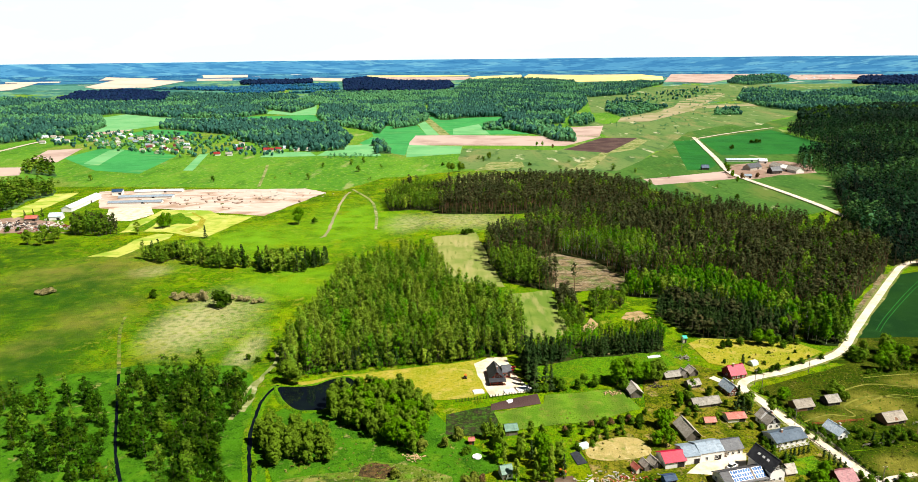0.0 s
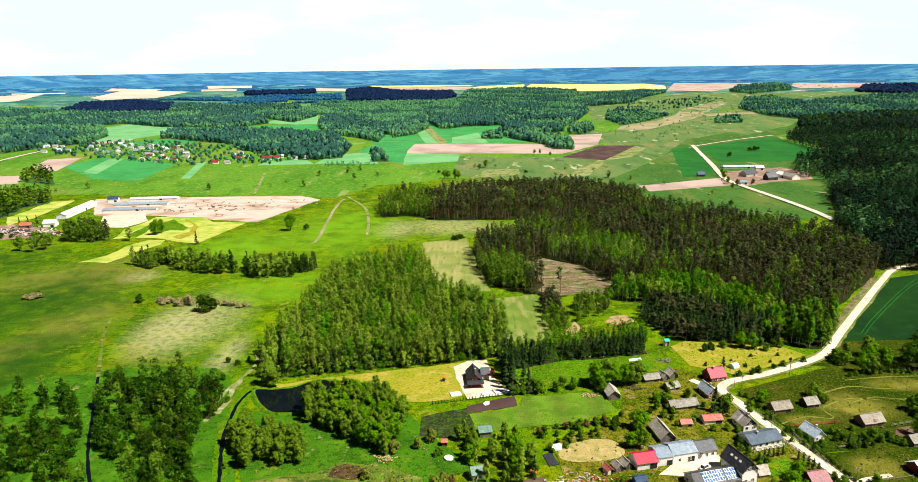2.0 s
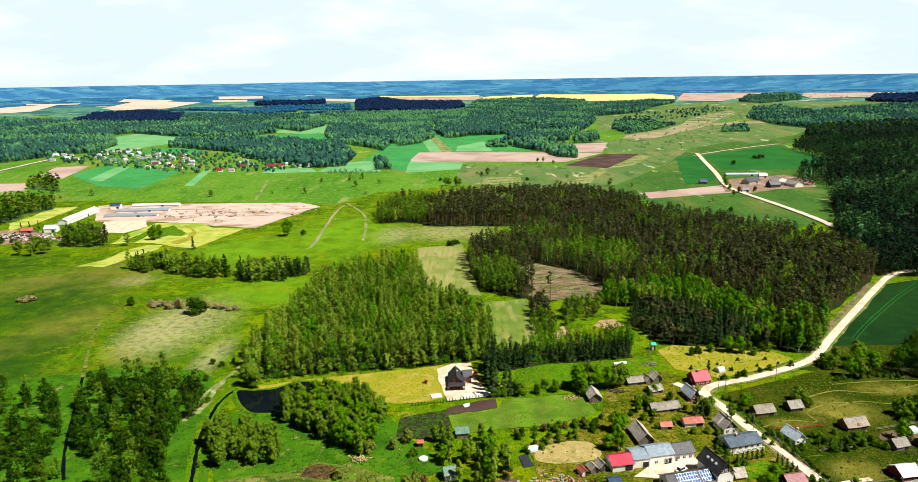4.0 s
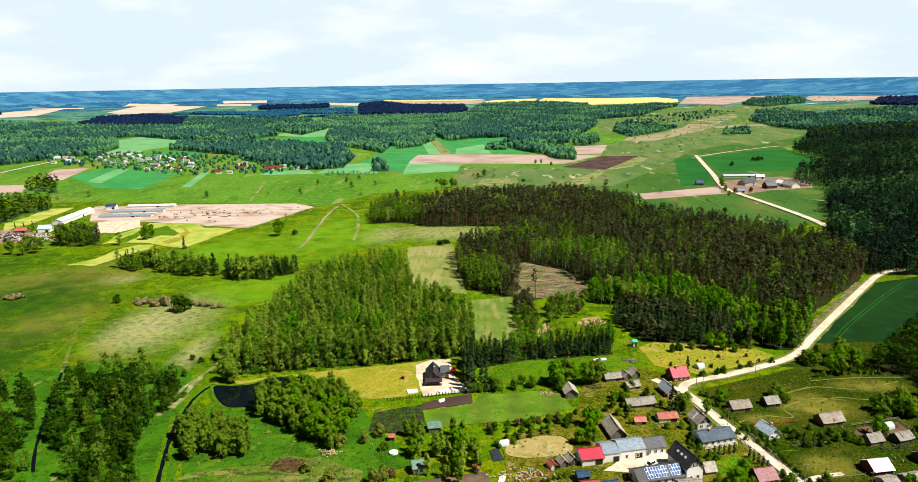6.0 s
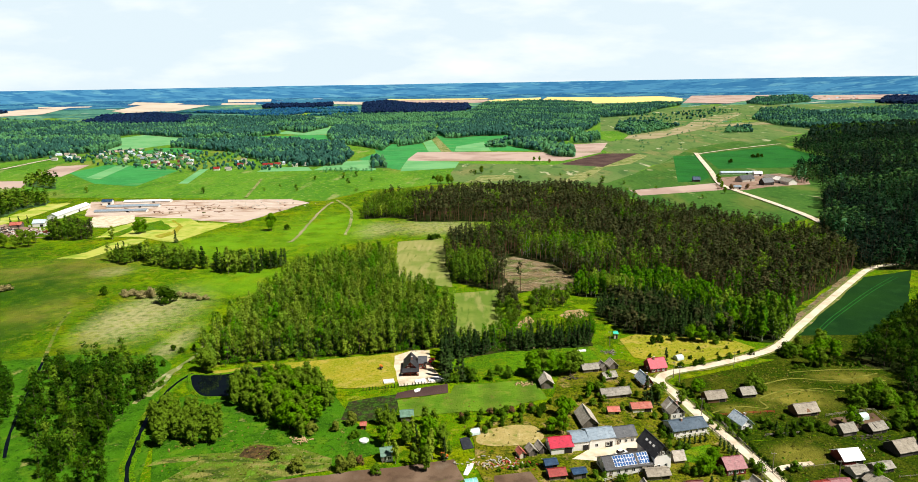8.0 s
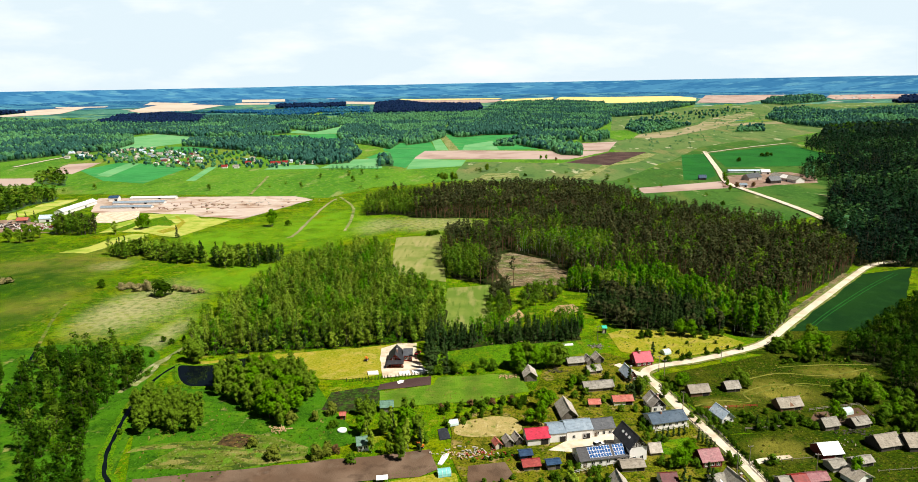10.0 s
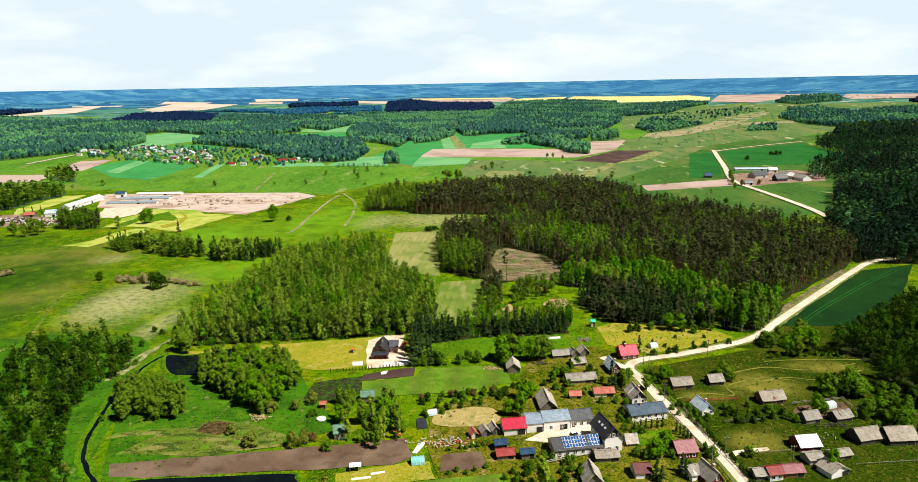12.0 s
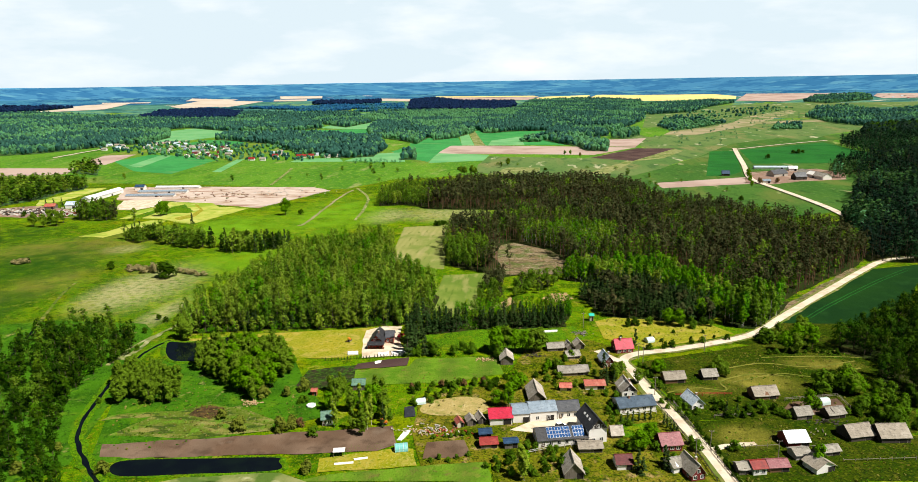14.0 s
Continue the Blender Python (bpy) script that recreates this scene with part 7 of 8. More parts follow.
def gable_house(name, label, category, a, b, depth, wall, rise, walls, roof, ridge="u", over=0.5, windows=0, doors=1, upper=0, chimneys=0, group="village buildings", gable=None, turned=0.0, base=None, skylights=0, trim=0.88):
    """A building on the line a-b of its front wall; ridge u: along the front, v: gable to the front."""
    a, b = Vector(a), Vector(b)
    d = b - a
    side_way = Vector((-d.y, d.x)).normalized()
    mid_front = (a + b) / 2 + side_way * depth * (1 - trim) / 2
    a, b, depth = mid_front - d * trim / 2, mid_front + d * trim / 2, depth * trim
    d = b - a
    if turned:
        c, h = (a + b) / 2, d / 2
        h.rotate(Matrix.Rotation(radians(turned), 2))
        a, b = c - h, c + h
        d = b - a
    length = d.length
    ob = thing(name, Matrix.Translation((a.x, a.y, land(a.x, a.y))) @ Matrix.Rotation(math.atan2(d.y, d.x), 4, "Z"), label, category, group)
    w, r = WALL[walls], ROOF[roof]
    lo = -0.4
    if ridge == "v":
        span, run = length, depth
    else:
        span, run = depth, length
    half = span / 2
    slope = math.atan2(rise, half)
    turn = Matrix.Identity(4) if ridge == "v" else Matrix.Translation((0, depth, 0)) @ Matrix.Rotation(-math.pi / 2, 4, "Z")

    def put(nm, bm, mt, par, lab=""):
        bm.transform(turn)
        return part(nm, bm, mt, par, lab)

    put("wall", prism(bmesh.new(), [(0, lo), (span, lo), (span, wall), (half, wall + rise - 0.02), (0, wall)], 0, run), w, ob)
    if gable:
        for y0, y1 in ((-0.06, 0.02), (run - 0.02, run + 0.06)):
            put("gable", prism(bmesh.new(), [(0.05, wall), (span - 0.05, wall), (half, wall + rise - 0.08)], y0, y1), WALL[gable], ob, "boarded gable")
    if base:
        put("plinth", box(bmesh.new(), -0.06, -0.06, lo, span + 0.06, run + 0.06, 0.6), WALL[base], ob, "pale plinth")
    th = 0.16
    for side in (0, 1):
        x0, x1 = -over * math.cos(slope), half
        z0, z1 = wall - over * math.sin(slope), wall + rise
        bm = prism(bmesh.new(), [(x0, z0), (x1, z1), (x1, z1 + th), (x0 - 0.03, z0 + th)], -over, run + over)
        if side:
            for v in bm.verts:
                v.co.x = span - v.co.x
            bmesh.ops.reverse_faces(bm, faces=bm.faces)
        if roof in ("thatch", "tan", "eternit"):
            bmesh.ops.subdivide_edges(bm, edges=[e for e in bm.edges if abs(e.verts[0].co.y - e.verts[1].co.y) > 0.5], cuts=6)
            for v in bm.verts:
                t = (v.co.y + over) / (run + 2 * over)
                v.co.z += 0.16 * noise.noise((a.x + v.co.x * 0.3, a.y + v.co.y * 0.7, side)) - 0.7 * sag_of(a) * t * (1 - t)
        put("roof_slope", bm, r, ob)
    for k in range(skylights):
        sky_bm = boxed(-0.45, -0.6, 0, 0.45, 0.6, 0.1)
        sky_bm.transform(Matrix.Translation((half * 0.5, run * (0.3 + 0.2 * k), wall + rise * 0.5 + th)) @ Matrix.Rotation(-slope, 4, "Y"))
        put("skylight", sky_bm, FRAME_WHITE, ob, "white roof window")
    put("ridge_cap", box(bmesh.new(), half - 0.16, -over, wall + rise + th - 0.08, half + 0.16, run + over, wall + rise + th + 0.05), r, ob)
    for c in range(chimneys):
        y = run * (0.35 + 0.35 * c)
        ch = put("chimney", box(bmesh.new(), half + 0.3, y - 0.35, wall + rise - 1.0, half + 0.95, y + 0.35, wall + rise + 0.9), CHIMNEY, ob, "brick chimney")
        put("chimney_cap", box(bmesh.new(), half + 0.22, y - 0.43, wall + rise + 0.9, half + 1.03, y + 0.43, wall + rise + 1.02), CONCRETE, ch)

    # openings lie in the building's own front (y = 0) and side (x = length) walls
    def window(x, z, ww=1.1, hh=1.2, side="front"):
        def set_in(bm):
            if side == "right":
                bm.transform(Matrix.Translation((length, 0, 0)) @ Matrix.Rotation(math.pi / 2, 4, "Z"))
            elif side == "left":
                bm.transform(Matrix.Translation((0, depth, 0)) @ Matrix.Rotation(-math.pi / 2, 4, "Z"))
            return bm
        surround = bmesh.new()
        for q in ((x - ww / 2 - 0.1, z - 0.1, x + ww / 2 + 0.1, z), (x - ww / 2 - 0.1, z + hh, x + ww / 2 + 0.1, z + hh + 0.1), (x - ww / 2 - 0.1, z, x - ww / 2, z + hh), (x + ww / 2, z, x + ww / 2 + 0.1, z + hh), (x - 0.04, z, x + 0.04, z + hh)):
            box(surround, q[0], -0.09, q[1], q[2], 0.03, q[3])
        win = part("window", set_in(surround), FRAME_WHITE, ob, "white-painted window")
        part("pane", set_in(boxed(x - ww / 2, -0.045, z, x + ww / 2, 0.02, z + hh)), PANE, win)

    if windows:
        for i in range(windows):
            x = length * (i + 0.5 + (0.12 if doors else 0)) / (windows + (0.3 if doors else 0))
            if x < length - 0.8:
                window(x, min(1.0, wall * 0.35), 1.15, min(1.3, wall * 0.42))
        for sd in ("right", "left"):
            for i in range(max(1, int(depth / 4))):
                window(depth * (i + 0.5) / max(1, int(depth / 4)), min(1.0, wall * 0.35), 1.1, min(1.3, wall * 0.42), sd)
    for i in range(upper):
        window(length * (0.5 + (i - (upper - 1) / 2) * 0.26), wall + 0.35 if ridge == "v" else wall - 1.6, 0.95, 1.15)
    if doors:
        big = category in ("barn", "shed", "garage")
        dw, dh = (min(2.8, length * 0.35), min(2.5, wall - 0.2)) if big else (1.0, min(2.05, wall - 0.2))
        x = length * (0.62 if big else 0.06) + dw / 2
        # barns: near-black slab on the wall, painted as a shaded opening
        door = part("door", boxed(x - dw / 2, -0.07, 0, x + dw / 2, 0.03, dh), DARK_OPENING if big else PLANK, ob, "plank door, on barns a near-black opening slab")
        part("door_post", boxed(x - dw / 2 - 0.12, -0.1, 0, x - dw / 2, 0.03, dh + 0.1), POLE, door)
        part("door_post", boxed(x + dw / 2, -0.1, 0, x + dw / 2 + 0.12, 0.03, dh + 0.1), POLE, door)
    return ob

H = gable_house
H("barn", "white-walled barn with a crimson sheet roof", "barn", (80.6, 235.8), (89.1, 237.5), 8, 3.2, 2.2, "white", "crimson", trim=1.0)
H("barn", "white barn with a grey-blue sheet roof", "barn", (89.4, 238.5), (95.6, 239.7), 9, 4.0, 1.8, "white", "zinc", over=0.3, trim=1.0)
H("barn", "larger white barn with a grey-blue sheet roof", "barn", (96, 240.2), (106.3, 242.6), 9, 4.2, 2.2, "white", "zinc", windows=2, over=0.3, trim=1.0)
H("house", "white house with a dark grey roof beside a barn", "house", (106.7, 243.6), (115.2, 245.6), 8, 3.4, 2.4, "white", "graphite", windows=3, trim=1.0)
H("house", "tall white house with a charcoal tile roof and skylights", "house", (117.3, 225.9), (124.2, 227.2), 12, 6.0, 4.0, "white", "char", "v", 0.7, 2, 1, 3, gable="dark", turned=8, skylights=3, trim=1.0)
H("house_wing", "long low white wing with a charcoal roof", "house", (99.3, 221.2), (117.1, 225.7), 9, 3.0, 2.6, "white", "char", windows=6, trim=1.0)
H("shed", "small navy blue shed", "shed", (77.5, 224.5), (82.2, 225.6), 4.5, 2.6, 0.9, "blue", "navy")
H("shed", "low shed with a red sheet roof", "shed", (78.3, 218), (85, 219.4), 5.5, 2.0, 1.4, "wood", "red")
H("shed", "garden shed with a navy roof", "shed", (87, 218.8), (92.2, 220.1), 4, 2.6, 0.7, "wood", "navy")
H("barn", "old grey wooden barn with a steep weathered roof", "barn", (107.8, 201.2), (115, 202.6), 9.5, 2.4, 3.8, "wood", "thatch", "v", 0.6, turned=-4)
H("shed", "low old shed with a pale fibre-cement roof", "shed", (113.4, 218.5), (122.6, 219.8), 6, 2.0, 1.2, "wood", "tan")
H("shed", "white garage with a maroon sheet roof", "garage", (125.7, 208.5), (131.6, 209.4), 7, 2.6, 1.8, "white", "maroon")
H("hut", "small old hut with a grey shingled roof", "hut", (126.2, 229.9), (130.7, 230.8), 5.5, 1.6, 2.4, "wood", "thatch")
H("barn", "long old barn with a sagging grey wooden roof", "barn", (95.1, 254.7), (102.5, 256.4), 13, 2.4, 3.2, "wood", "thatch", "v", 0.6, turned=-4)
H("shed", "small shed with a faded red roof", "shed", (108, 268.4), (113.2, 268.8), 4.5, 1.8, 1.2, "cream", "salmon")
H("shed", "long shed with a faded red roof", "shed", (118.5, 270.1), (127.9, 271.3), 6, 2.2, 1.4, "white", "salmon")
H("house", "old village house with a grey roof and white ground floor", "house", (133.3, 263.7), (140.4, 265.2), 9.5, 3.0, 3.4, "white", "thatch", "v", 0.6, 2, 0, 1, 1, gable="dark", turned=0)
H("house", "long white house with a slate-blue sheet roof", "house", (131.2, 250.0), (145.9, 254.3), 9, 2.7, 2.1, "white", "slate", windows=5, chimneys=1, trim=0.98)
H("house", "brown timber house with a pale blue metal roof", "house", (128.4, 293.9), (134, 295.1), 9.5, 2.7, 3.0, "brown", "ice", "v", 0.6, 2, 0, 1, 1, gable="darkred", turned=2)
H("house", "brown house with a bright crimson sheet roof", "house", (135.9, 311.1), (145.1, 313.4), 9, 2.6, 3.6, "darkred", "crimson", windows=3, chimneys=1)
H("barn", "long low log barn with a pale weathered roof", "barn", (107.3, 282.5), (122.2, 285.7), 6.5, 2.0, 2.0, "wood", "eternit")
H("barn", "brown timber barn with a tan roof on pasture", "barn", (153.4, 279), (163.4, 281.1), 7, 2.3, 2.2, "brown", "tan", chimneys=0)
H("barn", "small wooden barn with a grey weathered roof", "barn", (170.8, 284.1), (177.8, 285.6), 6.5, 2.0, 2.2, "dark", "eternit")
H("house", "small white house with a pale blue metal roof", "house", (159.9, 255.3), (165.7, 257.1), 9, 2.5, 2.6, "white", "ice", "v", 0.6, 2, 0, 1, 1, turned=2)
H("house", "dark red house with a mauve sheet roof", "house", (142.7, 221.7), (150.9, 223.5), 9, 2.8, 2.6, "darkred", "mauve", windows=3)
H("house", "old grey-roofed timber house beside the road", "house", (149.4, 203.9), (154.8, 205.9), 10, 2.7, 3.4, "darkred", "thatch", "v", 0.6, 2, 0, 1, 1, turned=0)
H("shed", "white shed with a grey fibre-cement roof", "shed", (144.5, 208.2), (148.5, 210), 7, 2.6, 1.6, "white", "eternit")
H("shed", "small grey shed in a row", "shed", (165.8, 209.6), (169.6, 210.3), 5.5, 2.4, 1.2, "wood", "eternit")
H("shed", "small white outbuilding with a red roof", "shed", (170.4, 209.7), (175.6, 210.9), 6, 2.8, 1.4, "white", "red", windows=2, doors=0)
H("shed", "long low shed with a mauve roof", "shed", (176.3, 212), (183.7, 213.4), 6, 2.2, 1.4, "brown", "mauve")
H("barn", "dark barn with a bright zinc roof", "barn", (187.8, 228.8), (196.4, 230.4), 9, 2.4, 2.4, "darkred", "white", chimneys=0)
H("shed", "grey block shed with a pale roof", "shed", (187.7, 220.7), (193.8, 222.4), 6, 2.2, 1.2, "brick", "eternit")
H("shed", "low shed with a weathered roof beside bushes", "shed", (196.7, 223.8), (204.9, 226.1), 5, 2.0, 1.2, "wood", "eternit")
H("shed", "tumbledown shed with a pale roof", "shed", (191.2, 212), (199.2, 215.6), 7, 2.3, 2.2, "white", "tan", "v")
H("barn", "long wooden barn with a tan weathered roof", "barn", (211.5, 235), (221.8, 238.1), 9, 2.2, 2.8, "dark", "tan")
H("barn", "large wooden barn with a sagging tan roof", "barn", (221.7, 235.2), (233.5, 236.7), 10, 2.4, 3.2, "dark", "tan")
H("shed", "old plank shed with a grey roof beside a vegetable bed", "shed", (198.3, 250.4), (205.2, 252.4), 6, 2.2, 2.2, "wood", "eternit")
H("shed", "half-collapsed shed with a grey roof", "shed", (210.6, 252), (218.3, 254.6), 6, 2.2, 1.8, "dark", "eternit")
H("barn", "tan-roofed wooden barn near a vegetable bed", "barn", (187, 266.2), (198.2, 268.8), 7.5, 2.2, 2.6, "brown", "tan")
H("shed", "low plank shed with a pale weathered roof", "shed", (102.9, 311.3), (111.6, 313.3), 5.5, 2.0, 1.8, "wood", "eternit")
H("shed", "small grey wooden shed beside others", "shed", (112.5, 313.3), (116.2, 314.7), 5, 2.0, 2.0, "wood", "thatch", "v")
H("shed", "small grey wooden shed with a steep roof", "shed", (116.6, 315.3), (121.6, 316.7), 5.5, 2.2, 2.2, "wood", "thatch", "v")
H("shed", "plank shed with a weathered roof among bushes", "shed", (112, 302.1), (119, 304.6), 5.5, 1.8, 1.8, "wood", "eternit")
H("hut", "old wooden hut with a steep grey roof", "hut", (80.8, 293.6), (87.4, 294.3), 9, 2.6, 2.3, "wood", "thatch", "v", 0.6)
H("hut", "small hut with a green roof among trees", "hut", (18.7, 261), (24.4, 262), 6, 2.6, 1.6, "wood", "green")
H("house", "small white garden house with a green roof", "house", (15.4, 229.3), (19.9, 230.6), 6, 2.8, 2.0, "white", "green", windows=2)
H("shed", "tiny red garden shed", "shed", (2.8, 254.5), (5, 254.7), 2.4, 2.2, 0.8, "log", "salmon")
H("shed", "tiny bright teal cabin among trees", "shed", (126.4, 357.5), (128.6, 357.7), 3, 3.2, 0.8, "cream", "teal")
H("shed", "small weathered shed in a garden row", "shed", (68.2, 232.4), (70.8, 233.5), 4, 2.2, 1.2, "cream", "salmon", "v")
H("shed", "small grey plank shed in a garden row", "shed", (71.9, 234.1), (75.4, 235.3), 4.5, 2.2, 1.4, "wood", "eternit", "v")
H("shed", "small dark plank shed in a garden row", "shed", (76, 235.8), (78.9, 237), 4.5, 2.4, 1.6, "dark", "thatch", "v")
# new wooden house on the sandy yard
H("wooden_house", "new red-brown timber house with a dark roof", "house", (13.9, 309.6), (21.4, 310.2), 13, 3.2, 3.3, "log", "char", "v", 0.9, 2, 1, 2, 1, group="wooden house", gable="log")
H("house_wing", "dark-roofed side wing of a timber house", "house", (21.0, 316.0), (25.2, 316.4), 7.0, 3.4, 2.2, "log", "graphite", "u", 0.6, 2, 0, 0, 0, group="wooden house")
def porch(a, b, out, high):
    """An open porch: deck, posts, railing and a pent roof, in front of the wall a-b."""
    a, b = Vector(a), Vector(b)
    d = b - a
    L = d.length
    ob = thing("porch", Matrix.Translation((a.x, a.y, 0)) @ Matrix.Rotation(math.atan2(d.y, d.x), 4, "Z"), "open timber porch with a dark pent roof", "porch", "wooden house")
    part("deck", boxed(-0.3, -out, -0.3, L + 0.3, -0.03, 0.55), WALL["brown"], ob)
    for k in range(5):
        x = k * (L - 0.2) / 4
        part("post", boxed(x, -out + 0.1, 0.55, x + 0.2, -out + 0.3, high), WALL["log"], ob)
    part("railing", boxed(0.2, -out + 0.16, 1.35, L * 0.72, -out + 0.24, 1.5), WALL["log"], ob)
    bm = prism(bmesh.new(), [(0, 0), (out + 0.6, 0), (out + 0.6, 0.16), (0, 0.95), (0, 0.8)][::-1], -0.5, L + 0.5)
    bm.transform(Matrix.Translation((0, -0.03, high)) @ Matrix.Rotation(-math.pi / 2, 4, "Z"))
    part("pent_roof", bm, ROOF["char"], ob)

porch((13.9, 309.6), (21.4, 310.2), 2.4, 2.5)


def wheel(parent, x, y, r, w):
    tyre = bmesh.new()
    bmesh.ops.create_cone(tyre, cap_ends=True, segments=14, radius1=r, radius2=r, depth=w)
    tyre.transform(Matrix.Translation((x, y, r)) @ Matrix.Rotation(math.pi / 2, 4, "X"))
    wh = part("wheel", tyre, RUBBER, parent)
    rim = bmesh.new()
    bmesh.ops.create_cone(rim, cap_ends=True, segments=10, radius1=r * 0.6, radius2=r * 0.6, depth=w + 0.03)
    rim.transform(Matrix.Translation((x, y, r)) @ Matrix.Rotation(math.pi / 2, 4, "X"))
    part("rim", rim, ALU, wh)


def car(xy, turn, paint, label, long=4.3, high=1.45):
    ob = thing("car", pose(xy[0], xy[1], 0.36, 0, 0, turn), label, "car")
    L, W = long, 1.76
    bm = prism(bmesh.new(), [(0, 0.28), (L, 0.28), (L, 0.72), (L * 0.96, 0.86), (L * 0.72, 0.94), (L * 0.06, 0.92), (0, 0.8)], -W / 2, W / 2)
    bmesh.ops.bevel(bm, geom=bm.edges[:], offset=0.05, segments=1, affect="EDGES")
    part("body", bm, paint, ob)
    cabin = prism(bmesh.new(), [(L * 0.10, 0.90), (L * 0.76, 0.92), (L * 0.60, high), (L * 0.18, high)], -W / 2 + 0.1, W / 2 - 0.1)
    cab = part("cabin", cabin, PANE, ob, "dark car windows")
    part("roof_panel", boxed(L * 0.19, -W / 2 + 0.12, high - 0.02, L * 0.59, W / 2 - 0.12, high + 0.04), paint, cab)
    for y in (-W / 2 + 0.28, W / 2 - 0.28):
        part("headlight", boxed(L - 0.03, y - 0.16, 0.58, L + 0.02, y + 0.16, 0.72), FRAME_WHITE, ob)
        part("tail_light", boxed(-0.02, y - 0.14, 0.6, 0.03, y + 0.14, 0.76), CAR_RED, ob)
    for x in (L * 0.18, L * 0.80):
        for y in (-W / 2 + 0.08, W / 2 - 0.08):
            wheel(ob, x, y, 0.32, 0.2)

car((26.2, 323.5), 70, CAR_RED, "small red car beside tall spruces")
car((105.4, 235.1), 35, CAR_WHITE, "white van parked in a gravel farmyard", 5.2, 2.0)


def tractor(xy, turn, label):
    ob = thing("small_tractor", pose(xy[0], xy[1], 0.3, 0, 0, turn), label, "tractor")
    part("bonnet", boxed(1.2, -0.4, 0.55, 2.7, 0.4, 1.25), ORANGE, ob)
    part("chassis", boxed(0.0, -0.35, 0.4, 2.6, 0.35, 0.6), RUBBER, ob)
    part("seat", boxed(0.2, -0.3, 0.9, 0.75, 0.3, 1.1), RUBBER, ob)
    for y in (-0.5, 0.46):
        part("roll_bar", boxed(0.05, y, 0.6, 0.12, y + 0.06, 2.2), ORANGE, ob)
    part("roof", boxed(-0.1, -0.6, 2.2, 1.3, 0.6, 2.28), ORANGE, ob)
    for y in (-0.65, 0.65):
        wheel(ob, 0.35, y, 0.6, 0.32)
        wheel(ob, 2.3, y * 0.9, 0.38, 0.22)

tractor((1.6, 315.2), 80, "small orange tractor on a mown lawn")
tractor((38.1, 232.8), 10, "small orange tractor beside garden trees")


def paddling_pool(xy, r, label):
    ob = thing("paddling_pool", pose(xy[0], xy[1], 0.3), label, "pool")
    for nm, mt, r0, r1, h in (("rim", SHEETING, r, r - 0.25, 0.55), ("pool_floor", FILM, r - 0.25, 0.0, 0.3)):
        bm = bmesh.new()
        rows_ = [[bm.verts.new((rr * math.cos(k * math.pi / 10), rr * math.sin(k * math.pi / 10), z)) for k in range(20)] for rr, z in ((r0, 0), (r0, h), (max(r1, 0.05), h), (max(r1, 0.05), 0))]
        for p, q in zip(rows_, rows_[1:]):
            for k in range(20):
                bm.faces.new((p[k], p[(k + 1) % 20], q[(k + 1) % 20], q[k]))
        part(nm, bm, mt, ob)

paddling_pool((5.9, 245.2), 1.9, "round white pool on a garden lawn")
# far farms
F = "far farm buildings"
H("cowshed", "long far cowshed with a pale blue roof", "barn", (402, 1024), (468, 1022), 11, 2.6, 1.6, "white", "ice", group=F)
H("barn", "long pale-roofed far farm barn", "barn", (441, 967), (458, 910), 15, 4, 4, "white", "eternit", group=F)
H("barn", "brown-roofed far farm barn", "barn", (406, 940), (431, 956), 14, 3.5, 5, "brick", "graphite", group=F)
H("barn", "dark far farm barn with a steep roof", "barn", (424, 911), (441, 916), 12, 4, 5, "dark", "graphite", group=F)
H("barn", "small pale farm shed", "barn", (375, 882), (385, 882), 8, 3, 2, "white", "zinc", group=F)
H("barn", "bright-roofed far farm shed", "barn", (446, 1004), (459, 1003), 10, 3.5, 3, "white", "white", group=F)
H("house", "small dark far house beside the road", "house", (342, 951), (353, 950), 8, 3, 4, "dark", "navy", group=F)
H("cowshed", "long far cowshed with a pale roof", "barn", (-405, 818), (-340, 823), 10, 2.0, 1.4, "white", "white", group=F)
H("cowshed", "second long far cowshed with a pale roof", "barn", (-408, 783), (-338, 789), 10, 2.0, 1.4, "white", "zinc", group=F)
H("cowshed", "third long far cowshed with a grey roof", "barn", (-405, 752), (-338, 758), 9, 2.0, 1.4, "white", "zinc", group=F)
H("barn", "long far barn with a bright white roof", "barn", (-421, 712), (-427, 796), 12, 4, 2.6, "white", "white", group=F)
H("barn", "small far barn with a navy roof", "barn", (-424, 808), (-411, 810), 9, 4, 2.5, "white", "navy", group=F)
H("barn", "far shed with a pale roof beside scrap", "barn", (-424, 676), (-411, 679), 12, 4, 3, "white", "ice", group=F)
H("barn", "small far shed with a rusty roof", "barn", (-446, 672), (-434, 675), 9, 3, 2.5, "wood", "salmon", group=F)
far_rng = random.Random(9)
FAR_VILLAGE = [(-565, 1170), (-661, 1360), (-662, 1459), (-562, 1374), (-485, 1200), (-508, 1148)]
FAR_LANE = [(-729, 1321), (-815, 1475), (-732, 1494), (-663, 1383), (-652, 1271)]
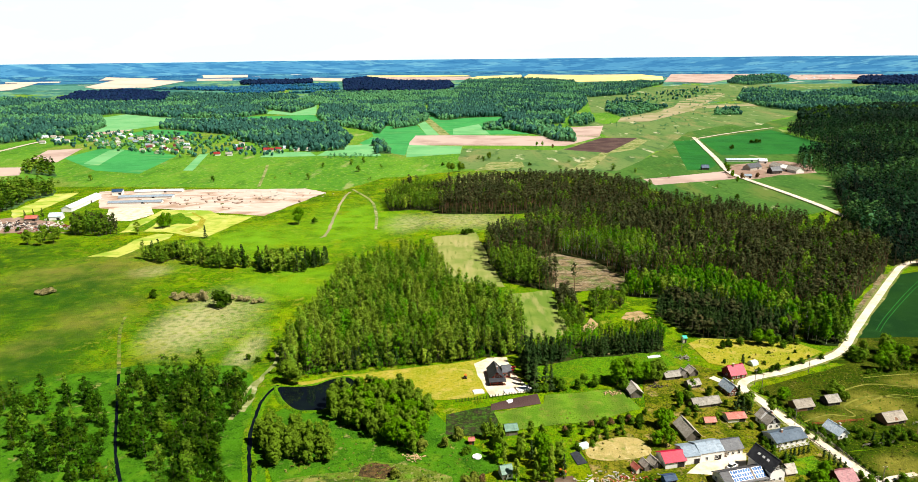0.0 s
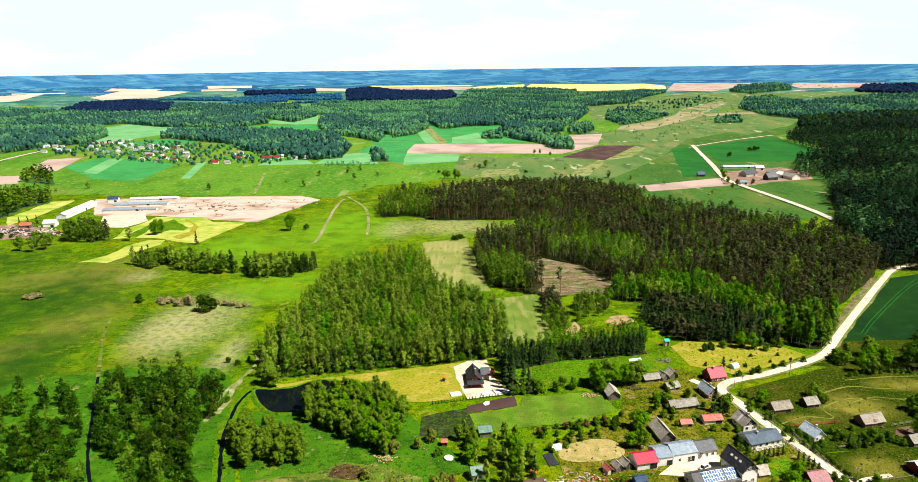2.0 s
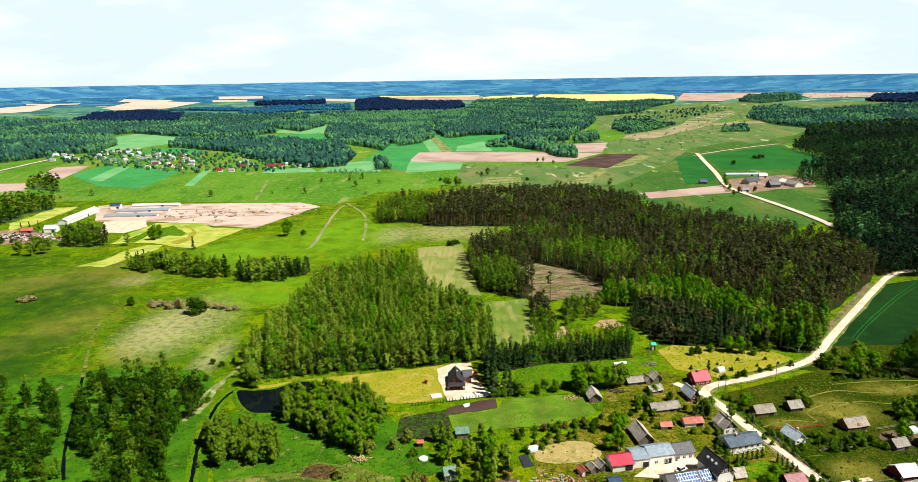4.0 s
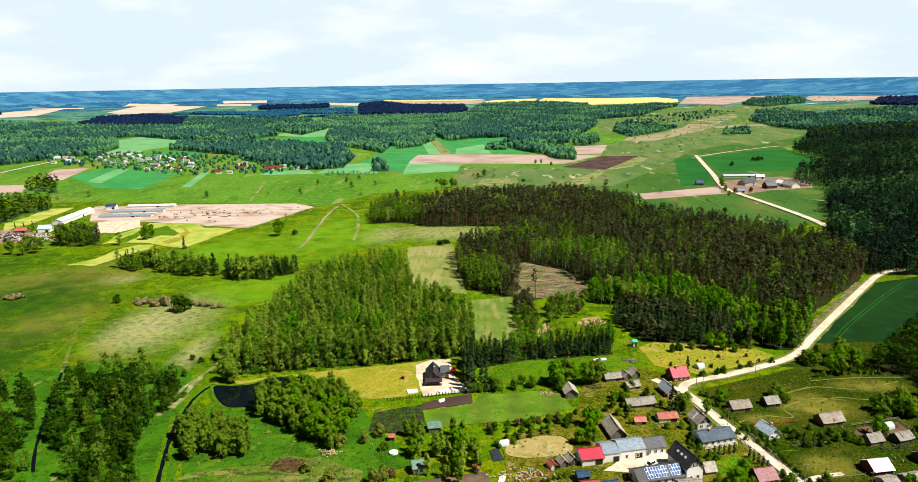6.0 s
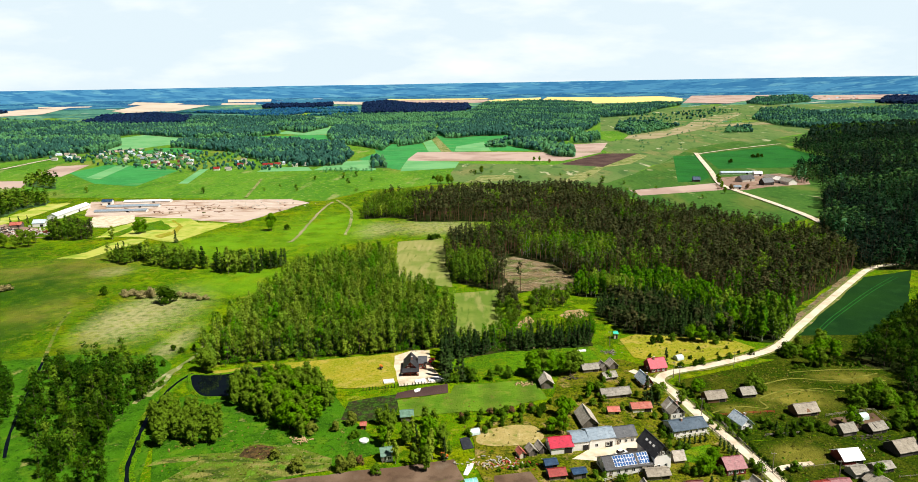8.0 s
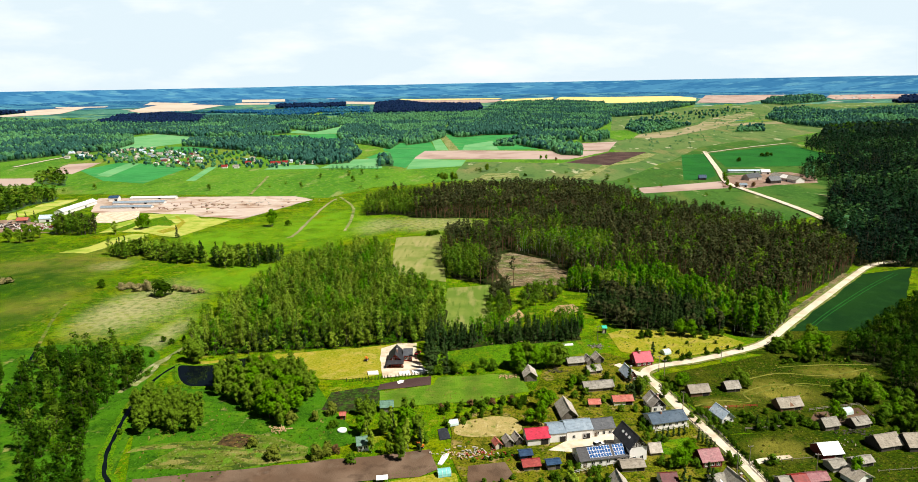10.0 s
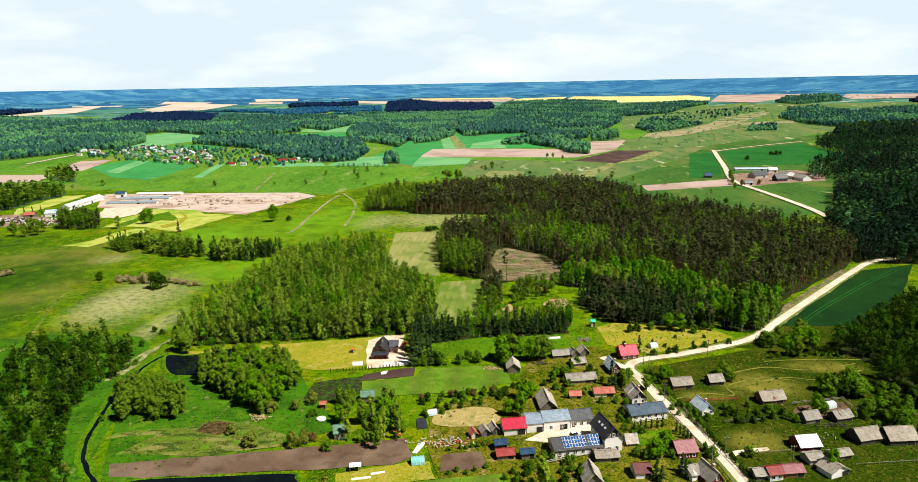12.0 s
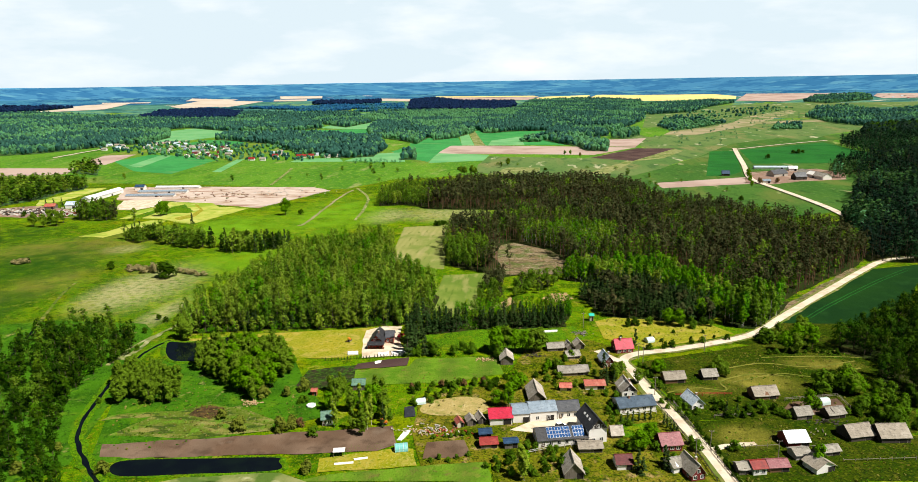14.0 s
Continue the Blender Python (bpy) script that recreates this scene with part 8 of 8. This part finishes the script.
for i, p in enumerate(list(spots(FAR_VILLAGE, 30, 81, jitter=0.4)) + list(spots(FAR_LANE, 36, 82, jitter=0.4))):
    x, y = float(p[0]), float(p[1])
    a = far_rng.uniform(-0.5, 0.5)
    L = far_rng.uniform(9, 13)
    H("house", far_rng.choice(["far village house with pale walls"]), "house", (x, y), (x + L * math.cos(a), y + L * math.sin(a)), far_rng.uniform(7, 9), 2.8, 3.0, far_rng.choice(["white", "white", "cream"]), far_rng.choice(["eternit", "tan", "eternit", "ice", "zinc", "maroon"]), far_rng.choice("uv"), group="far village")
FAR_STREET = [(-883, 1417), (-878, 1429), (-860, 1428), (-837, 1413), (-415, 1242), (-415, 1272), (-346, 1189), (-338, 1188), (-324, 1215), (1469, 3474), (1522, 3501), (1519, 3394), (1706, 3512), (1718, 3449), (1792, 3519), (1750, 3376), (1801, 3400), (1843, 3431)] + [(-827, 1333), (-815, 1363), (-789, 1350), (-417, 1142), (-396, 1140), (-395, 1196), (-385, 1212), (-346, 1191), (-327, 1197), (-292, 1185), (-278, 1192), (-651, 1285), (1545, 3699), (1639, 3706), (1659, 3580), (1804, 3671), (1818, 3547), (1919, 3603)]
for x, y in FAR_STREET:
    H("house", "far roadside house with a coloured roof", "house", (x, y), (x + 11, y + 2), 8, 3.0, 3, "white", far_rng.choice(["red", "eternit", "eternit", "tan", "ice"]), group="far village")

# ---- small things ----
def solar_array(a, b, depth, wall, rise):
    """Panels on the front slope of the low wing."""
    a, b = Vector(a), Vector(b)
    d = b - a
    slope = math.atan2(rise, depth / 2)
    ob = thing("solar_array", Matrix.Translation((a.x, a.y, wall + 0.24)) @ Matrix.Rotation(math.atan2(d.y, d.x), 4, "Z") @ Matrix.Rotation(slope, 4, "X"), "blue solar panels on a charcoal roof", "solar panels")
    for cols, x0 in ((8, 3.6), (4, 13.2)):
        for r in range(3):
            for c in range(cols):
                x, y = x0 + c * 1.08, 0.35 + r * 1.5
                pn = part("solar_panel", boxed(x, y, 0.06, x + 1.0, y + 1.42, 0.10), ALU, ob)
                part("cell_glass", boxed(x + 0.05, y + 0.05, 0.1, x + 0.95, y + 1.37, 0.108), CELL, pn)
        part("rail", boxed(x0 - 0.1, 0.5, 0.0, x0 + cols * 1.08, 0.56, 0.06), ALU, ob)

solar_array((99.3, 221.2), (117.1, 225.7), 9, 3.0, 2.6)


def greenhouse(a, b, depth, high, film, label):
    a, b = Vector(a), Vector(b)
    d = b - a
    L = d.length
    ob = thing("greenhouse", Matrix.Translation((a.x, a.y, 0.4)) @ Matrix.Rotation(math.atan2(d.y, d.x), 4, "Z"), label, "greenhouse", "greenhouses")
    arc = [(depth / 2 - depth / 2 * math.cos(k * math.pi / 8), high * math.sin(k * math.pi / 8) ** 0.8) for k in range(9)]
    bm = bmesh.new()
    prism(bm, arc, 0, L)
    bm.transform(Matrix.Translation((0, 0, 0)) @ Matrix.Rotation(-math.pi / 2, 4, "Z"))
    bm.transform(Matrix.Translation((0, depth, 0)))
    part("film_cover", bm, film, ob)
    for k in range(int(L / 1.5) + 1):
        x = k * L / max(1, int(L / 1.5))
        hoop = prism(bmesh.new(), [(y, z + 0.06) for y, z in arc] + [(y, z - 0.02) for y, z in arc[::-1]], x - 0.05, x + 0.05)
        hoop.transform(Matrix.Translation((0, depth, 0)) @ Matrix.Rotation(-math.pi / 2, 4, "Z"))
        part("hoop", hoop, ALU, ob)

greenhouse((48.2, 212.7), (52.7, 213.9), 4, 2.2, FILM_TEAL, "small teal film-covered garden greenhouse")
greenhouse((49.1, 249.5), (53, 250.9), 3.4, 2.0, FILM, "small grey film greenhouse")
greenhouse((212.8, 263.9), (216.4, 265.2), 4, 2.3, FILM, "white polytunnel at a vegetable bed")
greenhouse((153.3, 326.2), (157, 328), 4, 2.2, FILM, "small white polytunnel in an orchard")


def cold_bench(a, b, label):
    a, b = Vector(a), Vector(b)
    d = b - a
    ob = thing("garden_canopy", Matrix.Translation((a.x, a.y, 0.3)) @ Matrix.Rotation(math.atan2(d.y, d.x), 4, "Z"), label, "canopy")
    for x in (0, d.length - 0.1):
        for y in (0, 2.4):
            part("leg", boxed(x, y, 0, x + 0.1, y + 0.1, 2.0), POLE, ob)
    part("canopy_sheet", boxed(-0.2, -0.2, 2.0, d.length + 0.2, 2.8, 2.12), SHEETING, ob, "white sheet")

cold_bench((27, 207.6), (30.7, 208.3), "white sheet canopy on thin posts")


def slab_on_ground(name, pts, material, label, category, high=0.12):
    bm = bmesh.new()
    lo = [bm.verts.new((x, y, 0.1)) for x, y in pts]
    hi = [bm.verts.new((x, y, 0.30 + high)) for x, y in pts]
    bm.faces.new(hi)
    bm.faces.new(lo[::-1])
    for i in range(len(pts)):
        bm.faces.new((lo[i], lo[(i + 1) % len(pts)], hi[(i + 1) % len(pts)], hi[i]))
    bmesh.ops.recalc_face_normals(bm, faces=bm.faces)
    return mesh_object(name, bm, material, label, category)

slab_on_ground("mulch_sheet", [(46.3, 239.2), (44.6, 247.5), (48.2, 249.4), (50.5, 240.6)], TARP, "black mulch sheet on a garden bed", "sheet", 0.05)
slab_on_ground("plastic_sheet", [(47, 221.6), (48.3, 228.3), (50.7, 229.8), (50.5, 227.1), (48.6, 221.3)], SHEETING, "white plastic sheet lying in grass", "sheet")
slab_on_ground("plastic_sheet", [(28.2, 203.9), (34.8, 205.6), (35.1, 204.5), (28.7, 202.8)], SHEETING, "narrow white plastic sheet on grass", "sheet")
slab_on_ground("plastic_sheet", [(34.3, 207.5), (39, 209.1), (39.3, 208), (34.8, 206.4)], SHEETING, "narrow white plastic sheet on grass", "sheet")
slab_on_ground("building_material", [(5, 302.3), (10, 303.5), (11, 299.8), (6, 298.7)], SHEETING, "white wrapped building material on a lawn", "pallet", 0.5)
slab_on_ground("building_material", [(20.4, 302.1), (25.3, 304), (26.4, 300.4), (21.1, 299.2)], SHEETING, "white wrapped building material on sand", "pallet", 0.5)
slab_on_ground("building_material", [(26.5, 304.1), (33.4, 307.7), (35, 302.6), (27.8, 300.5)], SHEETING, "white stacked building blocks on sand", "pallet", 0.55)
slab_on_ground("building_material", [(21.1, 292.1), (22.5, 293.6), (24.2, 293.8), (24.2, 291), (22.1, 289.5)], SHEETING, "white sheet lying on tilled soil", "sheet", 0.05)
slab_on_ground("stacked_sheets", [(101.4, 339.8), (108.5, 341.4), (108.4, 339), (101.4, 337.4)], SHEETING, "pale stacked sheets in grass", "stack", 0.3)


def pile(name, centre, size, pieces, material, label, category, seed, grow=1.0):
    rng = random.Random(seed)
    bm = bmesh.new()
    for _ in range(pieces):
        l, w, h = grow * rng.uniform(0.4, 1.7), grow * rng.uniform(0.12, 0.5), grow * rng.uniform(0.1, 0.5)
        t = bmesh.new()
        box(t, -l / 2, -w / 2, -h / 2, l / 2, w / 2, h / 2)
        t.transform(Matrix.Translation((centre[0] + rng.gauss(0, size[0]), centre[1] + rng.gauss(0, size[1]), 0.3 + rng.uniform(0, 0.45))) @ Euler((rng.gauss(0, 0.2), rng.gauss(0, 0.2), rng.uniform(0, 3.1))).to_matrix().to_4x4())
        me = bpy.data.meshes.new("tmp")
        t.to_mesh(me)
        t.free()
        bm.from_mesh(me)
        bpy.data.meshes.remove(me)
    tagged(mesh_object(name, bm, material, label, category), kind="stuff")

pile("lumber_pile", (74, 298.3), (2.4, 1.0), 32, TIMBER, "heap of pale cut timber", "timber pile", 12)
pile("scrap_heap", (60.5, 229.8), (7, 2), 70, WALL["brick"], "scattered scrap boards and junk beside a garden", "scrap", 1)
pile("scrap_heap", (55.4, 228.9), (4, 1.6), 30, TIMBER, "scrap timber beside a garden", "scrap", 2)
pile("scrap_heap", (63.9, 229.3), (5, 1.6), 30, WALL["log"], "rusty junk pieces beside sheds", "scrap", 3)
pile("brush_pile", (-20.4, 245.3), (2.2, 1.4), 40, TIMBER, "heap of cut branches on grass", "brush pile", 4)
pile("log_pile", (59.5, 343.3), (14, 1.0), 40, TIMBER, "felled logs along a wood", "logs", 5)
pile("scrap_heap", (97.9, 305.3), (3, 0.9), 24, WALL["dark"], "stacked boards beside a hut", "boards", 6)
pile("scrap_heap", (209.2, 250.5), (4, 1.2), 30, WALL["dark"], "junk and boards beside a shed", "scrap", 7)
pile("rubble", (119.6, 337.3), (2.2, 1.4), 45, POLE, "pale pile of slabs and rubble", "rubble", 14)
pile("rubble", (201, 240.8), (3, 2), 7, POLE, "pale stones lying in grass", "stones", 8)
pile("soil_heaps", (-300, 770), (55, 16), 70, YARD, "low heaps of soil on a bare lot", "soil heaps", 49, 3.5)
pile("soil_heaps", (-240, 800), (40, 14), 40, CONCRETE, "pale blocks lying on a bare lot", "blocks", 59, 2.2)
pile("farm_clutter", (-455, 655), (24, 11), 110, CONCRETE, "far farm clutter of pale slabs and machinery", "clutter", 9, 3.2)
pile("farm_clutter", (-452, 652), (24, 11), 90, WALL["dark"], "dark scrap machinery in a far farmyard", "clutter", 19, 3.4)
pile("farm_clutter", (-404, 645), (10, 9), 50, CONCRETE, "pale slabs and vehicles in a far farmyard", "clutter", 29, 3.0)
pile("farm_clutter", (-404, 648), (10, 9), 40, WALL["darkred"], "rusty scrap in a far farmyard", "clutter", 39, 2.6)


def fence(pts, step, high, material, label, rails=2):
    line = []
    for p, q in zip(pts, pts[1:]):
        d = math.hypot(q[0] - p[0], q[1] - p[1])
        k = max(1, int(d / step))
        line += [(p[0] + (q[0] - p[0]) * i / k, p[1] + (q[1] - p[1]) * i / k) for i in range(k)]
    line.append(pts[-1])
    ob = thing("fence", Matrix.Identity(4), label, "fence", "fences")
    for x, y in line:
        part("post", boxed(x - 0.09, y - 0.09, 0.2, x + 0.09, y + 0.09, 0.55 + high), material, ob)
    for p, q in zip(line, line[1:]):
        for k in range(rails):
            z = 0.55 + high * (0.4 + 0.5 * k)
            bm = bmesh.new()
            d = Vector((q[0] - p[0], q[1] - p[1]))
            n2 = Vector((-d.y, d.x)).normalized() * 0.05
            v = [bm.verts.new((p[0] + s * n2.x + e * d.x, p[1] + s * n2.y + e * d.y, z + h)) for e in (0, 1) for s in (-1, 1) for h in (0, 0.14)]
            for f in ((0, 1, 3, 2), (4, 6, 7, 5), (0, 4, 5, 1), (2, 3, 7, 6), (1, 5, 7, 3), (0, 2, 6, 4)):
                bm.faces.new([v[i] for i in f])
            part("rail", bm, material, ob)

fence([(144.4, 285.8), (150.5, 268.8), (156.9, 242), (161.3, 219.6), (164.4, 204)], 4.0, 0.9, WALL["dark"], "dark board fence along the road", 2)
fence([(146.8, 260.4), (151, 245.1), (155.1, 222.9), (157.9, 205.4)], 4.0, 0.7, WALL["dark"], "dark garden fence along the road", 2)
fence([(131.5, 247.6), (139, 249.8), (145.6, 251.6)], 2.2, 1.1, WALL["white"], "white rendered garden wall rails", 3)
fence([(199.3, 267.3), (222, 273.1), (222.5, 262.2)], 3.0, 1.1, POLE, "grey wooden fence round a vegetable bed", 2)
fence([(167.5, 250.4), (182.5, 252.7)], 3.0, 1.0, POLE, "pale picket fence in a garden", 2)
fence([(155, 267.6), (179.4, 270.9)], 3.0, 1.0, WALL["log"], "rusty red garden fence", 2)
fence([(168.5, 226.9), (185.1, 230.1)], 4.0, 1.0, POLE, "thin wooden pasture fence", 1)
fence([(153.9, 261.1), (157.6, 239.8)], 3.0, 1.0, POLE, "grey wooden garden fence", 2)
fence([(203.6, 221.8), (229, 225.7)], 4.0, 1.0, POLE, "thin wooden pasture fence", 1)
fence([(95.7, 216.4), (101, 218.9), (116.3, 225.2)], 2.5, 1.2, CONCRETE, "pale garden fence beside a house", 2)


def hedge_line(pts, step, h):
    for p, q in zip(pts, pts[1:]):
        d = math.hypot(q[0] - p[0], q[1] - p[1])
        for i in range(int(d / step)):
            t = i * step / d
            tree("thuja", (p[0] + (q[0] - p[0]) * t, p[1] + (q[1] - p[1]) * t), h * tree_rng.uniform(0.85, 1.15), 1.5)

hedge_line([(-2.9, 291.5), (19.9, 297), (33.7, 300.3)], 1.5, 1.9)


def utility_pole(xy, h):
    ob = thing("utility_pole", Matrix.Translation((*xy, 0)), "weathered wooden utility pole with a crossarm", "pole", "utility poles")
    bm = bmesh.new()
    bmesh.ops.create_cone(bm, cap_ends=True, segments=8, radius1=0.17, radius2=0.11, depth=h)
    bm.transform(Matrix.Translation((0, 0, h / 2)))
    part("post", bm, POLE, ob)
    part("crossarm", boxed(-0.9, -0.07, h - 0.5, 0.9, 0.07, h - 0.36), POLE, ob)
    for x in (-0.8, 0, 0.8):
        part("insulator", boxed(x - 0.06, -0.06, h - 0.36, x + 0.06, 0.06, h - 0.16), FRAME_WHITE, ob)

for p in [(160, 224.5), (153.7, 218.5), (145.8, 306.3), (147.3, 301.6), (147.5, 268), (179, 319.2), (122.3, 347.1), (181.4, 219.7)]:
    utility_pole(p, 8.5)
